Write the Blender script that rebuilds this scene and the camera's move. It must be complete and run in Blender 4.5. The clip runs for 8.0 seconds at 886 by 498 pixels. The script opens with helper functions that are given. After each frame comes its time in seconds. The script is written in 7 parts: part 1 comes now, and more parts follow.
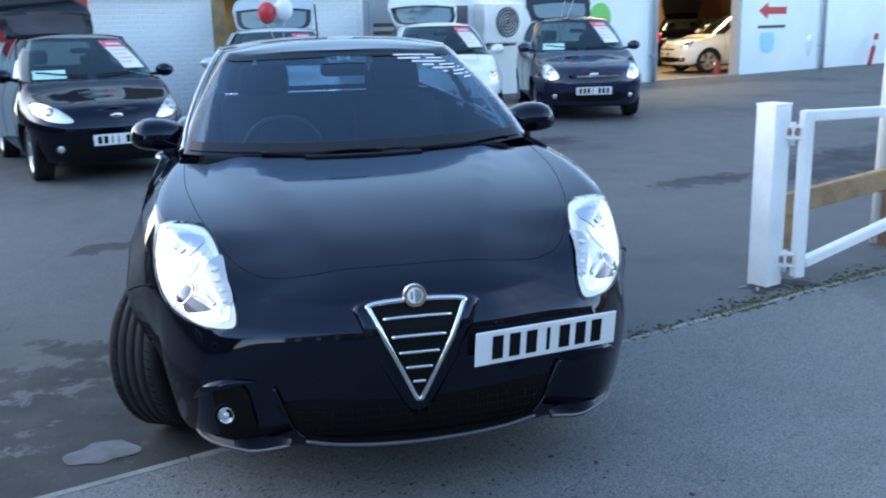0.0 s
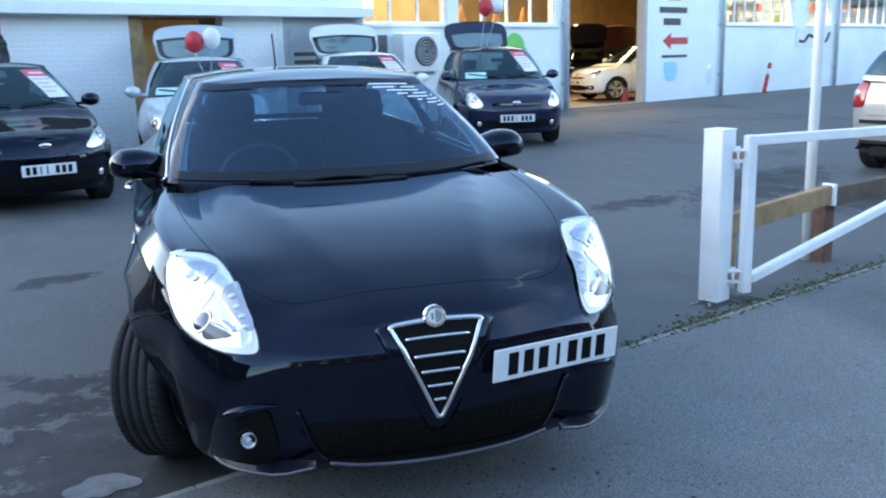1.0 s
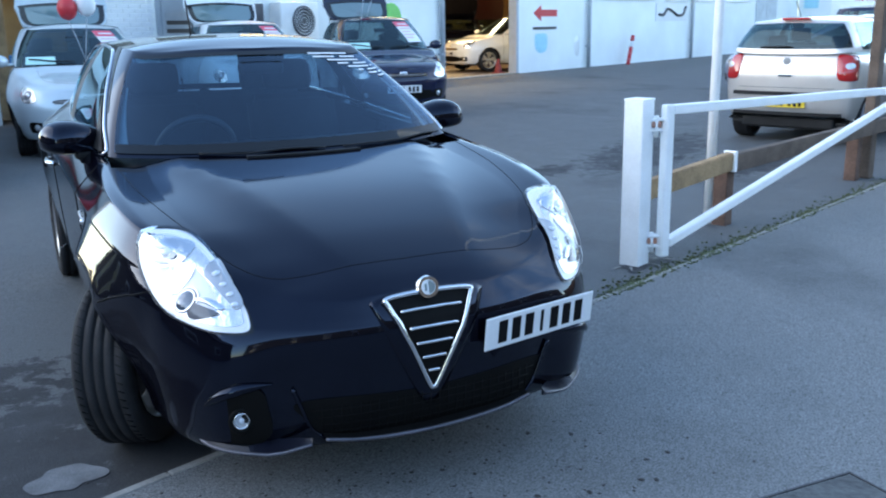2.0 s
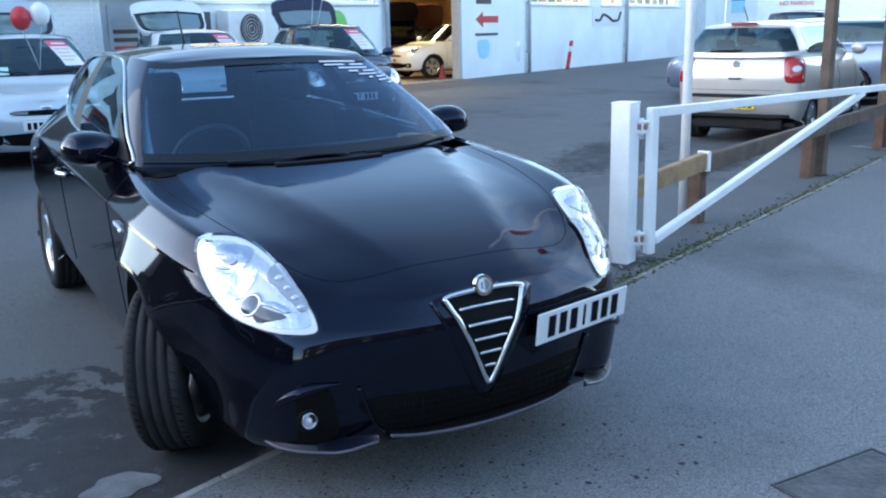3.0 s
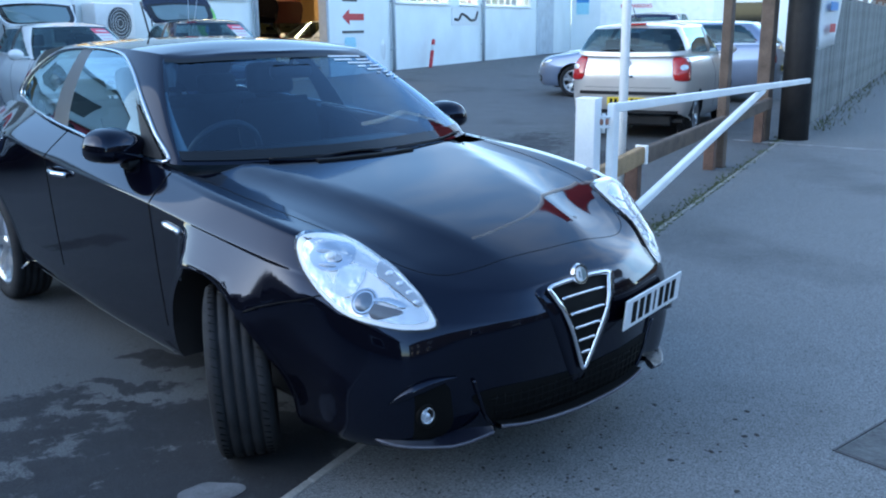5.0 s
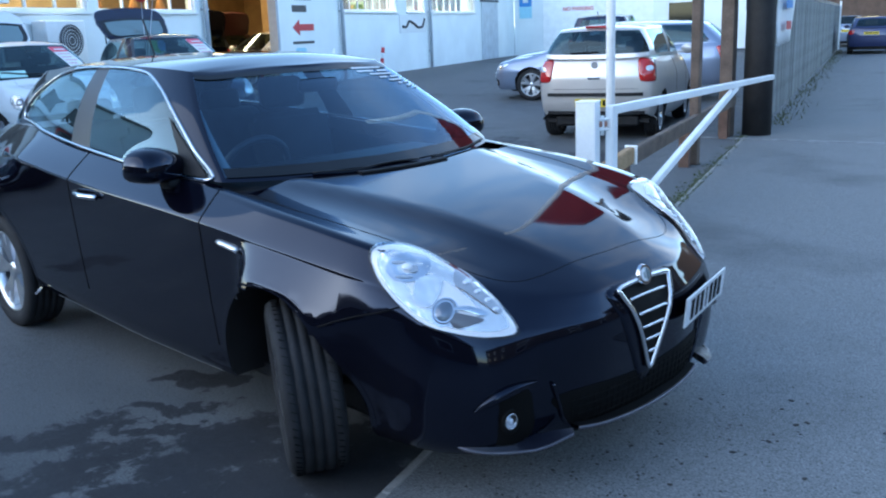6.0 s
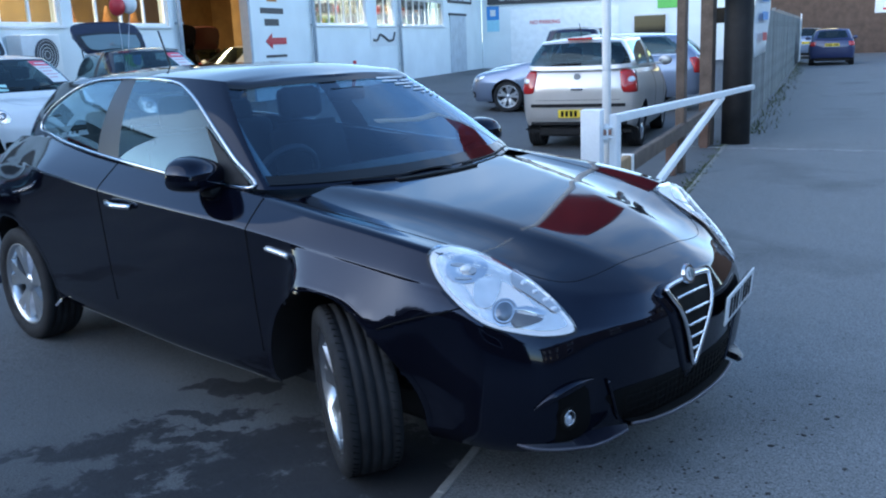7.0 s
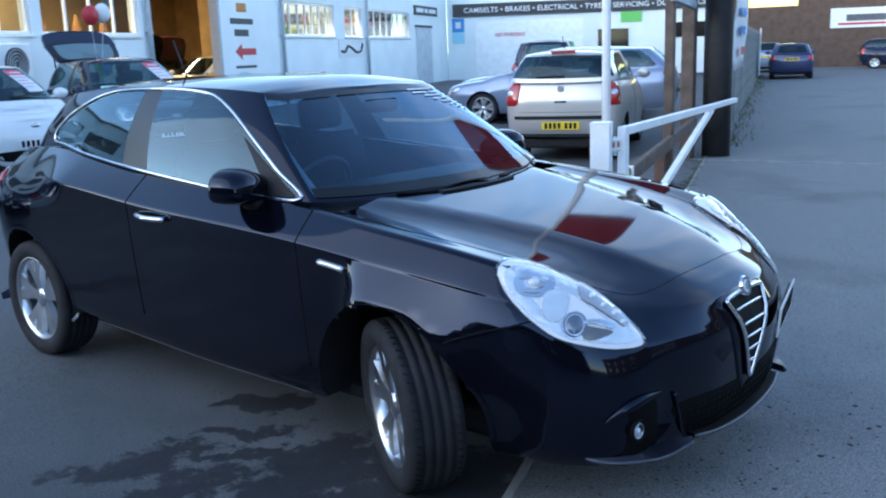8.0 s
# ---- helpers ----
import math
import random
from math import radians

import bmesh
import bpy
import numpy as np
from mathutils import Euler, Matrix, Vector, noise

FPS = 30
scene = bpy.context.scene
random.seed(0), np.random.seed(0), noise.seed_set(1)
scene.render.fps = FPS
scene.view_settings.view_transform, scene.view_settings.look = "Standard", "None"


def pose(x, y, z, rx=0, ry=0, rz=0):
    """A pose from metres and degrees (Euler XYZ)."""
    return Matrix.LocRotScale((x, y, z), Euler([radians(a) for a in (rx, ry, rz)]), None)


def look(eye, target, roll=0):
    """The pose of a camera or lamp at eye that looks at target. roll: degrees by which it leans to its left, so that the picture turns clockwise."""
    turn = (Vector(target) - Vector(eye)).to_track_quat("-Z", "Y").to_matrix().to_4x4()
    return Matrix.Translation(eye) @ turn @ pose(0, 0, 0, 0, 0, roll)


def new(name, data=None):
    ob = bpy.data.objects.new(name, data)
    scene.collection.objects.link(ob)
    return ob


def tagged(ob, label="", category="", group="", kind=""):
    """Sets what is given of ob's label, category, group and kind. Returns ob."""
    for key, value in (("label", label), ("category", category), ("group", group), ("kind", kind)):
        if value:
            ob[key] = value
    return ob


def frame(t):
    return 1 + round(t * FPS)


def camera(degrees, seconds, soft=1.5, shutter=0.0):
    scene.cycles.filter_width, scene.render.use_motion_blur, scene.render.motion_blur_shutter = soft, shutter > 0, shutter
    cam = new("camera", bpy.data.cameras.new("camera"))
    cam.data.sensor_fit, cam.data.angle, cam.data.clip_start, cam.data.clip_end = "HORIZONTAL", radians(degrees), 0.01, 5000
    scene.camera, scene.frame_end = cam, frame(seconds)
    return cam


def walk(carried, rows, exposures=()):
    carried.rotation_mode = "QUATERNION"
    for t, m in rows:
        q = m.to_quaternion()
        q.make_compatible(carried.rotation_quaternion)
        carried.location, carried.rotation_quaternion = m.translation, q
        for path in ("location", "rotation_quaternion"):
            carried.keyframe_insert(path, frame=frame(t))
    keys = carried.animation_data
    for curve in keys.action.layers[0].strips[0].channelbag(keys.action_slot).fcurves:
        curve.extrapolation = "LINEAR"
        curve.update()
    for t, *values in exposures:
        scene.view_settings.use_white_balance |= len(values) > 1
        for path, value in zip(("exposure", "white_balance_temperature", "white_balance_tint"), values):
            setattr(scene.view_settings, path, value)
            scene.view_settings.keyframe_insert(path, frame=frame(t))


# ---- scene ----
cam = camera(52.1, 8.0, soft=2.0, shutter=0.5)

PATH = [
    (0, (-0.447, -3.519, 1.483), (-0.052, -1.616, 1.012), -1.5),
    (0.5, (-0.612, -3.538, 1.471), (-0.086, -1.658, 1.037), -1.1),
    (1, (-0.805, -3.529, 1.497), (-0.206, -1.667, 1.08), -1.4),
    (1.5, (-0.982, -3.438, 1.494), (-0.233, -1.642, 1.031), -0.7),
    (3, (-1.557, -3.283, 1.512), (-0.561, -1.615, 1.04), -1.3),
    (3.5, (-1.735, -3.158, 1.509), (-0.677, -1.522, 1.056), -0.4),
    (4, (-1.914, -3.006, 1.498), (-0.741, -1.454, 1.032), -3.0),
    (5.5, (-2.409, -2.705, 1.525), (-1.093, -1.278, 1.043), -0.3),
    (6, (-2.558, -2.556, 1.533), (-1.194, -1.171, 1.063), -2.2),
    (6.5, (-2.671, -2.469, 1.521), (-1.288, -1.097, 1.071), -1.2),
    (7, (-2.817, -2.394, 1.527), (-1.394, -1.061, 1.082), -2.4),
    (7.5, (-2.934, -2.283, 1.543), (-1.479, -0.977, 1.119), -0.5),
    (8, (-3.027, -2.116, 1.54), (-1.54, -0.848, 1.116), -2.0),
]
EXPOSURES = [(0.0, 2.95, 7350, 7), (1.5, 2.92, 7200, 6), (3.5, 2.82, 7250, 7), (4.0, 2.64, 6900, 6), (5.5, 2.70, 6500, 4), (6.0, 2.64, 6500, 5), (6.5, 2.40, 6450, 6), (8.0, 2.50, 6600, 7)]
walk(cam, [(t, look(eye, target, roll)) for t, eye, target, roll in PATH], EXPOSURES)
from collections import namedtuple

# ---- light ----
world = bpy.data.worlds.new("sky")
scene.world = world
world.use_nodes = True
wn = world.node_tree.nodes
sky = wn.new("ShaderNodeTexSky")
sky.sky_type = "NISHITA"
sky.sun_disc = False
sky.sun_elevation, sky.sun_rotation = radians(13), radians(290)
sky.dust_density, sky.air_density, sky.ozone_density = 0.35, 0.75, 2.2
wn["Background"].inputs["Strength"].default_value = 0.13
wl = world.node_tree.links
# a bank of bright cloud in the east, clear blue overhead
where, puff = wn.new("ShaderNodeTexCoord"), wn.new("ShaderNodeTexNoise")
puff.inputs["Scale"].default_value, puff.inputs["Detail"].default_value, puff.inputs["Roughness"].default_value, puff.inputs["Distortion"].default_value = 2.6, 7, 0.62, 0.4
wl.new(where.outputs["Generated"], puff.inputs["Vector"])
cover = wn.new("ShaderNodeMapRange")
cover.inputs[1].default_value, cover.inputs[2].default_value, cover.inputs[4].default_value = 0.42, 0.72, 0.42
wl.new(puff.outputs["Fac"], cover.inputs[0])
height, thin, banked = wn.new("ShaderNodeSeparateXYZ"), wn.new("ShaderNodeMapRange"), wn.new("ShaderNodeMath")
wl.new(where.outputs["Generated"], height.inputs[0])
thin.inputs[1].default_value, thin.inputs[2].default_value, thin.inputs[3].default_value, thin.inputs[4].default_value = 0.58, 0.90, 1.0, 0.08
wl.new(height.outputs[2], thin.inputs[0])
east, sided = wn.new("ShaderNodeMapRange"), wn.new("ShaderNodeMath")
east.inputs[1].default_value, east.inputs[2].default_value, east.inputs[3].default_value = 0.44, 0.80, 0.08
wl.new(height.outputs[0], east.inputs[0])
sided.operation = "MULTIPLY"
wl.new(thin.outputs[0], sided.inputs[0])
wl.new(east.outputs[0], sided.inputs[1])
low, clearer = wn.new("ShaderNodeMapRange"), wn.new("ShaderNodeMath")
low.inputs[1].default_value, low.inputs[2].default_value, low.inputs[3].default_value = 0.12, 0.30, 0.2
wl.new(height.outputs[2], low.inputs[0])
clearer.operation = banked.operation = "MULTIPLY"
wl.new(sided.outputs[0], clearer.inputs[0])
wl.new(low.outputs[0], clearer.inputs[1])
wl.new(cover.outputs[0], banked.inputs[0])
wl.new(clearer.outputs[0], banked.inputs[1])
grey, lift = wn.new("ShaderNodeRGBToBW"), wn.new("ShaderNodeMath")
lift.operation, lift.inputs[1].default_value = "MULTIPLY", 3.5
wl.new(sky.outputs["Color"], grey.inputs[0])
wl.new(grey.outputs[0], lift.inputs[0])
blend = wn.new("ShaderNodeMix")
blend.data_type = "RGBA"
wl.new(banked.outputs[0], blend.inputs[0])
wl.new(sky.outputs["Color"], blend.inputs[6])
wl.new(lift.outputs[0], blend.inputs[7])
wl.new(blend.outputs[2], wn["Background"].inputs["Color"])
sun = new("sun", bpy.data.lights.new("sun", "SUN"))
sun.data.energy, sun.data.angle, sun.data.color = 0.30, radians(95), (1.0, 0.93, 0.86)
sun.matrix_world = look((0, 0, 0), (-math.sin(radians(290)), -math.cos(radians(290)), -math.tan(radians(13))))

# ---- materials ----
def material(name, base, rough=0.5, metal=0.0, vary=0.0, scale=8.0, bump=0.0, bump_scale=60.0, coat=0.0, spec=0.5, tint=None):
    """A principled surface with large stains, fine grain and relief, in object metres."""
    m = bpy.data.materials.new(name)
    m.use_nodes = True
    nt = m.node_tree
    b = nt.nodes["Principled BSDF"]
    b.inputs["Base Color"].default_value = (*base, 1)
    b.inputs["Roughness"].default_value = rough
    b.inputs["Metallic"].default_value = metal
    b.inputs["Coat Weight"].default_value = coat
    b.inputs["Coat Roughness"].default_value = 0.03
    b.inputs["Specular IOR Level"].default_value = spec
    if vary or bump:
        co = nt.nodes.new("ShaderNodeTexCoord")
        big, fine = nt.nodes.new("ShaderNodeTexNoise"), nt.nodes.new("ShaderNodeTexNoise")
        for n, s, d in ((big, scale, 6), (fine, bump_scale, 4)):
            n.inputs["Scale"].default_value, n.inputs["Detail"].default_value = s, d
            nt.links.new(co.outputs["Object"], n.inputs["Vector"])
    if vary:
        add = nt.nodes.new("ShaderNodeMath")
        add.operation = "ADD"
        half = nt.nodes.new("ShaderNodeMath")
        half.operation = "MULTIPLY"
        half.inputs[1].default_value = 0.5
        nt.links.new(fine.outputs["Fac"], half.inputs[0])
        nt.links.new(big.outputs["Fac"], add.inputs[0])
        nt.links.new(half.outputs[0], add.inputs[1])
        ramp = nt.nodes.new("ShaderNodeMapRange")
        ramp.inputs[1].default_value, ramp.inputs[2].default_value = 0.5, 1.0
        nt.links.new(add.outputs[0], ramp.inputs[0])
        mix = nt.nodes.new("ShaderNodeMix")
        mix.data_type = "RGBA"
        lo = [c * (1 - vary) for c in base]
        hi = [min(1, c * (1 + vary)) for c in (tint or base)]
        mix.inputs[6].default_value, mix.inputs[7].default_value = (*lo, 1), (*hi, 1)
        nt.links.new(ramp.outputs[0], mix.inputs[0])
        nt.links.new(mix.outputs[2], b.inputs["Base Color"])
    if bump:
        bn = nt.nodes.new("ShaderNodeBump")
        bn.inputs["Strength"].default_value, bn.inputs["Distance"].default_value = bump, 0.01
        nt.links.new(fine.outputs["Fac"], bn.inputs["Height"])
        nt.links.new(bn.outputs[0], b.inputs["Normal"])
    return m


def glass(name, tint, rough=0.0, clear=0.75, gloss=0.08, coating=(1.0, 1.0, 1.0)):
    """Thin sheet glass, seen alike from both sides: a gloss that grows at low angles over tinted transparency."""
    m = bpy.data.materials.new(name)
    m.use_nodes = True
    nt = m.node_tree
    nt.nodes.remove(nt.nodes["Principled BSDF"])
    out = nt.nodes["Material Output"]
    tr, gl, mx, lw, pw, fr = (nt.nodes.new("ShaderNode" + k) for k in ("BsdfTransparent", "BsdfGlossy", "MixShader", "LayerWeight", "Math", "Math"))
    tr.inputs["Color"].default_value = (*[c * clear for c in tint], 1)
    gl.inputs["Roughness"].default_value, gl.inputs["Color"].default_value = rough, (*coating, 1)
    lw.inputs["Blend"].default_value = 0.5
    pw.operation, pw.inputs[1].default_value = "POWER", 4.0
    fr.operation, fr.inputs[1].default_value, fr.inputs[2].default_value = "MULTIPLY_ADD", 1 - gloss, gloss
    nt.links.new(lw.outputs["Facing"], pw.inputs[0])
    nt.links.new(pw.outputs[0], fr.inputs[0])
    nt.links.new(fr.outputs[0], mx.inputs[0])
    nt.links.new(tr.outputs[0], mx.inputs[1])
    nt.links.new(gl.outputs[0], mx.inputs[2])
    nt.links.new(mx.outputs[0], out.inputs["Surface"])
    return m


def glow(name, colour, strength):
    m = bpy.data.materials.new(name)
    m.use_nodes = True
    b = m.node_tree.nodes["Principled BSDF"]
    b.inputs["Base Color"].default_value = (*colour, 1)
    b.inputs["Emission Color"].default_value = (*colour, 1)
    b.inputs["Emission Strength"].default_value = strength
    return m


def paint(name, base, metal=0.0, rough=0.35):
    return material(name, base, rough, metal, vary=0.05, scale=3, bump=0.0, coat=1.0)


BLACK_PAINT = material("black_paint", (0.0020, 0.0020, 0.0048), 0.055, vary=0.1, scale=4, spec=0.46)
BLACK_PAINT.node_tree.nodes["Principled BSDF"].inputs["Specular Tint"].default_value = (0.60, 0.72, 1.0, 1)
NAVY_PAINT = material("navy_paint", (0.010, 0.014, 0.040), 0.06, vary=0.1, scale=4, spec=0.6)
SILVER_PAINT = paint("silver_paint", (0.66, 0.62, 0.585), 0.6)
PALE_SILVER_PAINT = paint("pale_silver_paint", (0.54, 0.62, 0.66), 0.3)
STEEL_BLUE_PAINT = paint("steel_blue_paint", (0.25, 0.31, 0.42), 0.6)
DARK_BLUE_PAINT = paint("dark_blue_paint", (0.02, 0.03, 0.10), 0.2)
WHITE_PAINT = paint("white_paint", (0.78, 0.80, 0.80))
BLACK_PLASTIC = material("black_plastic", (0.010, 0.010, 0.011), 0.55, spec=0.3, vary=0.3, bump=0.15, bump_scale=300)
DEEP_BLACK = material("deep_black", (0.003, 0.003, 0.003), 0.65, spec=0.15, vary=0.3, bump=0.1, bump_scale=200)
GLOSS_BLACK = material("gloss_black", (0.008, 0.008, 0.009), 0.08)
RUBBER = material("rubber", (0.021, 0.021, 0.023), 0.75, spec=0.3, vary=0.35, scale=14, bump=0.3, bump_scale=180)
CHROME = material("chrome", (0.75, 0.76, 0.78), 0.08, 1.0)
ALLOY = material("alloy", (0.62, 0.64, 0.67), 0.28, 1.0, vary=0.08)
REFLECTOR = material("reflector", (1.0, 0.96, 0.91), 0.12, 0.8, bump=0.7, bump_scale=22)
LAMP_GLASS = glass("lamp_glass", (0.97, 0.98, 1.0), clear=0.97, gloss=0.05)
CAR_GLASS = glass("car_glass", (0.50, 0.62, 0.66), clear=0.92, gloss=0.09, coating=(0.70, 0.92, 1.0))
SCREEN_GLASS = glass("screen_glass", (0.38, 0.58, 0.72), clear=0.92, gloss=0.085, coating=(0.60, 0.79, 1.0))
PARKED_GLASS = glass("parked_glass", (0.40, 0.50, 0.50), clear=0.85, gloss=0.07, coating=(0.62, 0.84, 0.92))
WINDOW_GLASS = glass("window_glass", (0.85, 0.9, 0.9), clear=0.85)
RED_LENS = material("red_lens", (0.42, 0.012, 0.012), 0.1, coat=1.0)
SEAT_CLOTH = material("seat_cloth", (0.018, 0.018, 0.021), 0.9, vary=0.3, bump=0.3, bump_scale=400)
PILLAR_BLACK = material("pillar_black", (0.020, 0.022, 0.026), 0.38, vary=0.1)
WHEEL_LEATHER = material("wheel_leather", (0.045, 0.045, 0.05), 0.5, vary=0.2)
TRIM_GREY = material("trim_grey", (0.10, 0.10, 0.11), 0.6, vary=0.2, bump=0.1, bump_scale=300)
PLATE_WHITE = material("plate_white", (0.78, 0.79, 0.80), 0.3, vary=0.04)
PLATE_YELLOW = material("plate_yellow", (0.78, 0.56, 0.05), 0.3, vary=0.04)
INK = material("ink", (0.006, 0.006, 0.007), 0.7, spec=0.1)
PAPER_WHITE = material("paper_white", (0.75, 0.77, 0.78), 0.6, vary=0.05)
PAPER_MINT = material("paper_mint", (0.45, 0.75, 0.72), 0.6, vary=0.05)
PAPER_PINK = material("paper_pink", (0.75, 0.10, 0.16), 0.6, vary=0.1)


# ---- building helpers ----
def mesh(name, verts, faces, mat, parent=None, label="", smooth=True):
    me = bpy.data.meshes.new(name)
    me.from_pydata([tuple(v) for v in verts], [], [tuple(f) for f in faces])
    if mat:
        me.materials.append(mat)
    if smooth:
        me.shade_smooth()
    ob = new(name, me)
    if parent:
        ob.parent = parent
    if label:
        ob["label"] = label
    return ob


def part(name, bm, mat, parent=None, label="", smooth=False):
    me = bpy.data.meshes.new(name)
    bm.to_mesh(me)
    bm.free()
    me.materials.append(mat)
    if smooth:
        me.shade_smooth()
    ob = new(name, me)
    if parent:
        ob.parent = parent
    if label:
        ob["label"] = label
    return ob


def empty(name, m=None, label="", category="", group="", kind=""):
    ob = new(name)
    if m is not None:
        ob.matrix_world = m
    return tagged(ob, label, category, group, kind)


def box_bm(cx, cy, cz, sx, sy, sz, bevel=0.0, rot=0.0, bm=None, segs=2):
    """A box about its centre, sizes in metres, turned by rot degrees about z, with rounded edges."""
    bm = bm or bmesh.new()
    r = bmesh.ops.create_cube(bm, size=1.0, matrix=pose(cx, cy, cz, 0, 0, rot) @ Matrix.Diagonal((sx, sy, sz, 1)))
    if bevel:
        edges = list({e for v in r["verts"] for e in v.link_edges})
        bmesh.ops.bevel(bm, geom=edges, offset=bevel, segments=segs, profile=0.5, affect="EDGES")
    return bm


def tube(name, pts, r, mat, parent=None, label="", closed=False, sides=8, flat=1.0):
    """A round bar of radius r along a line of points."""
    p = np.array(pts, float)
    n = len(p)
    if closed:
        t = np.roll(p, -1, 0) - np.roll(p, 1, 0)
    else:
        t = np.gradient(p, axis=0)
    t /= np.linalg.norm(t, axis=1)[:, None] + 1e-12
    up = np.array([0.0, 0.0, 1.0])
    verts, faces = [], []
    for i in range(n):
        a = np.cross(t[i], up)
        if np.linalg.norm(a) < 0.05:
            a = np.cross(t[i], (0.0, 1.0, 0.0))
        a /= np.linalg.norm(a)
        b = np.cross(a, t[i])
        for k in range(sides):
            w = 2 * math.pi * k / sides
            verts.append(p[i] + r * math.cos(w) * a * flat + r * math.sin(w) * b)
    last = n if closed else n - 1
    for i in range(last):
        for k in range(sides):
            j, l = (i + 1) % n, (k + 1) % sides
            faces.append((i * sides + k, i * sides + l, j * sides + l, j * sides + k))
    if not closed:
        faces.append(tuple(range(sides))[::-1])
        faces.append(tuple((n - 1) * sides + k for k in range(sides)))
    return mesh(name, verts, faces, mat, parent, label)


def lathe(name, profile, mat, parent=None, label="", steps=48, m=None):
    """A closed or open profile of (radius, x) turned about the x axis."""
    verts, faces = [], []
    k = len(profile)
    for i in range(steps):
        w = 2 * math.pi * i / steps
        for r, x in profile:
            verts.append((x, r * math.cos(w), r * math.sin(w)))
    for i in range(steps):
        j = (i + 1) % steps
        for q in range(k - 1):
            faces.append((i * k + q, i * k + q + 1, j * k + q + 1, j * k + q))
    if m is not None:
        verts = [m @ Vector(v) for v in verts]
    return mesh(name, verts, faces, mat, parent, label)


def pch(xs, ys):
    """A smooth curve through a few values that never overshoots them."""
    xs, ys = np.array(xs, float), np.array(ys, float)
    h, d = np.diff(xs), np.diff(ys) / np.diff(xs)
    s = np.zeros_like(ys)
    s[0], s[-1] = d[0], d[-1]
    for i in range(1, len(xs) - 1):
        if d[i - 1] * d[i] > 0:
            a, b = 2 * h[i] + h[i - 1], h[i] + 2 * h[i - 1]
            s[i] = (a + b) / (a / d[i - 1] + b / d[i])

    def f(x):
        x = np.clip(x, xs[0], xs[-1])
        i = np.clip(np.searchsorted(xs, x, side="right") - 1, 0, len(xs) - 2)
        t = (x - xs[i]) / h[i]
        return (ys[i] * (1 + 2 * t) * (1 - t) ** 2 + s[i] * h[i] * t * (1 - t) ** 2
                + ys[i + 1] * t * t * (3 - 2 * t) + s[i + 1] * h[i] * t * t * (t - 1))
    return f


def curve(pts, n):
    """n even steps along a smooth line through pts."""
    p = np.array(pts, float)
    u = np.r_[0, np.cumsum(np.linalg.norm(np.diff(p, axis=0), axis=1))]
    q = np.linspace(0, u[-1], 40 * len(p))
    fine = np.stack([pch(u, p[:, k])(q) for k in range(p.shape[1])], 1)
    v = np.r_[0, np.cumsum(np.linalg.norm(np.diff(fine, axis=0), axis=1))]
    w = np.linspace(0, v[-1], n)
    return np.stack([np.interp(w, v, fine[:, k]) for k in range(p.shape[1])], 1)


def smooth01(x):
    x = np.clip(x, 0, 1)
    return x * x * (3 - 2 * x)


def inside(poly, x, y):
    """Which of the points (x, y) lie inside a polygon."""
    hit = np.zeros(np.shape(x), bool)
    for (x0, y0), (x1, y1) in zip(poly, poly[1:] + poly[:1]):
        cross = ((y0 > y) != (y1 > y)) & (x < (x1 - x0) * (y - y0) / (y1 - y0 + 1e-12) + x0)
        hit ^= cross
    return hit


# ---- cars ----
# Car axes: x to its left side, y from nose (minus) to tail, z up; the front axle is at y = 0.
Spec = namedtuple("Spec", "outline zb zt it zc sec flare wheels wheel_r arch_r track crease bottom top roof side pillar screen rear shoulder")


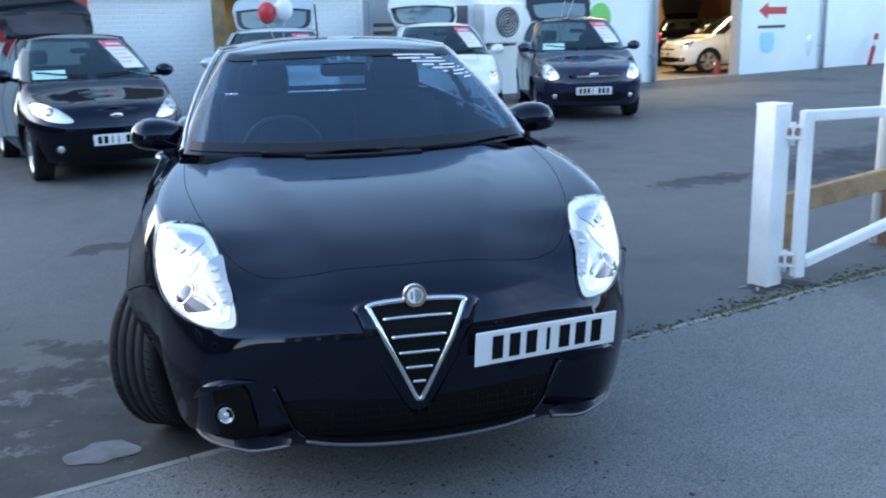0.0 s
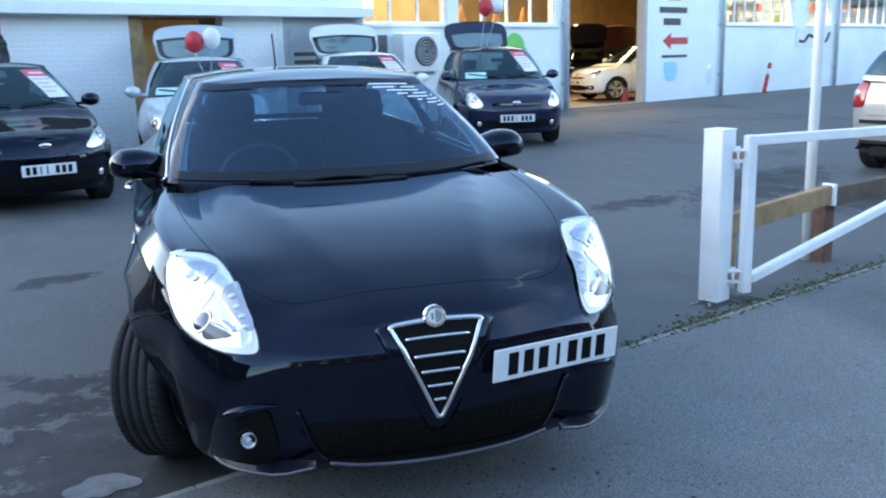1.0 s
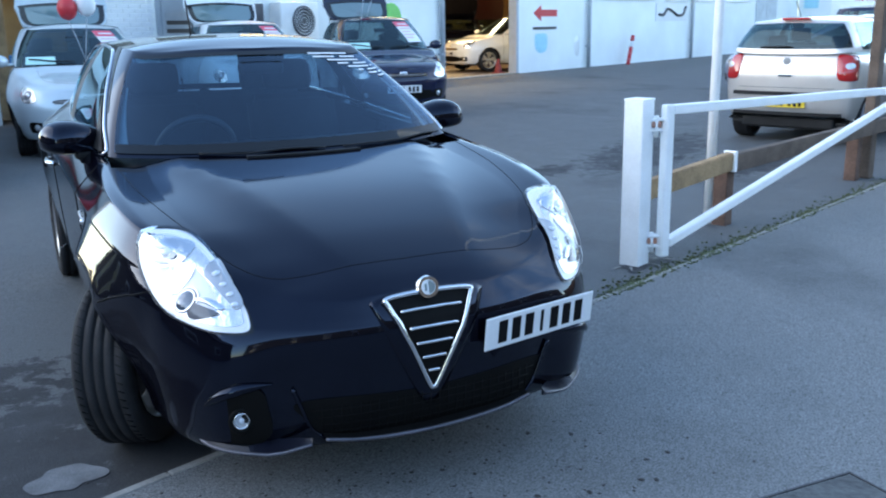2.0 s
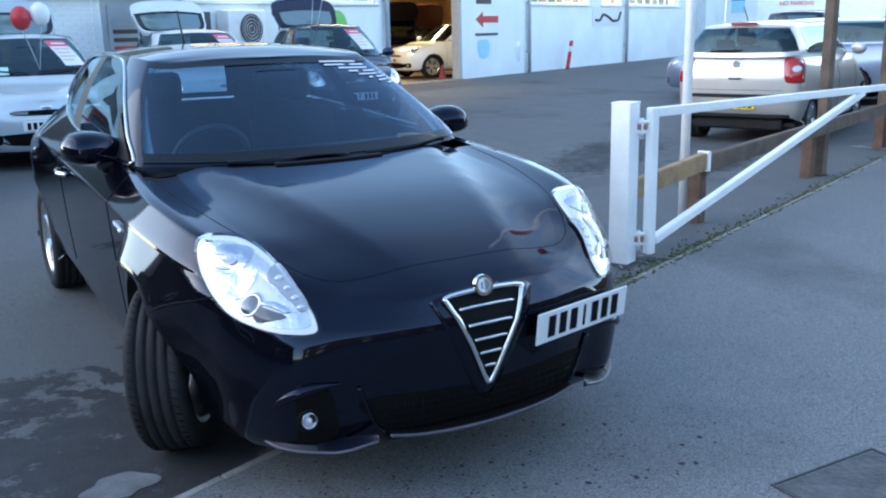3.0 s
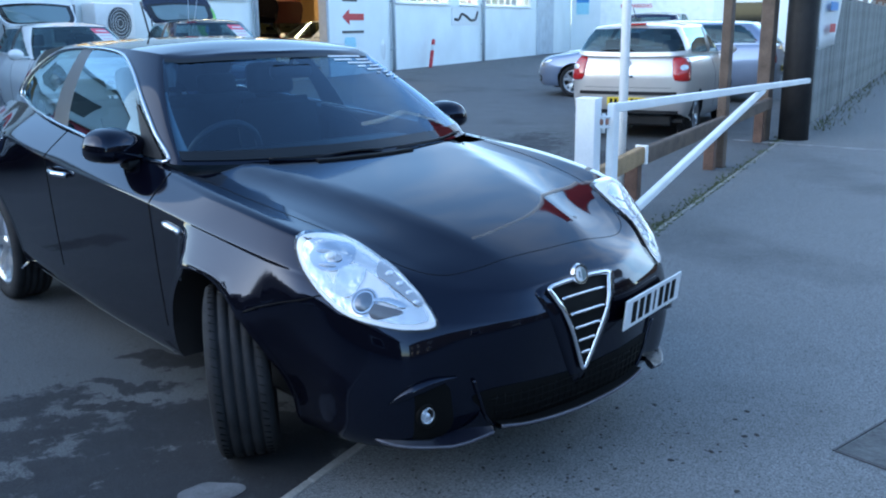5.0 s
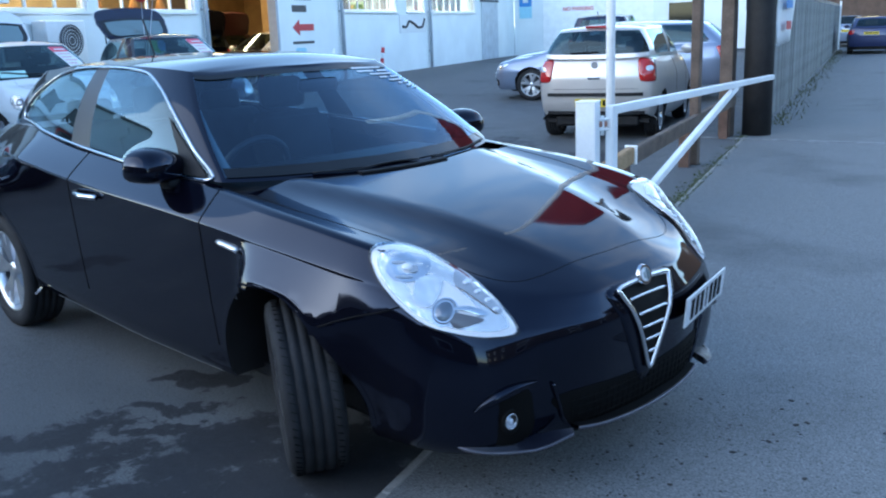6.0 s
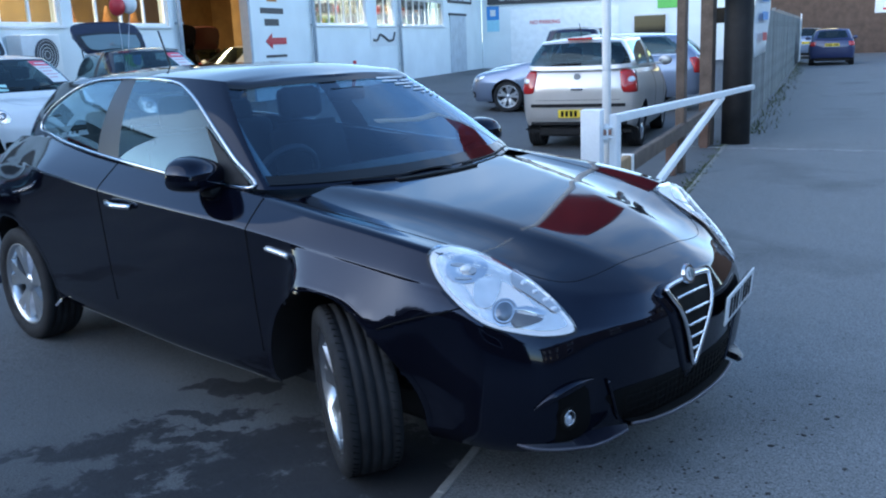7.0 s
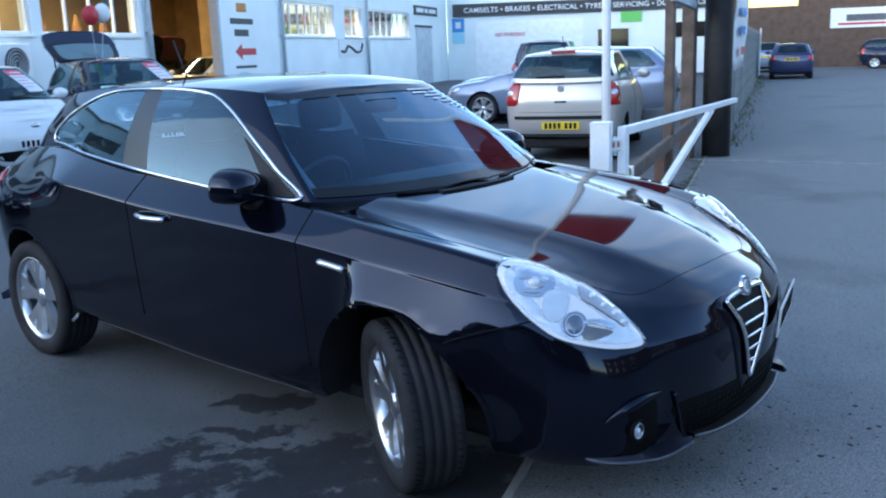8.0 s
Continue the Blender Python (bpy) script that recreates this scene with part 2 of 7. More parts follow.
def long_nosed_hatch():
    """The dark five-door hatchback: long rounded nose, coupe-like side windows."""
    return Spec(
        outline=[(0, -0.985), (0.2, -0.975), (0.42, -0.918), (0.608, -0.81), (0.736, -0.64), (0.816, -0.45), (0.861, -0.2), (0.886, 0.12),
                 (0.893, 0.6), (0.897, 1.5), (0.89, 2.4), (0.865, 2.8), (0.80, 3.08), (0.66, 3.25), (0.4, 3.335), (0, 3.36)],
        zb=pch([-1, -0.6, -0.3, 0.3, 1.0, 1.9, 2.3, 3.0, 3.36], [0.215, 0.21, 0.215, 0.25, 0.252, 0.278, 0.285, 0.29, 0.31]),
        zt=pch([-0.99, -0.86, -0.7, -0.45, -0.15, 0.2, 0.52, 1.4, 2.5, 3.0, 3.36], [0.685, 0.705, 0.765, 0.862, 0.915, 0.955, 0.985, 1.035, 1.115, 1.10, 0.99]),
        it=pch([-0.99, -0.85, -0.65, -0.4, 0, 0.5, 1.4, 2.3, 2.9, 3.36], [0.03, 0.085, 0.085, 0.055, 0.065, 0.10, 0.115, 0.185, 0.20, 0.10]),
        zc=pch([-0.99, -0.935, -0.85, -0.7, -0.5, -0.25, 0.1, 0.4, 0.6, 3.36], [0.67, 0.69, 0.733, 0.785, 0.84, 0.893, 0.945, 0.985, 1.0, 1.0]),
        sec=pch([0, 0.06, 0.2, 0.42, 0.62, 0.74, 0.80, 0.86, 0.92, 1], [0.075, 0.045, 0.028, 0.015, 0.006, 0.002, 0.0, 0.007, 0.015, 0.022]),
        flare=0.058, wheels=(0.0, 2.634), wheel_r=0.316, arch_r=0.385, track=0.80, crease=0.013,
        bottom=[(0, 0.262, 0.982), (0.40, 0.325, 0.984), (0.64, 0.42, 0.99), (0.745, 0.50, 0.995), (0.785, 0.9, 1.012), (0.778, 1.55, 1.05),
                (0.73, 2.15, 1.09), (0.665, 2.52, 1.12), (0.60, 2.90, 1.10), (0.45, 3.10, 1.08), (0, 3.16, 1.08)],
        top=[(0, 0.905, 1.40), (0.30, 0.925, 1.396), (0.47, 0.96, 1.39), (0.53, 1.02, 1.40), (0.562, 1.28, 1.418), (0.565, 1.66, 1.427),
             (0.545, 2.05, 1.424), (0.525, 2.32, 1.41), (0.50, 2.60, 1.392), (0.34, 2.72, 1.392), (0, 2.76, 1.40)],
        roof=pch([0.905, 1.2, 1.6, 2.0, 2.4, 2.76], [1.402, 1.452, 1.466, 1.462, 1.442, 1.405]),
        side=[(3.10, 0.02), (3.2, 0.26), (3.36, 0.52), (3.6, 0.77), (3.95, 0.92), (4.4, 0.968), (5.2, 0.975), (6.0, 0.95), (6.7, 0.86), (7.22, 0.62), (7.40, 0.38), (7.36, 0.17),
              (7.05, 0.065), (5.2, 0.025), (4.0, 0.0)],
        pillar=(5.0, 5.38), screen=2.72, rear=8.9, shoulder=0.855)


def hatch(nose, tail, width, height, bonnet, belt, cowl, header, roof_end, wheelbase, wheel_r=0.30, upright=0.25, bow=0.22):
    """A smaller upright hatchback by its main sizes: y of nose, tail, cowl, header and roof end, heights of bonnet, belt and roof."""
    w = width / 2
    r = 0.70 * w
    return Spec(
        outline=[(0, nose), (0.25 * w, nose + 0.012), (0.5 * w, nose + 0.06), (0.72 * w, nose + bow * 0.75), (0.88 * w, nose + bow * 1.6), (0.965 * w, nose + bow * 2.8),
                 (w, 0.25), (w, 0.5 * wheelbase), (0.99 * w, wheelbase), (0.97 * w, tail - 0.30), (0.92 * w, tail - 0.11), (0.68 * w, tail - 0.03), (0.3 * w, tail - 0.005), (0, tail)],
        zb=pch([nose, 0, wheelbase, tail], [0.22, 0.22, 0.23, 0.30]),
        zt=pch([nose, nose + 0.25, 0, cowl, 0.6 * wheelbase, tail - 0.3, tail], [bonnet, bonnet + 0.06, bonnet + 0.16, belt - 0.01, belt + 0.02, belt + 0.06, belt + 0.04]),
        it=pch([nose, nose + 0.4, 0, cowl + 0.3, wheelbase, tail], [0.05, 0.10, 0.10, 0.09, 0.11, 0.07]),
        zc=pch([nose, nose + 0.15, nose + 0.5, 0.1, cowl, tail], [bonnet, bonnet + 0.07, bonnet + 0.14, belt - 0.07, belt, belt]),
        sec=pch([0, 0.06, 0.2, 0.42, 0.62, 0.8, 0.92, 1], [0.07, 0.04, 0.015, 0.003, 0.0, 0.010, 0.012, 0.02]),
        flare=0.012, wheels=(0.0, wheelbase), wheel_r=wheel_r, arch_r=wheel_r + 0.04, track=w - 0.10, crease=0.006,
        bottom=[(0, cowl, belt), (0.45 * w, cowl + 0.03, belt), (0.74 * w, cowl + 0.10, belt), (0.85 * w, cowl + 0.22, belt + 0.005), (0.90 * w, cowl + 0.6, belt + 0.01), (0.90 * w, 0.55 * wheelbase, belt + 0.02),
                (0.89 * w, 0.8 * wheelbase, belt + 0.035), (0.86 * w, tail - 0.42, belt + 0.05), (0.80 * w, tail - 0.17, belt + 0.05), (0.6 * w, tail - 0.07, belt + 0.03), (0, tail - 0.04, belt + 0.02)],
        top=[(0, header, height - 0.06), (0.36 * w, header + 0.015, height - 0.065), (0.54 * w, header + 0.06, height - 0.07), (0.64 * w, header + 0.16, height - 0.065), (r, header + 0.4, height - 0.055), (r, 0.55 * wheelbase, height - 0.05),
             (r, 0.8 * wheelbase, height - 0.055), (0.68 * w, roof_end - 0.2, height - 0.065), (0.63 * w, roof_end - 0.03, height - 0.075), (0.45 * w, roof_end + 0.02, height - 0.07), (0, roof_end + 0.03, height - 0.06)],
        roof=pch([header, header + 0.3, 0.6 * wheelbase, roof_end, roof_end + 0.05], [height - 0.055, height - 0.01, height, height - 0.045, height - 0.06]),
        side=[(3.15, 0.04), (3.4, 0.45), (3.75, 0.86), (4.3, 0.95), (5.2, 0.96), (6.2, 0.95), (7.0, 0.90), (7.3, 0.6), (7.3, 0.15), (6.9, 0.06), (5.2, 0.04)],
        pillar=(5.15, 5.45), screen=2.7, rear=8.75, shoulder=0)


def lower_shell(S, n, mw, md):
    """Half of the lower body as a grid: wall rows from sill to shoulder, then deck rows to the middle. Returns points and, for each, its height share."""
    o = curve(S.outline, n)
    t = np.gradient(o, axis=0)
    t /= np.linalg.norm(t, axis=1)[:, None]
    nrm = np.stack([t[:, 1], -t[:, 0]], 1)
    nrm[0], nrm[-1] = (0, -1), (0, 1)
    y = o[:, 1]
    zb, zt, it, zc = S.zb(y), S.zt(y), S.it(y), S.zc(y)
    rows = []
    q = 1 - (1 - np.linspace(0, 1, mw)) ** 1.25
    if S.shoulder:
        c = S.shoulder
        q = np.r_[np.linspace(0, c - 0.035, mw - 15), np.linspace(c - 0.022, c - 0.005, 4), np.linspace(c + 0.002, c + 0.03, 5), np.linspace(c + 0.045, 1, 6)]
    side = smooth01((np.abs(nrm[:, 0]) - 0.5) / 0.4)
    for k in q:
        d = S.sec(k) + it * np.clip((k - 0.62) / 0.38, 0, 1) ** 2.2
        if S.shoulder:
            # a crisp shoulder line: the flank leans in below it, the top leans in above it
            flank = float(np.interp(k, [0, 0.05, 0.2, 0.42, 0.62, S.shoulder], [0.075, 0.05, 0.034, 0.02, 0.010, 0.0]))
            over = it * (max(0.0, k - S.shoulder) / (1 - S.shoulder)) ** 1.12
            firm = smooth01((y + 0.62) / 0.30) * smooth01((2.62 - y) / 0.5)
            d = d * (1 - firm) + (flank + over) * firm
        for yw in S.wheels:
            if S.shoulder:
                # wing swelling out from the shoulder to the arch, ending abruptly behind the front wheel
                reach = np.exp(-((y - yw) / 0.58) ** 2) * (0.5 - 0.5 * np.tanh((y - yw - 0.15) / 0.045)) if yw < 1 else 0.35 * np.exp(-((y - yw) / 0.5) ** 2)
                foot = np.maximum(S.wheel_r + 0.01 + np.sqrt(np.maximum((S.arch_r + 0.004) ** 2 - (y - yw) ** 2, 0)), np.interp(y, [-0.56, -0.29], [0.706, 0.622]))
                most = np.clip((zb + (zt - zb) * S.shoulder - foot) / (0.15 * (zt - zb)), 0.6, 1.7) if yw < 1 else 1.0
                rise = np.clip((S.shoulder - 0.004 - k) / 0.15, 0, most) * float(smooth01((k - 0.1) / 0.4))
            else:
                reach = np.exp(-((y - yw) / np.where(y < yw, 0.58, 0.36)) ** 2)
                rise = float(smooth01((0.81 - k) / 0.20) * smooth01((k - 0.1) / 0.4))
            d = d - side * S.flare * reach * rise
        p = o - nrm * d[:, None]
        p[:, 0] = np.maximum(p[:, 0], 0)
        rows.append(np.stack([p[:, 0], p[:, 1], zb + (zt - zb) * k], 1))
    edge = rows[-1]
    zce = S.zc(edge[:, 1])
    for r in np.linspace(0, 1, md)[1:]:
        x = edge[:, 0] * (1 - r)
        f = (1 - r) ** 3.0
        z = zce + (edge[:, 2] - zce) * f
        line = np.interp(edge[:, 1], [S.outline[0][1], 0.5], [0.16, 0.56])
        fall = np.clip((x - line) / 0.20, 0, 1)
        ridge = S.crease * (1 - 2 * (1 - (1 - fall) ** 2)) if S.shoulder else S.crease * smooth01((line + 0.015 - x) / 0.05)
        z = z + ridge * smooth01(r * 5) * (edge[:, 1] < 0.55) * smooth01((edge[:, 1] - S.outline[0][1] - 0.06) / 0.35)
        rows.append(np.stack([x, edge[:, 1], z], 1))
    return np.array(rows), q


def mirrored(u, b, k):
    """A smooth line through the ring of control points, running level across the middle of the car."""
    flip_x = -1 if k == 0 else 1
    return pch(np.r_[-u[1], u, 2 * u[-1] - u[-2]], np.r_[flip_x * b[1, k], b[:, k], flip_x * b[-2, k]])


def cabin_shell(S, n, mh, md):
    """Half of the glasshouse: rows from belt to roof rail, then roof rows to the middle; with the control number of each column."""
    b, t = np.array(S.bottom, float), np.array(S.top, float)
    u = np.r_[0, np.cumsum((np.linalg.norm(np.diff(b, axis=0), axis=1) + np.linalg.norm(np.diff(t, axis=0), axis=1)) / 2)]
    v = np.linspace(0, u[-1], n)
    num = np.interp(v, u, np.arange(len(u)))
    bb = np.stack([mirrored(u, b, k)(v) for k in range(3)], 1)
    tt = np.stack([mirrored(u, t, k)(v) for k in range(3)], 1)
    rows = []
    hs = np.linspace(0, 1, mh)
    for h in hs:
        p = bb + (tt - bb) * h
        w = 4 * h * (1 - h)
        p[:, 0] += 0.028 * w * np.clip(bb[:, 0] / 0.6, 0, 1)
        p[:, 1] -= 0.030 * w * np.interp(num, [0, 2, 3.5, 8, 9, 10], [0.35, 0.5, 0, 0, -1, -1])
        rows.append(p)
    edge = rows[-1]
    zr = S.roof(edge[:, 1])
    for r in np.linspace(0, 1, md)[1:]:
        f = (1 - r) ** 2.4
        rows.append(np.stack([edge[:, 0] * (1 - r), edge[:, 1], zr + (edge[:, 2] - zr) * f], 1))
    return np.array(rows), num, hs, u


def on_cabin(S, num, h, off=0.0):
    """The place on the glasshouse at a control number and height share."""
    b, t = np.array(S.bottom, float), np.array(S.top, float)
    u = np.r_[0, np.cumsum((np.linalg.norm(np.diff(b, axis=0), axis=1) + np.linalg.norm(np.diff(t, axis=0), axis=1)) / 2)]
    v = np.interp(num, np.arange(len(u)), u)
    bb = np.array([mirrored(u, b, k)(v) for k in range(3)])
    tt = np.array([mirrored(u, t, k)(v) for k in range(3)])
    p = bb + (tt - bb) * h
    w = 4 * h * (1 - h)
    p[0] += 0.028 * w * min(1, bb[0] / 0.6) + off
    p[1] -= 0.030 * w * np.interp(num, [0, 2, 3.5, 8, 9, 10], [0.35, 0.5, 0, 0, -1, -1])
    return p


def sheet(grid, keep, flip):
    """Verts and faces of the kept cells of a grid of points (rows, columns, 3)."""
    R, C = grid.shape[:2]
    idx, verts, faces = {}, [], []
    rr, cc = np.nonzero(keep)
    for a, c in zip(rr.tolist(), cc.tolist()):
        f = []
        for i, j in ((a, c), (a, c + 1), (a + 1, c + 1), (a + 1, c)):
            if (i, j) not in idx:
                idx[(i, j)] = len(verts)
                verts.append(grid[i, j])
            f.append(idx[(i, j)])
        faces.append(f[::-1] if flip else f)
    return verts, faces


def both_sides(name, grid, keep, mat, parent, label="", join=True):
    """A sheet and its mirror image, as one mesh when join is set, else as two."""
    v, f = sheet(grid, keep, False)
    if not v:
        return None
    w, g = sheet(grid * np.array([-1, 1, 1]), keep, True)
    if not join:
        return mesh(name, v, f, mat, parent, label), mesh(name, w, g, mat, parent, label)
    n = len(v)
    bm = bmesh.new()
    vs = [bm.verts.new(p) for p in [*v, *w]]
    for q in [*f, *[[i + n for i in q] for q in g]]:
        bm.faces.new([vs[i] for i in q])
    bmesh.ops.remove_doubles(bm, verts=bm.verts, dist=0.0006)
    return part(name, bm, mat, parent, label, smooth=True)


def separate(ob):
    """Makes each connected piece of a mesh an object of its own."""
    bm = bmesh.new()
    bm.from_mesh(ob.data)
    left, pieces = set(bm.faces), []
    while left:
        todo, got = [left.pop()], []
        while todo:
            f = todo.pop()
            got.append(f)
            for v in f.verts:
                for g in v.link_faces:
                    if g in left:
                        left.remove(g)
                        todo.append(g)
        pieces.append(got)
    if len(pieces) > 1:
        for got in pieces:
            idx = {}
            for f in got:
                for v in f.verts:
                    idx.setdefault(v, len(idx))
            mesh("pillar", [v.co.copy() for v in idx], [[idx[v] for v in f.verts] for f in got], ob.data.materials[0], ob.parent)
        bpy.data.objects.remove(ob)
    bm.free()


def shell_tree(*sheets):
    """A search tree over mirrored grids, to lay things on the body."""
    from mathutils.bvhtree import BVHTree
    vs, fs = [], []
    for grid in sheets:
        for sgn in (1, -1):
            v, f = sheet(grid * np.array([sgn, 1, 1]), np.ones((grid.shape[0] - 1, grid.shape[1] - 1), bool), sgn < 0)
            n = len(vs)
            vs += [tuple(p) for p in v]
            fs += [[i + n for i in q] for q in f]
    return BVHTree.FromPolygons(vs, fs)


def patch(name, tree, centre, way, up, outline, off, mat, parent, label="", dome=0.0, rings=6, mirror=False, rim=0.0):
    """A plate laid on the body: an outline (a, b) about centre, seen along way with b near up, pressed on the body, off metres proud, domed in the middle; with a turned-in rim."""
    way = Vector(way).normalized()
    e_b = (Vector(up) - way * Vector(up).dot(way)).normalized()
    e_a = way.cross(e_b)
    pts = np.array(outline, float)
    mid = pts.mean(0)
    verts, faces = [], []
    k = len(pts)

    def drop(a, b, o):
        start = Vector(centre) + e_a * a + e_b * b - way * 0.6
        hit, nrm, _, _ = tree.ray_cast(start, way, 1.4)
        if hit is None:
            hit, nrm, _, _ = tree.find_nearest(start + way * 0.6)
        if nrm.dot(way) > 0:
            nrm = -nrm
        return hit + nrm * o
    verts.append(drop(*mid, off + dome))
    for i in range(1, rings + 1):
        s = i / rings
        for a, b in mid + (pts - mid) * s:
            verts.append(drop(a, b, off + dome * (1 - s ** 2.2)))
    if rim:
        for a, b in mid + (pts - mid) * 1.004:
            verts.append(drop(a, b, off - rim))
        rings += 1
    for j in range(k):
        faces.append((0, 1 + j, 1 + (j + 1) % k))
    for i in range(rings - 1):
        for j in range(k):
            l = (j + 1) % k
            faces.append((1 + i * k + j, 1 + (i + 1) * k + j, 1 + (i + 1) * k + l, 1 + i * k + l))
    if mirror:
        verts = [(-v[0], v[1], v[2]) for v in verts]
        faces = [f[::-1] for f in faces]
    return mesh(name, verts, faces, mat, parent, label)


def rounded(pts, n=40):
    """A smooth closed outline through a few points."""
    p = np.array(pts + pts[:3], float)
    u = np.r_[0, np.cumsum(np.linalg.norm(np.diff(p, axis=0), axis=1))]
    out = []
    m = len(pts)
    for i in range(n):
        s = i / n * m
        k, t = int(s), s - int(s)
        a, b, c, d = (np.array(pts[(k + j) % m], float) for j in (-1, 0, 1, 2))
        out.append(0.5 * (2 * b + (c - a) * t + (2 * a - 5 * b + 4 * c - d) * t * t + (3 * b - a - 3 * c + d) * t ** 3))
    return [tuple(q) for q in out]


def ellipse(a, b, n=28):
    return [(a * math.cos(2 * math.pi * i / n), b * math.sin(2 * math.pi * i / n)) for i in range(n)]


def wheel(parent, at, r, width, steer, side, spokes=5, rim=0.70, mat=None, lean=0.0):
    """A tyre with grooved tread and an alloy rim with twin spokes, as a part of a car. side: +1 or -1, where the outer face looks."""
    mat = mat or ALLOY
    base = new("wheel")
    base.parent = parent
    base.matrix_local = pose(*at, 0, lean, steer) @ Matrix.Diagonal((side, 1, 1, 1))
    h, rr = width / 2, r * rim
    tread = [(rr, -h * 0.8), (rr + 0.02, -h * 0.96), (r * 0.86, -h), (r * 0.955, -h * 0.93), (r * 0.985, -h * 0.80)]
    for c in (-0.52, -0.17, 0.17, 0.52):
        tread += [(r - 0.001, h * (c - 0.05)), (r - 0.010, h * (c - 0.035)), (r - 0.010, h * (c + 0.035)), (r - 0.001, h * (c + 0.05))]
    tread += [(r * 0.985, h * 0.80), (r * 0.955, h * 0.93), (r * 0.86, h), (rr + 0.02, h * 0.96), (rr, h * 0.8)]
    lathe("tyre", tread, RUBBER, base, steps=56)
    # fine cuts across the outer ribs
    bm = bmesh.new()
    for i in range(64 if steer else 0):
        for c, wide in ((0.68, 0.22), (-0.68, 0.22)):
            m = pose(0, 0, 0, 360 / 64 * (i + (0.5 if c < 0 else 0)), 0, 0) @ pose(h * c, 0, r - (0.0035), 0, 0, 25)
            bmesh.ops.create_cube(bm, size=1, matrix=m @ Matrix.Diagonal((h * wide, 0.0024, 0.006, 1)))
    if steer:
        tagged(part("tread_cut", bm, DEEP_BLACK, base), kind="stuff")
    lathe("rim", [(rr + 0.004, -h * 0.85), (rr - 0.015, -h * 0.8), (rr - 0.02, h * 0.55), (rr - 0.004, h * 0.82), (rr + 0.007, h * 0.86), (rr + 0.009, h * 0.8), (rr + 0.003, h * 0.7)], mat, base, steps=56)
    bm = bmesh.new()
    for da in (-0.17, 0.17):
        v = []
        for rad, ang, wid, x in ((0.045, da * 0.35, 0.026, h * 0.60), (rr * 0.55, da * 0.95, 0.029, h * 0.68), (rr - 0.008, da * 1.45, 0.037, h * 0.72)):
            c = Vector((0, math.cos(ang), math.sin(ang)))
            t = Vector((0, -math.sin(ang), math.cos(ang)))
            for dx, s in ((0, -1), (0, 1), (-0.03, 1), (-0.03, -1)):
                v.append(bm.verts.new(c * rad + t * wid * s * (0.82 if dx == 0 else 1) + Vector((x + dx, 0, 0))))
        for j in (0, 4):
            for e in range(4):
                bm.faces.new((v[j + e], v[j + (e + 1) % 4], v[j + 4 + (e + 1) % 4], v[j + 4 + e]))
    one = part("spoke", bm, mat, base)
    for i in range(1, spokes):
        o = one.copy()
        scene.collection.objects.link(o)
        o.matrix_local = pose(0, 0, 0, 360 / spokes * i + 11, 0, 0)
    one.matrix_local = pose(0, 0, 0, 11, 0, 0)
    lathe("hub_cap", [(0.0, h * 0.68), (0.03, h * 0.67), (0.055, h * 0.6), (0.06, h * 0.3)], mat, base, steps=24)
    lathe("brake_disc", [(0.03, h * 0.1), (rr * 0.72, h * 0.1), (rr * 0.72, h * 0.0), (0.03, 0)], TRIM_GREY, base, steps=32)
    return base


def seats(S, car, floor=0.35, right_hand=True):
    """Front and rear seats with headrests, dashboard and steering wheel, behind the glass."""
    y0, w = S.bottom[0][1], S.bottom[4][0]
    belt = S.bottom[4][2]
    for x in (-0.36, 0.36):
        bm = box_bm(x, y0 + 0.95, belt - 0.48, 0.50, 0.50, 0.16, 0.05)
        m = pose(x, y0 + 1.27, belt - 0.17, -14, 0, 0)
        r = bmesh.ops.create_cube(bm, size=1.0, matrix=m @ Matrix.Diagonal((0.48, 0.12, 0.60, 1)))
        bmesh.ops.bevel(bm, geom=list({e for v in r["verts"] for e in v.link_edges}), offset=0.045, segments=3, affect="EDGES")
        part("front_seat", bm, SEAT_CLOTH, car, smooth=True)
        bm = box_bm(x, y0 + 1.37, belt + 0.225, 0.27, 0.09, 0.17, 0.04)
        part("headrest", bm, SEAT_CLOTH, car, smooth=True)
    bm = box_bm(0, y0 + 2.05, belt - 0.15, 1.25, 0.14, 0.52, 0.05)
    for x in (-0.4, 0.4):
        box_bm(x, y0 + 2.08, belt + 0.16, 0.25, 0.08, 0.13, 0.035, bm=bm)
    part("rear_seat", bm, SEAT_CLOTH, car, smooth=True)
    bm = box_bm(0, y0 + 0.42, belt - 0.16, 2 * w - 0.14, 0.62, 0.24, 0.08)
    part("dashboard", bm, BLACK_PLASTIC, car, smooth=True)
    x = -0.36 if right_hand else 0.36
    x *= 0.85
    c, m = Vector((x, y0 + 0.68, belt - 0.08)), Euler((radians(-62), 0, 0)).to_matrix()
    tube("steering_wheel", [c + m @ Vector((0.185 * math.cos(a), 0.185 * math.sin(a), 0)) for a in np.linspace(0, 2 * math.pi, 40)[:-1]], 0.016, WHEEL_LEATHER, car, closed=True)
    part("cabin_floor", box_bm(0, y0 + 1.3, floor - 0.1, 1.4, 2.6, 0.05), BLACK_PLASTIC, car)
    bm = box_bm(0, y0 + 0.55, belt + 0.30, 0.22, 0.03, 0.06, 0.02)
    part("rear_view_mirror", bm, BLACK_PLASTIC, car, smooth=True)


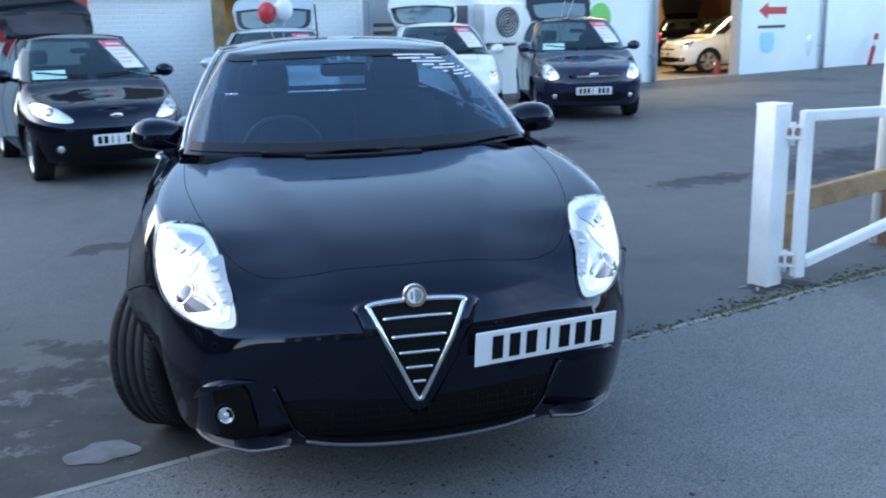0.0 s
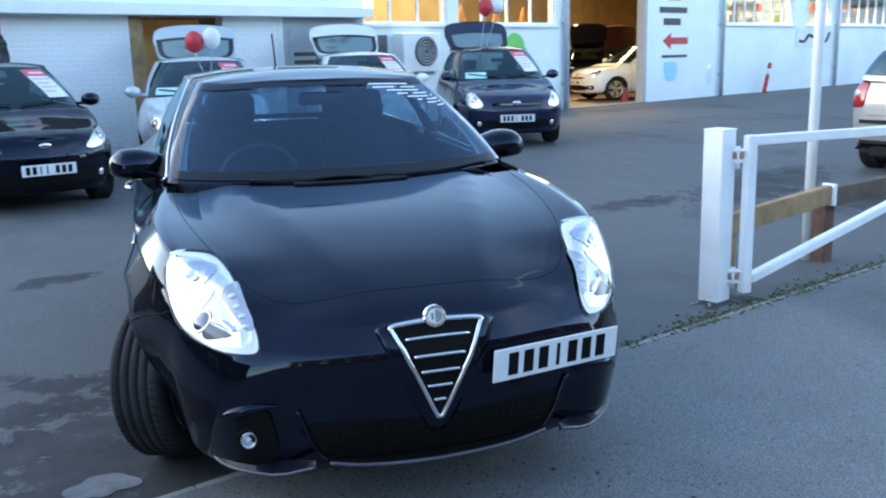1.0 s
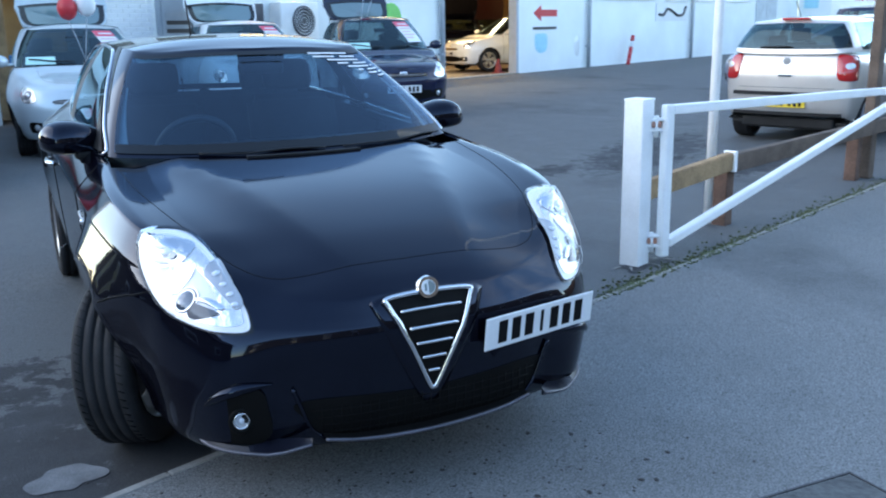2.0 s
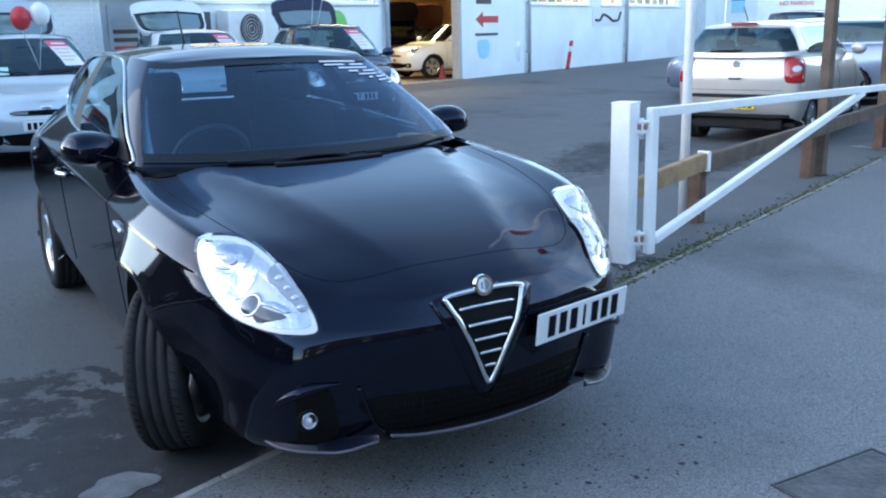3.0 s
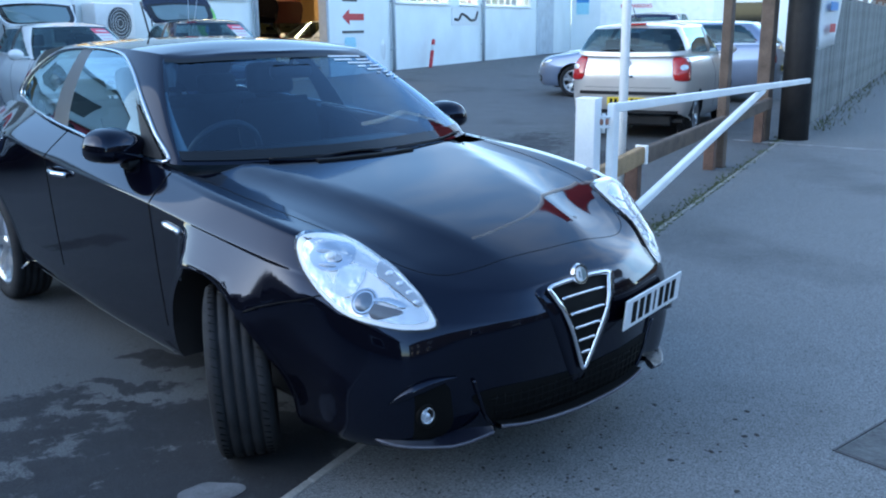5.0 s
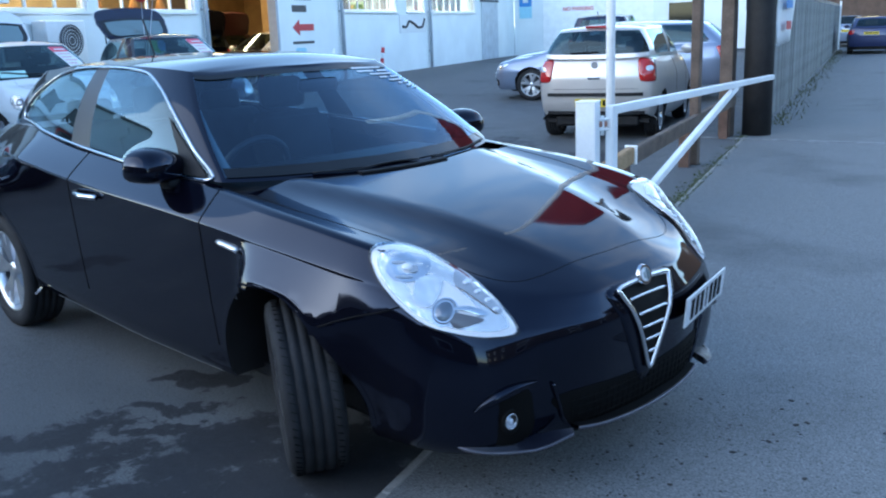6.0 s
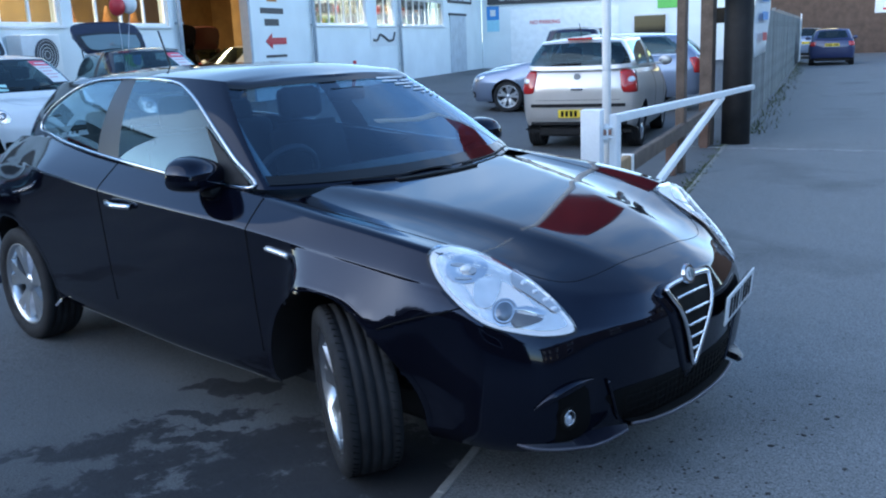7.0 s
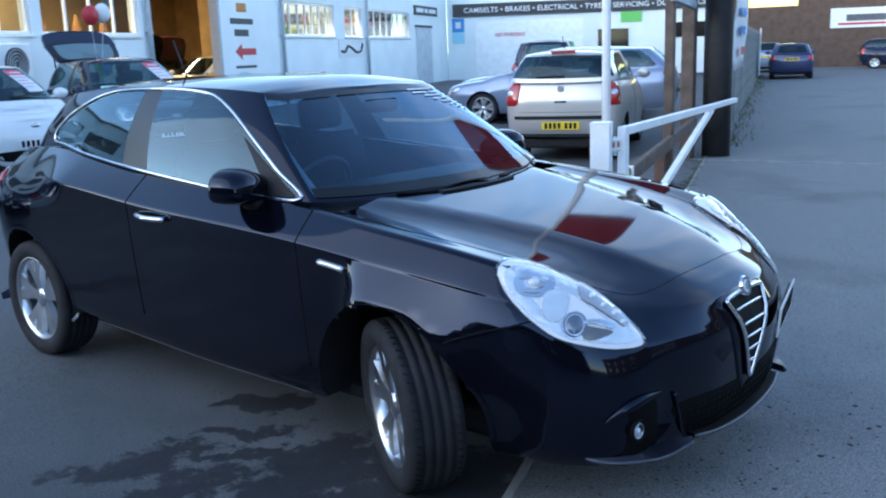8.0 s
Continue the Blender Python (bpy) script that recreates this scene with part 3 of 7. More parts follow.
def plate(car, at, rot, text, yellow=False, bars=True, size=(0.52, 0.111), label="number plate with dark bars"):
    """A number plate whose characters are plain bars; at its centre, rot as Euler degrees, face to -y."""
    m = pose(*at, *rot)
    bm = bmesh.new()
    r = bmesh.ops.create_cube(bm, size=1.0, matrix=m @ Matrix.Diagonal((size[0], 0.006, size[1], 1)))
    bmesh.ops.bevel(bm, geom=[e for e in bm.edges], offset=0.0025, segments=1, affect="EDGES")
    p = part("number_plate", bm, PLATE_YELLOW if yellow else PLATE_WHITE, car, label)
    x = -0.5 * sum(0.035 if ch == " " else 0.061 for ch in text) + 0.005
    for ch in text:
        if ch == " ":
            x += 0.035
            continue
        w = 0.012 if ch == "|" else 0.038
        bm = bmesh.new()
        bmesh.ops.create_cube(bm, size=1.0, matrix=m @ pose(x + 0.025, -0.004, 0) @ Matrix.Diagonal((w, 0.002, 0.076, 1)))
        part("plate_mark", bm, INK, p)
        x += 0.061
    return p


def make_car(S, name, paint_mat, m, label, fine=1.0, lights=None, group="", steer=0.0, door_lines=True, open_tail=False, interior=True, trim=BLACK_PLASTIC, rims=None, dark_glass=None):
    """Body, glass, wheels, lamps and cabin of a car by its spec, standing at m."""
    car = empty(name, None, label, "car", group)
    n, mw, md = int(230 * fine), int(34 * fine), int(20 * fine)
    low, q = lower_shell(S, n, mw, md)
    cab, num, hs, _ = cabin_shell(S, int(200 * fine), int(26 * fine), int(14 * fine))
    yc = (low[:-1, :-1, 1] + low[1:, 1:, 1]) / 2
    zc = (low[:-1, :-1, 2] + low[1:, 1:, 2]) / 2
    xc = (low[:-1, :-1, 0] + low[1:, 1:, 0]) / 2
    rows = np.arange(low.shape[0] - 1)[:, None] + 0 * yc.astype(int)
    wall = rows < mw - 1
    gone = np.zeros_like(wall)
    for yw in S.wheels:
        gone |= wall & (np.hypot(yc - yw, zc - S.wheel_r - 0.01) < S.arch_r) & (xc > 0.5)
    cowl = S.bottom[1][1]
    gone |= ~wall & (yc > cowl + 0.02) & (xc < S.bottom[4][0] - 0.05) & (yc < S.outline[-1][1] - 0.22)
    y_a, y_b, y_c = S.bottom[3][1] - 0.08, S.bottom[5][1] + 0.02, S.wheels[1] - 0.22
    low_z = S.zb(yc) + 0.09
    hood = ~wall & (rows > mw + 0.10 * md) & (yc < cowl + 0.02) & (yc > S.outline[0][1] + 0.20)
    bump_f = (yc < -S.arch_r + 0.03) & ~hood & (zc < S.zc(yc) - 0.01) & (zc < 0.62 + 0.25 * np.clip(yc + 0.75, 0, 1)) & wall
    door_1 = wall & (yc > y_a) & (yc < y_b) & (zc > low_z)
    door_2 = wall & (yc >= y_b) & (yc < y_c + 0.35 * smooth01((zc - 0.55) / 0.4)) & (zc > low_z)
    bump_r = wall & (yc > S.wheels[1] + S.arch_r) & (zc < 0.68)
    gate = wall & (yc > S.outline[-1][1] - 0.11) & ~bump_r & (xc < 0.72 * S.outline[8][0])
    rest = ~(hood | bump_f | door_1 | door_2 | bump_r | gate)
    both_sides("body", low, rest & ~gone, paint_mat, car)
    both_sides("bonnet", low, hood & ~gone, paint_mat, car)
    both_sides("front_bumper", low, bump_f & ~gone, paint_mat, car)
    both_sides("front_door", low, door_1 & ~gone, paint_mat, car, join=False)
    both_sides("rear_door", low, door_2 & ~gone, paint_mat, car, join=False)
    both_sides("rear_bumper", low, bump_r & ~gone, paint_mat, car)
    both_sides("tailgate", low, gate & ~gone, paint_mat, car)
    # glasshouse
    nc = (num[:-1] + num[1:]) / 2
    hc = np.r_[(hs[:-1] + hs[1:]) / 2, np.full(cab.shape[0] - len(hs), 2.0)]
    NN, HH = np.meshgrid(nc, hc)
    side = inside(S.side, NN, HH)
    pil = side & (NN > S.pillar[0] - 0.25 * (HH - 0.5) * 0) & (NN < S.pillar[1])
    front = side & ~pil & (NN <= S.pillar[0])
    back = side & ~pil & (NN > S.pillar[0])
    screen = (NN < S.screen) & (HH > 0.04) & (HH < 0.965)
    rear = (NN > S.rear) & (HH > 0.12) & (HH < 0.93)
    roof = (HH > 1.5) | ((HH >= 0.965) & (NN < S.screen))
    cg = dark_glass or (CAR_GLASS if steer else PARKED_GLASS)
    sg = SCREEN_GLASS if steer else PARKED_GLASS
    for ob in both_sides("pillar_frame", cab, ~(side | screen | rear | roof), paint_mat, car, join=False):
        separate(ob)
    both_sides("roof", cab, roof, paint_mat, car)
    both_sides("windscreen", cab, screen, sg, car)
    both_sides("front_window", cab, front, cg, car, join=False)
    both_sides("rear_window", cab, back, cg, car, join=False)
    both_sides("pillar_trim", cab, pil, PILLAR_BLACK, car, join=False)
    both_sides("rear_screen", cab, rear, cg, car)
    for o in car.children:
        if o.data and o.data.materials[0] in (cg, sg):
            o.visible_shadow = False
    # seams of door, bonnet and bumper
    tree = shell_tree(low, cab)
    if door_lines:
        C = low.shape[1]
        for yv, z0, z1 in ((y_a, 0.30, 1.0), (y_b, 0.30, 1.06)):
            c = int(np.argmin(np.abs(low[mw // 2, :, 1] - yv) + (low[mw // 2, :, 0] < 0.5) * 9))
            line = low[int(mw * 0.12):mw, c]
            for sgn in (1, -1):
                tube("door_seam", line * np.array([sgn, 1, 1]), 0.0028, INK, car, sides=5)
        if S.shoulder:
            key = [(0, -0.785, 0), (0.22, -0.778, 0), (0.40, -0.745, 0), (0.50, -0.685, 0), (0.60, -0.50, 0), (0.675, -0.22, 0), (0.72, 0.08, 0), (0.735, 0.36, 0)]
        else:
            r = min(low.shape[0] - 1, int(mw + 0.10 * md) + 1)
            cols = [i for i in range(C) if S.outline[0][1] + 0.20 < low[r, i, 1] < cowl and low[r, i, 1] < 1]
            front = low[r:, cols[0]][::-1]
            sides = low[r, cols]
            key = [p for p in front if p[0] < 0.62 * front[-1][0]][::2] + [p for p in sides if p[1] > sides[0][1] + 0.28][::3]
        path = curve(key, 90)
        for sgn in (1, -1):
            line = []
            for p in path:
                hit = tree.ray_cast(Vector((sgn * p[0], p[1], 2.0)), Vector((0, 0, -1)), 2.0)[0]
                line.append(hit if hit else Vector((sgn * p[0], p[1], p[2])))
            tube("bonnet_seam", line, 0.0014, INK, car, sides=5)
    # wheel arches
    for yw in S.wheels:
        for sgn in (1, -1):
            v, f = [], []
            K = 40
            for i in range(K + 1):
                a = math.pi * (-0.055 + 1.11 * i / K)
                cy, cz = math.cos(a), math.sin(a)
                for rad, off in ((S.arch_r + 0.02 + 0.045 * (1 - fine), 0.0008), (S.arch_r + 0.008, 0.0016), (S.arch_r - 0.004, 0.0012)):
                    p = Vector((sgn * 1.4, yw + rad * cy, max(S.wheel_r + 0.01 + rad * cz, 0.2)))
                    hit, nrm, _, _ = tree.ray_cast(p, Vector((-sgn, 0, 0)), 1.0)
                    x = hit.x if hit else sgn * (S.outline[8][0] - 0.03)
                    if abs(x) < S.outline[8][0] - 0.16:
                        x = sgn * (S.outline[8][0] - 0.16)
                    v.append((x + sgn * off, p.y, p.z))
                v.append((v[-1][0] - sgn * 0.03, v[-1][1], v[-1][2]))
                v.append((sgn * 0.45, yw + (S.arch_r - 0.004) * cy, S.wheel_r + 0.01 + (S.arch_r - 0.004) * cz))
            for i in range(K):
                for k in range(4):
                    w = (i * 5 + k, i * 5 + k + 1, (i + 1) * 5 + k + 1, (i + 1) * 5 + k)
                    f.append(w if sgn > 0 else w[::-1])
            lip = [q for i, q in enumerate(f) if i % 4 < 2]
            mesh("wheel_arch", v, lip, paint_mat, car)
            mesh("wheel_well", v, [q for i, q in enumerate(f) if i % 4 >= 2], BLACK_PLASTIC, car)
    w2 = S.outline[8][0]
    part("underbody", box_bm(0, S.wheels[1] / 2, 0.25, 2 * w2 - 0.5, S.wheels[1] + 1.0, 0.14, 0.03), BLACK_PLASTIC, car)
    rim = [(x * 0.90, y * 0.90) for x, y in S.outline if y < -S.arch_r] + [(0.74, -S.arch_r - 0.02), (0.60, -S.arch_r - 0.02)]
    rim = [(-x, y) for x, y in rim[:0:-1]] + rim
    k = len(rim)
    mesh("undertray", [(x, y, z) for z in (0.225, 0.46) for x, y in rim], [tuple(range(k))[::-1], tuple(range(k, 2 * k))] + [(i, (i + 1) % k, k + (i + 1) % k, k + i) for i in range(k)], DEEP_BLACK, car, smooth=False)
    part("bulkhead", box_bm(0, cowl - 0.1, 0.6, 1.1, 0.03, 0.6), BLACK_PLASTIC, car)
    for i, yw in enumerate(S.wheels):
        for sgn in (1, -1):
            wheel(car, (sgn * (S.track - (0.052 if not steer and i == 0 else 0.018 if i == 0 else 0.035)), yw - (0.015 if steer and i == 0 else 0.0), S.wheel_r), S.wheel_r, 0.212 if steer else 0.205, steer if i == 0 else 0.0, sgn, mat=rims, lean=-3.0 if steer and i == 0 else 0.0)
    if interior:
        seats(S, car)
    return car, tree, low, cab, (num, hs, mw)


# ---- ground ----
KERB = math.degrees(math.atan2(0.349, 0.937))


def behind_kerb(x, y):
    return -0.340 * x + 0.940 * (y + 0.12)


def ground_z(x, y):
    """The yard lifts gently behind the pavement edge, more so towards the gate."""
    return 0.17 * smooth01((behind_kerb(x, y) - 1.5) / 11.0) * (0.42 + 0.58 * smooth01((x + 3.5) / 8.0))


def asphalt(name, base, light, patch_dark, damp=()):
    m = material(name, base, 0.85, vary=0.0)
    nt = m.node_tree
    b = nt.nodes["Principled BSDF"]
    co = nt.nodes.new("ShaderNodeTexCoord")

    def noise_node(scale, detail, rough=0.55):
        n = nt.nodes.new("ShaderNodeTexNoise")
        n.inputs["Scale"].default_value, n.inputs["Detail"].default_value, n.inputs["Roughness"].default_value = scale, detail, rough
        nt.links.new(co.outputs["Object"], n.inputs["Vector"])
        return n

    def mixed(fac, a, c, lo, hi):
        r = nt.nodes.new("ShaderNodeMapRange")
        r.inputs[1].default_value, r.inputs[2].default_value = lo, hi
        nt.links.new(fac, r.inputs[0])
        x = nt.nodes.new("ShaderNodeMix")
        x.data_type = "RGBA"
        nt.links.new(r.outputs[0], x.inputs[0])
        for k, v in ((6, a), (7, c)):
            if isinstance(v, tuple):
                x.inputs[k].default_value = (*v, 1)
            else:
                nt.links.new(v, x.inputs[k])
        return x.outputs[2]
    big, mid, grit = noise_node(0.45, 5), noise_node(2.4, 6, 0.62), noise_node(140, 3, 0.7)
    c = mixed(mid.outputs["Fac"], base, light, 0.35, 0.7)
    c = mixed(big.outputs["Fac"], c, patch_dark, 0.56, 0.70)
    streak = noise_node(9, 5, 0.7)
    c = mixed(streak.outputs["Fac"], c, light, 0.58, 0.80)
    if damp:
        warp = noise_node(3.2, 4, 0.6)
        add = nt.nodes.new("ShaderNodeMixRGB")
        add.blend_type, add.inputs[0].default_value = "LINEAR_LIGHT", 0.30
        nt.links.new(co.outputs["Object"], add.inputs[1])
        nt.links.new(warp.outputs["Color"], add.inputs[2])
    for x, y, r, stretch, ang in damp:
        mp = nt.nodes.new("ShaderNodeMapping")
        mp.vector_type = "TEXTURE"
        mp.inputs[1].default_value, mp.inputs[2].default_value, mp.inputs[3].default_value = (x, y, 0), (0, 0, radians(ang)), (r * stretch, r, 1e4)
        ln = nt.nodes.new("ShaderNodeVectorMath")
        ln.operation = "LENGTH"
        nt.links.new(add.outputs[0], mp.inputs[0])
        nt.links.new(mp.outputs[0], ln.inputs[0])
        inv = nt.nodes.new("ShaderNodeMath")
        inv.operation = "SUBTRACT"
        inv.inputs[0].default_value = 0.55
        nt.links.new(ln.outputs["Value"], inv.inputs[1])
        rag = nt.nodes.new("ShaderNodeMath")
        rag.operation, rag.inputs[1].default_value = "MULTIPLY_ADD", 3.1
        nt.links.new(streak.outputs["Fac"], rag.inputs[0])
        nt.links.new(inv.outputs[0], rag.inputs[2])
        c = mixed(rag.outputs[0], c, (0.020, 0.021, 0.024), 0.92, 1.22)
    chip = noise_node(38, 2, 0.6)
    c = mixed(chip.outputs["Fac"], c, tuple(v * 0.55 for v in base), 0.62, 0.74)
    speck = mixed(grit.outputs["Fac"], (0.35, 0.35, 0.35), (1.75, 1.75, 1.75), 0.32, 0.70)
    x = nt.nodes.new("ShaderNodeMix")
    x.data_type, x.blend_type, x.inputs[0].default_value = "RGBA", "MULTIPLY", 1.0
    nt.links.new(c, x.inputs[6])
    nt.links.new(speck, x.inputs[7])
    nt.links.new(x.outputs[2], b.inputs["Base Color"])
    bn = nt.nodes.new("ShaderNodeBump")
    bn.inputs["Strength"].default_value, bn.inputs["Distance"].default_value = 0.6, 0.006
    nt.links.new(grit.outputs["Fac"], bn.inputs["Height"])
    nt.links.new(bn.outputs[0], b.inputs["Normal"])
    rr = nt.nodes.new("ShaderNodeMapRange")
    rr.inputs[1].default_value, rr.inputs[2].default_value, rr.inputs[3].default_value, rr.inputs[4].default_value = 0.35, 0.7, 0.62, 0.9
    nt.links.new(mid.outputs["Fac"], rr.inputs[0])
    nt.links.new(rr.outputs[0], b.inputs["Roughness"])
    return m


ASPHALT = asphalt("asphalt", (0.080, 0.085, 0.087), (0.112, 0.117, 0.119), (0.056, 0.059, 0.061),
                  ((-1.22, -0.34, 0.30, 1.5, 20), (-1.75, -0.38, 0.30, 1.6, 10), (-0.70, -0.22, 0.20, 1.5, 15), (-1.30, 1.02, 0.13, 2.2, -32), (-0.56, 1.08, 0.12, 1.8, -55), (-0.86, 0.88, 0.05, 4.0, -40), (-0.98, 0.72, 0.05, 4.5, -30), (-0.92, 0.40, 0.20, 1.9, -10), (-1.45, 0.62, 0.16, 2.4, 8), (-1.85, 0.55, 0.24, 1.8, 15),
                   (-1.25, 0.22, 0.20, 1.7, 10), (-1.05, -0.02, 0.24, 1.5, 20), (-0.72, 0.05, 0.25, 1.3, 10), (-1.85, 0.05, 0.30, 1.5, 10), (-1.5, 3.25, 0.14, 1.6, 10), (5.8, 5.0, 0.5, 3.2, 35), (6.0, 3.7, 0.35, 2.4, 20), (3.8, 4.4, 0.2, 3.0, 15), (3.0, 7.4, 0.25, 3.0, 25)))
PAVEMENT = asphalt("pavement_asphalt", (0.135, 0.142, 0.144), (0.178, 0.186, 0.188), (0.100, 0.106, 0.108))
CONCRETE = material("concrete", (0.26, 0.255, 0.24), 0.85, vary=0.35, scale=5, bump=0.4, bump_scale=90)
WHITE_WALL = material("white_wall", (0.82, 0.86, 0.86), 0.75, vary=0.07, scale=0.9, bump=0.12, bump_scale=40)
WHITE_TRIM = material("white_trim", (0.78, 0.80, 0.80), 0.5, vary=0.05, scale=3)
WHITE_METAL = material("white_metal", (0.92, 0.93, 0.92), 0.45, vary=0.08, scale=4, bump=0.1, bump_scale=80)
GREY_PANEL = material("grey_panel", (0.36, 0.41, 0.46), 0.6, vary=0.06)
PIPE_GREY = material("pipe_grey", (0.38, 0.42, 0.46), 0.5, vary=0.08)
WEATHERED = material("weathered_wood", (0.12, 0.085, 0.065), 0.85, vary=0.4, scale=6, bump=0.5, bump_scale=60)
RAIL_WOOD = material("rail_wood", (0.36, 0.23, 0.12), 0.8, vary=0.35, scale=7, bump=0.4, bump_scale=70)
RUST_WOOD = material("dark_post_wood", (0.13, 0.075, 0.055), 0.85, vary=0.4, scale=7, bump=0.5, bump_scale=60)
POLE_BLACK = material("tarred_wood", (0.016, 0.015, 0.016), 0.7, vary=0.4, scale=8, bump=0.5, bump_scale=50)
FENCE_GREY = material("fence_board", (0.19, 0.20, 0.20), 0.85, vary=0.3, scale=4, bump=0.4, bump_scale=40)
BRICK_BROWN = material("brown_brick", (0.11, 0.07, 0.052), 0.9, vary=0.3, scale=3, bump=0.4, bump_scale=40)
TAN_WALL = material("tan_wall", (0.50, 0.33, 0.15), 0.8, vary=0.2, scale=2)
RED_SIGN = material("red_sign", (0.55, 0.03, 0.04), 0.45, vary=0.06)
BLUE_SIGN = material("blue_sign", (0.04, 0.25, 0.60), 0.45, vary=0.06)
GREEN_SIGN = material("green_sign", (0.16, 0.55, 0.12), 0.5, vary=0.08)
CYAN_SIGN = material("pale_blue_sign", (0.35, 0.68, 0.80), 0.5, vary=0.08)
DARK_SIGN = material("dark_sign", (0.035, 0.035, 0.04), 0.5, vary=0.1)
RUST = material("rusty_iron", (0.50, 0.25, 0.18), 0.8, vary=0.4, scale=20, bump=0.4, bump_scale=120)
MOSS = material("moss", (0.085, 0.100, 0.045), 0.95, vary=0.5, scale=20, bump=0.8, bump_scale=120)


def ground_sheet():
    def axis(lo, hi, near0, near1, step):
        a = list(np.arange(near0, near1 + 1e-6, step))
        g = step
        while a[-1] < hi:
            g *= 1.5
            a.append(a[-1] + g)
        g = step
        while a[0] > lo:
            g *= 1.5
            a.insert(0, a[0] - g)
        return a
    xs, ys = axis(-600, 600, -8, 12, 0.5), axis(-600, 600, -5, 14, 0.5)
    v = [(x, y, float(ground_z(x, y))) for y in ys for x in xs]
    n = len(xs)
    f = [(j * n + i, j * n + i + 1, (j + 1) * n + i + 1, (j + 1) * n + i) for j in range(len(ys) - 1) for i in range(n - 1)]
    tagged(mesh("ground", v, f, ASPHALT), "dark worn asphalt of the forecourt and street", "ground", kind="structure")


ground_sheet()
# pavement in front of the edging: one thin sheet, 4 mm proud
m_kerb = pose(0, -0.120, 0, 0, 0, KERB)
pv = tagged(part("pavement", box_bm(20, -3.016, -0.01, 90, 6.0, 0.03), PAVEMENT), "lighter grey asphalt pavement along the forecourt edge", "pavement", kind="structure")
pv.matrix_world = m_kerb
edging = empty("edging", m_kerb, "narrow worn concrete edging strip with moss", "kerb", kind="structure")
for i in range(36):
    L = 0.915
    ob = part("edging_stone", box_bm(-4 + i * L, 0.004, -0.036, L - 0.006, 0.038, 0.09, 0.006), CONCRETE, edging)

# ---- main building ----
B_ANG = math.degrees(math.atan2(0.4179, 0.9085))
M_B = pose(11.85, 17.85, 0.17, 0, 0, B_ANG)


def slab(name, s0, s1, z0, z1, y0, y1, mat, bevel=0.0, label="", kind="structure", m=None, parent=None, category=""):
    """A block of the building: s along the front, z above the yard, y into the building."""
    ob = part(name, box_bm((s0 + s1) / 2, (y0 + y1) / 2, (z0 + z1) / 2, s1 - s0, y1 - y0, z1 - z0, bevel), mat, parent, label)
    if parent is None:
        ob.matrix_world = M_B if m is None else m
        tagged(ob, label, category, kind=kind)
    return ob


TOP = 4.3
WALL = "white painted smooth wall of the garage building"
slab("wall_left", -18.6, -16.0, -0.2, 2.06, 0, 0.25, WHITE_WALL, label=WALL, category="wall")
slab("wall_brick_backing", -16.0, -14.06, -0.2, 2.06, 0.012, 0.25, WHITE_WALL, label="white painted brick wall", category="wall")
slab("wall_brick_backing", -12.4, -11.2, -0.2, 2.06, 0.012, 0.25, WHITE_WALL, label="white painted brick wall", category="wall")
slab("wall_panel", -11.2, -9.4, -0.2, 2.06, 0, 0.25, GREY_PANEL, label="grey blue panelled wall beside the brick", category="wall")
slab("ledge", -18.6, -9.42, 2.06, 2.24, -0.35, 0.25, WHITE_TRIM, 0.01, "white projecting ledge above the ground floor", category="ledge")
slab("wall_upper_left", -18.6, -9.42, 2.24, TOP, 0, 0.25, WHITE_WALL, label=WALL, category="wall")
slab("wall_under_windows", -9.4, -3.72, -0.2, 1.92, 0, 0.25, WHITE_WALL, label=WALL, category="wall")
slab("wall_over_windows", -9.42, -3.72, 3.1, TOP, 0, 0.25, WHITE_WALL, label=WALL, category="wall")
slab("wall_pier", -7.18, -6.9, 1.92, 3.1, 0, 0.25, WHITE_WALL, label=WALL, category="wall")
slab("wall_pier", -3.72, -3.38, 0, TOP, 0, 0.25, WHITE_WALL, label=WALL, category="wall")
slab("wall_over_door", -3.38, -0.12, 3.35, TOP, 0, 0.25, WHITE_WALL, label=WALL, category="wall")
slab("wall_sign_pier", -0.12, 3.6, 0, TOP, 0, 0.25, WHITE_WALL, label=WALL, category="wall")
slab("wall_under_windows", 3.6, 22.5, 0, 2.0, 0, 0.25, WHITE_WALL, label=WALL, category="wall")
slab("wall_over_windows", 3.6, 22.5, 3.05, TOP, 0, 0.25, WHITE_WALL, label=WALL, category="wall")
for a, b in ((3.6, 3.74), (7.8, 8.75), (10.45, 11.25), (16.4, 22.5)):
    slab("wall_pier", a, b, 2.0, 3.05, 0, 0.25, WHITE_WALL, label=WALL, category="wall")
slab("roof", -18.6, 22.5, TOP, TOP + 0.12, -0.1, 9, CONCRETE, label="flat roof of the garage building", category="roof")
slab("wall_back", -18.6, 22.5, 0, TOP, 8.8, 9.0, WHITE_WALL, label=WALL, category="wall")
slab("wall_end", -18.6, -18.4, 0, TOP, 0.25, 8.8, WHITE_WALL, label=WALL, category="wall")

# second wing, facing the yard entrance
W_ANG = math.degrees(math.atan2(-0.832, 0.554))
M_W = pose(32.25, 27.2, 0.17, 0, 0, W_ANG)
slab("wall_wing", 0, 13.4, 0, 4.6, 0, 0.3, WHITE_WALL, label="white painted wall of the rear workshop wing", category="wall", m=M_W)
far_m = pose(49.0, 17.5, 0, 0, 0, math.degrees(math.atan2(-0.94, 0.34)))
slab("wall_far_brick", -16, 34, 0, 7, 0, 0.4, BRICK_BROWN, label="brown brick wall closing the end of the street", category="wall", m=far_m)


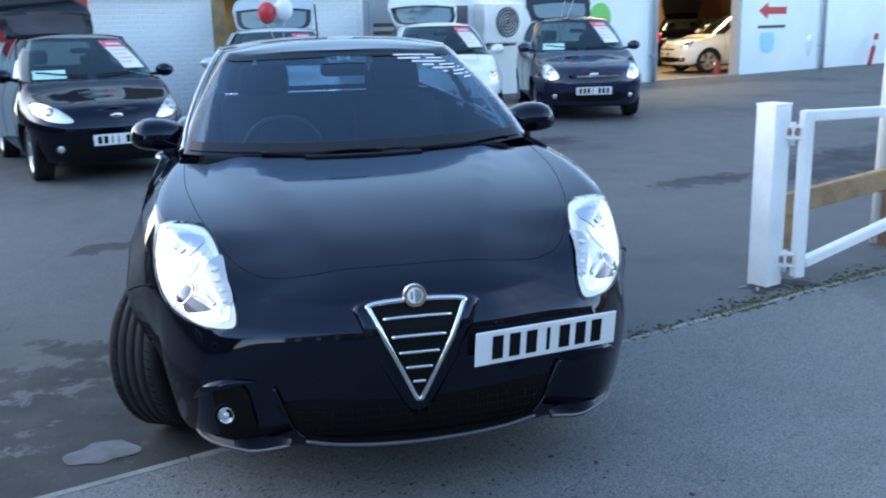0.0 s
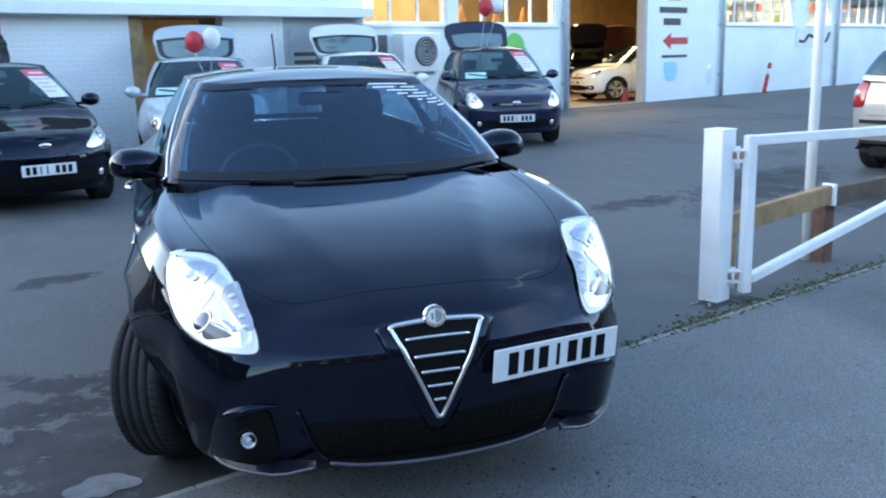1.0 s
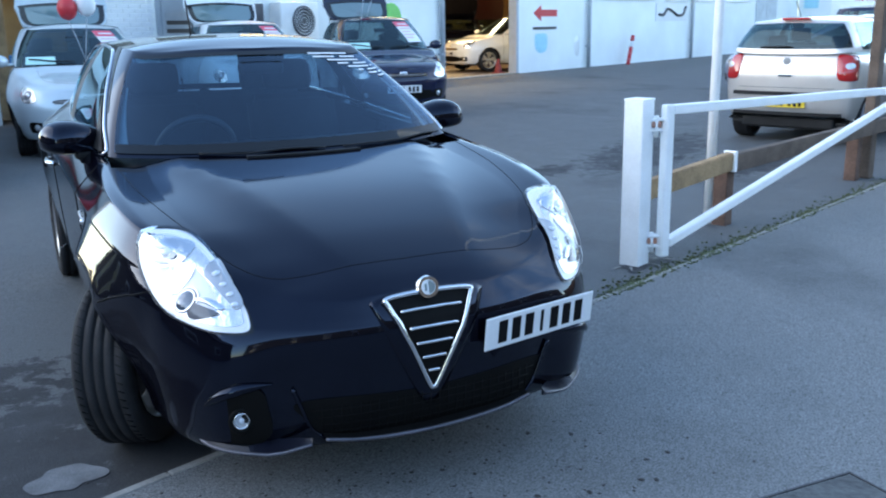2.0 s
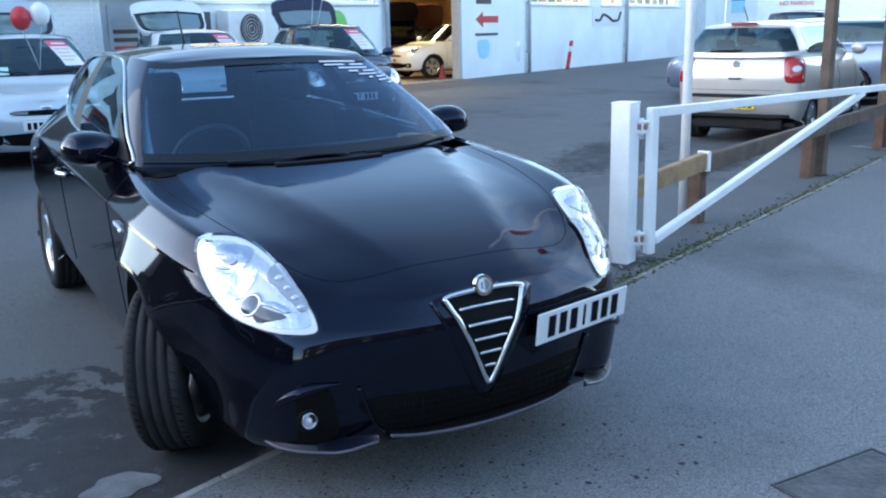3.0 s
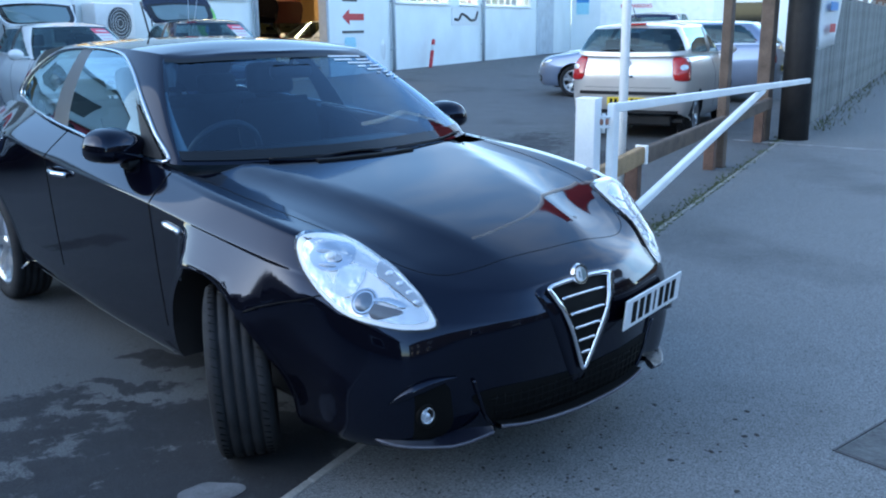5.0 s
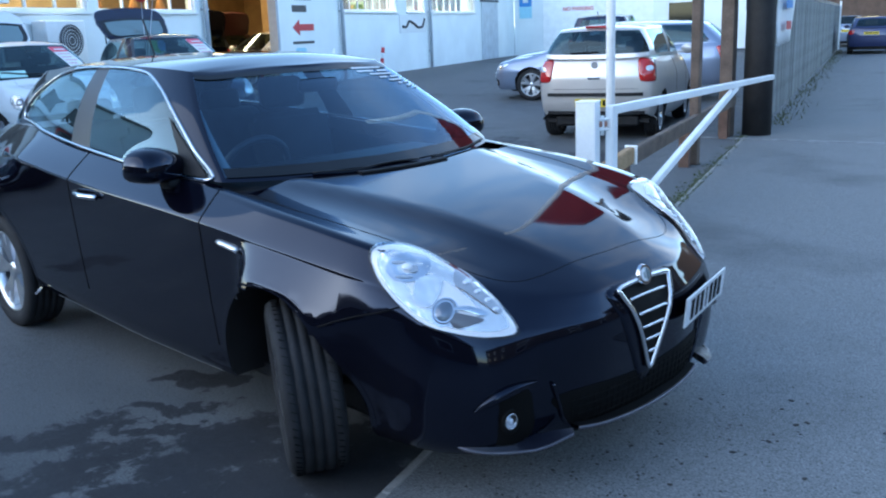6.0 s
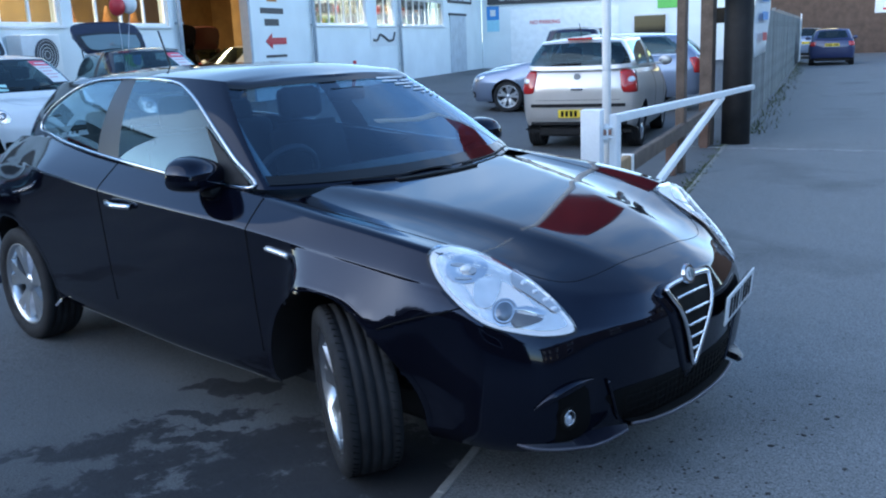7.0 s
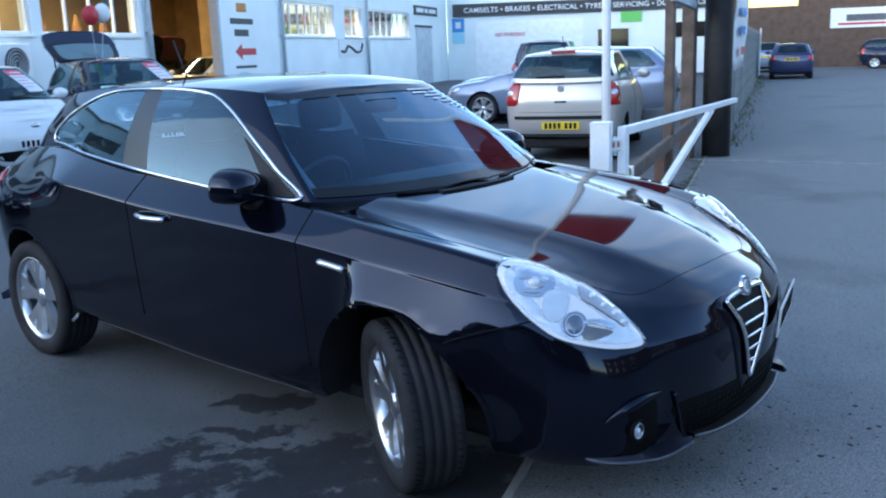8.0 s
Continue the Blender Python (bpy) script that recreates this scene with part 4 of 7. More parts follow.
# ---- the dark hatchback ----
HERO = long_nosed_hatch()
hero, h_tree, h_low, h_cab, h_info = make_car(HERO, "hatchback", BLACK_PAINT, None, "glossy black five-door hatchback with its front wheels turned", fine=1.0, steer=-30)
SCREEN_BAND = material("screen_band", (0.006, 0.006, 0.007), 0.05)


def lay(tree, pts, way, off=0.0):
    """Points moved along way until they lie on the body, then off metres proud of it."""
    way = Vector(way).normalized()
    out = []
    for p in pts:
        hit, nrm, _, _ = tree.ray_cast(Vector(p) - way * 0.5, way, 1.5)
        if hit is None:
            hit, nrm, _, _ = tree.find_nearest(Vector(p))
        if nrm.dot(way) > 0:
            nrm = -nrm
        out.append(hit + nrm * off)
    return out


def flip(pts):
    return [(-p[0], p[1], p[2]) for p in pts]


def strip(name, pts, half, thick, mat, parent, label="", up=(0, 0, 1)):
    """A flat moulding along a line of points."""
    p = [Vector(q) for q in pts]
    v, f = [], []
    for i, q in enumerate(p):
        t = (p[min(i + 1, len(p) - 1)] - p[max(i - 1, 0)]).normalized()
        a = t.cross(Vector(up)).normalized()
        b = a.cross(t).normalized()
        for x, y in ((-half, -thick), (half, -thick), (half, thick), (-half, thick)):
            v.append(q + a * x + b * y)
    n = len(p)
    for i in range(n - 1):
        for k in range(4):
            f.append((i * 4 + k, i * 4 + (k + 1) % 4, (i + 1) * 4 + (k + 1) % 4, (i + 1) * 4 + k))
    f += [(3, 2, 1, 0), tuple((n - 1) * 4 + k for k in range(4))]
    return mesh(name, v, f, mat, parent, label, smooth=False)


def crescent(name, pts, r, mat, parent):
    """A rounded fold that is thickest in its middle and fades out at both ends."""
    p = np.array(pts, float)
    n, sides = len(p), 10
    t = np.gradient(p, axis=0)
    t /= np.linalg.norm(t, axis=1)[:, None]
    v, f = [], []
    for i in range(n):
        k = r * (0.08 + 0.92 * math.sin(math.pi * i / (n - 1)))
        a = np.cross(t[i], (0, 0, 1.0))
        a /= np.linalg.norm(a)
        b = np.cross(a, t[i])
        for j in range(sides):
            w = 2 * math.pi * j / sides
            v.append(p[i] + 0.8 * k * math.cos(w) * a + k * math.sin(w) * b)
    for i in range(n - 1):
        for j in range(sides):
            l = (j + 1) % sides
            f.append((i * sides + j, i * sides + l, (i + 1) * sides + l, (i + 1) * sides + j))
    return mesh(name, v, f, mat, parent)


def hero_lamps():
    way = (0.815, 0.51, -0.277)
    c = (-0.652, -0.62, 0.728)
    shape = rounded([(0.225, -0.118), (0.15, -0.128), (0.05, -0.118), (-0.05, -0.092), (-0.135, -0.035), (-0.205, 0.04), (-0.236, 0.105), (-0.225, 0.142), (-0.165, 0.150),
                     (-0.065, 0.116), (0.06, 0.048), (0.17, -0.035), (0.222, -0.09)], 56)
    for mir in (False, True):
        x = -1 if mir else 1
        seat = [(a * 1.05, b * 1.05) for a, b in shape]
        lamp = patch("headlight", h_tree, c, way, (0, 0, 1), seat, 0.002, GLOSS_BLACK, hero, "large almond headlight with a clear lens", mirror=mir)
        e_w = Vector(way).normalized()
        e_b = (Vector((0, 0, 1)) - e_w * e_w.z).normalized()
        e_a = e_w.cross(e_b)

        def piece(name, pts, off, mat, dome=0.0, at=(0, 0), rings=4, label=""):
            patch(name, h_tree, Vector(c) + e_a * at[0] + e_b * at[1], way, (0, 0, 1), pts, off, mat, lamp, label, dome=dome, rings=rings, mirror=mir)
        piece("rim", shape, 0.005, LAMP_WHITE, rings=6, label="pale lamp surround")
        piece("reflector", [(a * 0.90 - 0.002, b * 0.88) for a, b in shape], 0.007, REFLECTOR, -0.003, rings=8, label="silvered lamp bowl")
        piece("led_seat", rounded([(0.017, 0.074), (0.045, 0.064), (0.096, 0.032), (0.151, -0.012), (0.182, -0.046), (0.168, -0.060), (0.125, -0.034), (0.066, 0.004), (0.027, 0.028)], 36), 0.0115, LED_SEAT, rings=5)
        piece("smoked_corner", rounded([(0.035, -0.060), (0.08, -0.066), (0.13, -0.078), (0.105, -0.092), (0.05, -0.104), (0.03, -0.085)], 30), 0.0105, TRIM_GREY)
        piece("divider", rounded([(0.03, -0.048), (0.08, -0.040), (0.135, -0.058), (0.125, -0.068), (0.075, -0.056)], 30), 0.0125, CHROME, 0.002)
        piece("main_bowl", ellipse(0.066, 0.046), 0.0085, CHROME, -0.004, (-0.122, 0.078))
        for dx, dy, w, h in ((-0.150, 0.094, 0.022, 0.005), (-0.104, 0.074, 0.014, 0.011), (-0.128, 0.050, 0.026, 0.004)):
            piece("bowl_slot", ellipse(w, h, 16), 0.0105, LED_SEAT, 0, (dx, dy), 2)
        piece("bulb_cap", ellipse(0.016, 0.012, 18), 0.011, LAMP_WHITE, 0.006, (-0.125, 0.080))
        piece("side_light", rounded([(-0.036, 0.03), (0.03, 0.048), (0.045, 0.01), (0.02, -0.05), (-0.03, -0.045)], 28), 0.0085, REFLECTOR, -0.002, (-0.055, 0.010))
        piece("projector_ring", ellipse(0.041, 0.043, 30), 0.0090, CHROME, 0.001, (0.008, -0.056))
        piece("projector_seat", ellipse(0.036, 0.038, 30), 0.0115, TRIM_GREY, 0, (0.008, -0.056))
        piece("projector_band", ellipse(0.032, 0.034, 30), 0.0125, CHROME, 0, (0.008, -0.056))
        piece("projector", ellipse(0.027, 0.029, 30), 0.0135, LAMP_EYE, 0.008, (0.008, -0.056))
        for a, b in ((0.060, 0.033), (0.098, 0.005), (0.132, -0.021), (0.160, -0.049)):
            piece("led", ellipse(0.0095, 0.007, 16), 0.0135, LED_WHITE, 0.004, (a, b), 3)
        patch("lens", h_tree, c, way, (0, 0, 1), [(a * 1.02, b * 1.02) for a, b in shape], 0.014, LAMP_GLASS, lamp, dome=0.020, rings=8, mirror=mir, rim=0.012)


LAMP_WHITE = material("lamp_white", (0.95, 0.93, 0.90), 0.22, 0.15)
LAMP_EYE = material("projector_glass", (0.10, 0.13, 0.17), 0.05, 0.3, coat=1.0)
LED_SEAT = material("led_seat", (0.55, 0.55, 0.55), 0.25, 0.6)
LED_WHITE = material("led_white", (0.85, 0.88, 0.92), 0.15, 0.2, coat=1.0)
hero_lamps()


def hero_nose():
    front = (0, 0.95, -0.30)
    # shield grille
    def shield(k, dz=0.0, y=-0.05):
        return [(-0.135 * k, y, 0.684 + dz), (0, y, 0.694 + dz), (0.135 * k, y, 0.684 + dz), (0.1, y, 0.60), (0, y, 0.373)]
    bez = rounded([(-0.185, 0.155), (-0.10, 0.172), (0, 0.175), (0.10, 0.172), (0.185, 0.155), (0.178, 0.11), (0.10, -0.055), (0.03, -0.185), (0, -0.20), (-0.03, -0.185), (-0.10, -0.055), (-0.178, 0.11)], 60)
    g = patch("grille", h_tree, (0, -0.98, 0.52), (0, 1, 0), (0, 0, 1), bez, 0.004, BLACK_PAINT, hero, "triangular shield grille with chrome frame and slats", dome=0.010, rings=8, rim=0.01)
    hole = [(-0.140, 0.150), (-0.06, 0.158), (0, 0.159), (0.06, 0.158), (0.140, 0.150), (0.135, 0.125), (0.07, 0.0), (0.012, -0.125), (0, -0.135), (-0.012, -0.125), (-0.07, 0.0), (-0.135, 0.125)]
    hole = rounded(hole, 60)
    patch("grille_void", h_tree, (0, -0.98, 0.52), (0, 1, 0), (0, 0, 1), hole, 0.0155, DEEP_BLACK, g, rings=6)
    pts = lay(h_tree, [(a, -1.0, 0.52 + b) for a, b in hole], (0, 1, 0), 0.021)
    tube("grille_frame", pts, 0.0085, CHROME, g, "bright chrome frame", closed=True, sides=10)
    for i in range(5):
        z = 0.627 - 0.0475 * i
        w = 0.128 * (z - 0.385) / 0.285 - 0.006
        line = lay(h_tree, [(x, -1.0, z + 0.006 * math.cos(x / 0.1)) for x in np.linspace(-w, w, 12)], (0, 1, 0), 0.020)
        tube("slat", line, 0.0058, CHROME, g, sides=8, flat=1.2)
    # badge, drawn as plain shapes
    bm = bmesh.new()
    m = pose(0, -0.957, 0.702, 74, 0, 0)
    bmesh.ops.create_cone(bm, cap_ends=True, segments=40, radius1=0.038, radius2=0.034, depth=0.012, matrix=m)
    badge = part("badge", bm, CHROME, hero, "round chrome badge with plain coloured fields")
    bm = bmesh.new()
    bmesh.ops.create_cone(bm, cap_ends=True, segments=32, radius1=0.024, radius2=0.023, depth=0.003, matrix=m @ pose(0, 0, 0.0075))
    part("badge_field", bm, PAPER_WHITE, badge)
    bm = bmesh.new()
    half = [bm.verts.new(m @ Vector((0.021 * math.cos(t), 0.021 * math.sin(t), 0.0105))) for t in np.linspace(-math.pi / 2, math.pi / 2, 16)]
    bm.faces.new(half)
    part("badge_mark", bm, TEAL_ENAMEL, badge)
    bm = bmesh.new()
    bmesh.ops.create_cube(bm, size=1, matrix=m @ pose(-0.010, 0.0, 0.0095) @ Matrix.Diagonal((0.007, 0.022, 0.002, 1)))
    part("badge_mark", bm, TEAL_ENAMEL, badge)
    # plate, offset to the left side of the car
    plate(hero, (0.423, -0.926, 0.5255), (5, 1.2, 14.2), "###|###", label="white number plate offset beside the grille")
    part("plate_holder", box_bm(0.423, -0.917, 0.523, 0.47, 0.008, 0.085, 0.003, 15.1), BLACK_PLASTIC, hero)
    # lower intake and lamp pods
    intake = rounded([(-0.44, 0.06), (-0.3, 0.075), (0, 0.06), (0.3, 0.075), (0.44, 0.06), (0.40, 0.0), (0.35, -0.055), (0.18, -0.072), (0, -0.075), (-0.18, -0.072), (-0.35, -0.055), (-0.40, 0.0)], 64)
    it = patch("lower_intake", h_tree, (0, -0.95, 0.315), (0, 1, 0), (0, 0, 1), intake, 0.002, DEEP_BLACK, hero, "matt black lower air intake with mesh", rings=6)
    for k in range(4):
        z = 0.275 + 0.026 * k
        w = 0.33 + 0.02 * k
        tube("mesh_bar", lay(h_tree, [(x, -1, z) for x in np.linspace(-w, w, 30)], (0, 1, 0), 0.006), 0.002, DEEP_BLACK, it, sides=5)
    for k in range(25):
        x = -0.36 + 0.03 * k
        tube("mesh_bar", lay(h_tree, [(x, -1, z) for z in (0.262, 0.30, 0.365)], (0, 1, 0), 0.006), 0.002, DEEP_BLACK, it, sides=5)
    for s in (-1, 1):
        pod = rounded([(-0.135, 0.075), (-0.06, 0.10), (0.03, 0.104), (0.095, 0.080), (0.115, 0.02), (0.125, -0.05), (0.08, -0.085), (-0.02, -0.085), (-0.11, -0.055), (-0.15, 0.0)], 44)
        pod = [(-s * a * 0.78, b) for a, b in pod]
        pd = patch("lamp_pod", h_tree, (s * 0.587, -0.82, 0.345), (-s * 0.25, 0.92, -0.12), (0, 0, 1), pod, 0.005, DEEP_BLACK, hero, "black fog lamp recess", rings=6)
        brow = lay(h_tree, [(s * x, y, z) for x, y, z in ((0.672, -0.76, 0.385), (0.650, -0.79, 0.412), (0.612, -0.82, 0.436), (0.565, -0.85, 0.449), (0.500, -0.88, 0.453))], (-s * 0.2, 0.95, -0.1), 0.006)
        brow = [tuple(q) for q in curve([tuple(q) for q in brow], 20)]
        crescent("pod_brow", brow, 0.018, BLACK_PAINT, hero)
        c = Vector((s * 0.587, -0.825, 0.341))
        hitp = lay(h_tree, [c], (-s * 0.25, 0.95, 0), 0.006)[0]
        m = Matrix.Translation(hitp) @ pose(0, 0, 0, 0, 0, -90 + s * 22)
        lathe("fog_ring", [(0.042, -0.004), (0.042, 0.006), (0.034, 0.009), (0.026, 0.005)], DEEP_BLACK, hero, m=m, steps=28)
        fl = lathe("fog_lamp", [(0.028, 0.002), (0.027, 0.006), (0.024, 0.007), (0.022, 0.004)], CHROME, hero, "round clear fog lamp in a bright ring", m=m, steps=28)
        lathe("bowl", [(0.023, 0.004), (0.016, 0.001), (0.008, 0.0), (0.0, 0.0)], FOG_GLASS, fl, m=m, steps=24)
        lathe("bulb", [(0.009, 0.0), (0.008, 0.006), (0.004, 0.008), (0.0, 0.009)], LED_WHITE, fl, m=m, steps=14)
        lens = lathe("lens", [(0.0235, 0.006), (0.016, 0.0095), (0.008, 0.011), (0.0, 0.0115)], LAMP_GLASS, fl, m=m, steps=24)
    # thin lips: one line round the lower intake, and one under each lamp recess
    half = [(0.445, 0.432), (0.418, 0.36), (0.395, 0.30), (0.362, 0.264), (0.30, 0.249), (0.15, 0.243), (0, 0.241)]
    line = [tuple(p) for p in curve([(-x, 0, z) for x, z in half] + [(x, 0, z) for x, z in half[-2::-1]], 90)]
    tube("intake_lip", lay(h_tree, [(x, -1, z) for x, _, z in line], (0, 1, 0), 0.008), 0.0062, BLACK_PAINT, hero, "thin glossy lip round the lower intake", sides=8)
    for s in (-1, 1):
        # blade under the lamp recess: sharp outer edge, wide flat top at its forward tip
        outer = curve([(0.700, -0.675, 0.254), (0.688, -0.720, 0.244), (0.650, -0.785, 0.235), (0.590, -0.850, 0.233), (0.535, -0.897, 0.233)], 26)
        outer = np.vstack([outer, curve([(0.535, -0.897, 0.233), (0.495, -0.922, 0.240), (0.455, -0.943, 0.251), (0.41, -0.962, 0.262)], 14)[1:]])
        wide = np.interp(np.linspace(0, 1, len(outer)), [0, 0.2, 0.5, 0.66, 0.85, 1], [0.006, 0.008, 0.014, 0.075, 0.05, 0.012])
        inward = np.array([-0.42, 0.90, 0.10])
        v, f = [], []
        for p, w in zip(outer, wide):
            back = p + inward * w
            for c in (p + (0, 0, 0.004), p - (0, 0, 0.007), back - (0, 0, 0.012), back + (0, 0, 0.016)):
                v.append((s * c[0], c[1], c[2]))
        for i in range(len(outer) - 1):
            for k in range(4):
                w = (i * 4 + k, i * 4 + (k + 1) % 4, (i + 1) * 4 + (k + 1) % 4, (i + 1) * 4 + k)
                f.append(w[::-1] if s > 0 else w)
        f += [(0, 1, 2, 3), tuple(len(v) - 4 + k for k in (3, 2, 1, 0))]
        blade = mesh("pod_lip", v, f, LIP_PAINT, hero, "sharp glossy blade under the lamp recess", smooth=False)
        tube("lip_edge", [(s * p[0], p[1], p[2]) for p in outer], 0.0055, LIP_EDGE, blade, sides=8)
    # centre splitter: a slim bright-edged lip below the intake
    edge = curve([(-0.36, -0.945, 0.262), (-0.25, -0.972, 0.249), (-0.12, -0.987, 0.243), (0, -0.991, 0.241), (0.12, -0.987, 0.243), (0.25, -0.972, 0.249), (0.36, -0.945, 0.262)], 50)
    v, f = [], []
    for p in edge:
        for dy, dz in ((0.0, 0.004), (0.0, -0.008), (0.06, -0.016), (0.06, 0.010)):
            v.append((p[0], p[1] + dy, p[2] + dz))
    for i in range(len(edge) - 1):
        for k in range(4):
            f.append((i * 4 + k, (i + 1) * 4 + k, (i + 1) * 4 + (k + 1) % 4, i * 4 + (k + 1) % 4))
    blade = mesh("splitter", v, f, DEEP_BLACK, hero, "slim glossy splitter below the intake", smooth=False)
    tube("lip_edge", [tuple(p) for p in edge], 0.0065, LIP_EDGE, blade, sides=8)


LIP_PAINT = material("lip_paint", (0.006, 0.007, 0.014), 0.35, vary=0.15, scale=12, spec=0.35)
# paler edge tubes: the paint's gloss along the lips is put into this colour
LIP_EDGE = material("worn_lip_edge", (0.07, 0.07, 0.09), 0.3, 0.2, vary=0.3, scale=12, spec=0.9)
TEAL_ENAMEL = material("teal_enamel", (0.22, 0.27, 0.28), 0.2, coat=1.0)
FOG_GLASS = material("fog_glass", (0.62, 0.66, 0.70), 0.18, 0.5, coat=1.0)
hero_nose()


def hero_sides():
    for s in (-1, 1):
        line = [tuple(on_cabin(HERO, a, b, 0.004) * np.array([s, 1, 1])) for a, b in rounded(HERO.side, 90)]
        tube("window_trim", line, 0.008, CHROME, hero, "thin chrome strip round the side windows", closed=True, sides=6)
        # dark triangle in the front corner of the side window
        bm = bmesh.new()
        nums = np.linspace(3.15, 3.50, 8)
        low = [bm.verts.new(on_cabin(HERO, a, 0.03, 0.010) * np.array([s, 1, 1])) for a in nums]
        high = [bm.verts.new(on_cabin(HERO, a, float(np.interp(a, [3.12, 3.3, 3.55], [0.04, 0.30, 0.62])), 0.010) * np.array([s, 1, 1])) for a in nums]
        for i in range(7):
            bm.faces.new((low[i], low[i + 1], high[i + 1], high[i]))
        part("window_corner", bm, BLACK_PLASTIC, hero, "dark triangle ahead of the door glass")
        # mirror on a short foot
        bm = bmesh.new()
        bmesh.ops.create_uvsphere(bm, u_segments=28, v_segments=18, radius=1.0)
        for v in bm.verts:
            x, y, z = v.co
            p = 2.6
            n = (abs(x) ** p + abs(y) ** p + abs(z) ** p) ** (1 / p)
            x, y, z = x / n, y / n, z / n
            y = y if y < 0 else y * 0.35
            t = 1 + 0.16 * x * s
            v.co = (x * 0.130, y * 0.12 * t, (z * 0.080 * (t + 0.10 * (1 - abs(x))) if z > 0 else -0.056 * abs(z) ** 0.8))
        bmesh.ops.transform(bm, matrix=pose(s * 0.855, 0.805, 1.036, 0, -s * 4, -s * 8), verts=bm.verts)
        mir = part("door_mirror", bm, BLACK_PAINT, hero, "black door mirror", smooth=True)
        bm = bmesh.new()
        bmesh.ops.create_cone(bm, cap_ends=True, segments=32, radius1=1, radius2=1, depth=0.006, matrix=pose(s * 0.855, 0.845, 1.041, 0, -s * 4, -s * 8) @ pose(0, 0, 0, 90, 0, 0) @ Matrix.Diagonal((0.100, 0.052, 1, 1)))
        part("mirror_glass", bm, CHROME, mir)
        bm = box_bm(s * 0.80, 0.75, 0.982, 0.10, 0.075, 0.045, 0.015, -s * 10)
        part("mirror_foot", bm, BLACK_PLASTIC, mir, smooth=True)
        # handles
        for y, z in ((1.36, 0.885), ):
            base = lay(h_tree, [(s * 1.2, y + d, z + 0.015 * d) for d in np.linspace(-0.11, 0.11, 14)], (-s, 0, 0), 0.0)
            bow = [(p.x + s * (0.012 + 0.024 * math.sin(math.pi * i / 13)), p.y, p.z) for i, p in enumerate(base)]
            tube("door_handle", bow, 0.0125, CHROME, hero, "chrome bow door handle", sides=10)
        p = lay(h_tree, [(s * 1.2, y, 0.808 - (y - 0.24) * -0.10) for y in np.linspace(0.175, 0.305, 8)], (-s, 0, 0), 0.004)
        tube("repeater", p, 0.011, REPEATER, hero, "clear side repeater lamp", sides=8)
        seam = lay(h_tree, [(s * 1.2, y, z) for y, z in ((-0.296, 0.622), (-0.35, 0.645), (-0.42, 0.668), (-0.49, 0.685), (-0.548, 0.704))], (-s, 0, 0), 0.0005)
        tube("bumper_seam", seam, 0.0035, INK, hero, sides=5)
        # thin edge along the sill, a little paler than the paint
        edge = [p for p in h_low[0] if 0.46 < p[1] < 2.06]
        tube("sill_edge", [(s * (p[0] + 0.001), p[1], p[2]) for p in edge], 0.0022, PILLAR_BLACK, hero, sides=5)
        # tail lamp
        lamp = rounded([(-0.12, 0.03), (-0.04, 0.06), (0.08, 0.055), (0.13, 0.0), (0.08, -0.05), (-0.05, -0.05), (-0.12, -0.02)], 30)
        patch("tail_lamp", h_tree, (s * 0.74, 3.12, 0.93), (-s * 0.72, -0.69, 0), (0, 0, 1), lamp, 0.005, RED_LENS, hero, "slim red tail lamp", dome=0.01, rim=0.008)
    # printed black band round the edge of the windscreen
    bm = bmesh.new()
    steps = np.linspace(-2.70, 2.70, 61)
    for lo_h, hi_h in ((0.035, 0.115), (0.925, 0.968)):
        a = [bm.verts.new(on_cabin(HERO, abs(t), lo_h) * np.array([math.copysign(1, t), 1, 1]) + np.array([0, -0.003, 0.003])) for t in steps]
        b = [bm.verts.new(on_cabin(HERO, abs(t), hi_h) * np.array([math.copysign(1, t), 1, 1]) + np.array([0, -0.003, 0.003])) for t in steps]
        for i in range(60):
            bm.faces.new((a[i], a[i + 1], b[i + 1], b[i]))
    part("screen_band", bm, SCREEN_BAND, hero, "printed black edge of the windscreen", smooth=True)
    # pale lining of the windscreen pillars, inside the glass
    for s in (-1, 1):
        v, f = [], []
        rows = np.linspace(0.04, 0.66, 14)
        for h in rows:
            wide = 0.34 * (1 - 0.85 * (h / 0.66))
            for a in (2.66 - wide, 2.66 - 0.5 * wide, 2.68):
                p = on_cabin(HERO, a, h)
                v.append((s * (p[0] - 0.012), p[1] + 0.035, p[2] - 0.012))
        for i in range(len(rows) - 1):
            for k in range(2):
                w = (i * 3 + k, i * 3 + k + 1, (i + 1) * 3 + k + 1, (i + 1) * 3 + k)
                f.append(w if s > 0 else w[::-1])
        ob = mesh("pillar_lining", v, f, PALE_LINING, hero, "pale grey lining inside the windscreen pillar")
        ob.modifiers.new("thickness", "SOLIDIFY").thickness = 0.006
    # wipers
    for pts in ([(-0.42, 0.345, 0.0), (-0.2, 0.292, 0.0), (0.10, 0.280, 0.0)], [(0.18, 0.288, 0.0), (0.44, 0.348, 0.0), (0.66, 0.448, 0.0)]):
        line = lay(h_tree, [(x, y, 1.2) for x, y, _ in [tuple(p) for p in curve(pts, 16)]], (0, 0, -1), 0.008)
        tube("wiper", line, 0.0045, BLACK_PLASTIC, hero, "black wiper", sides=6)
    # black cowl under the screen
    line = lay(h_tree, [tuple(p) for p in curve([(-0.24, 0.268, 1.2), (-0.12, 0.256, 1.2), (0, 0.252, 1.2), (0.12, 0.256, 1.2), (0.24, 0.268, 1.2)], 40)], (0, 0, -1), 0.003)
    strip("cowl", line, 0.018, 0.004, BLACK_PLASTIC, hero, "black cowl below the windscreen")
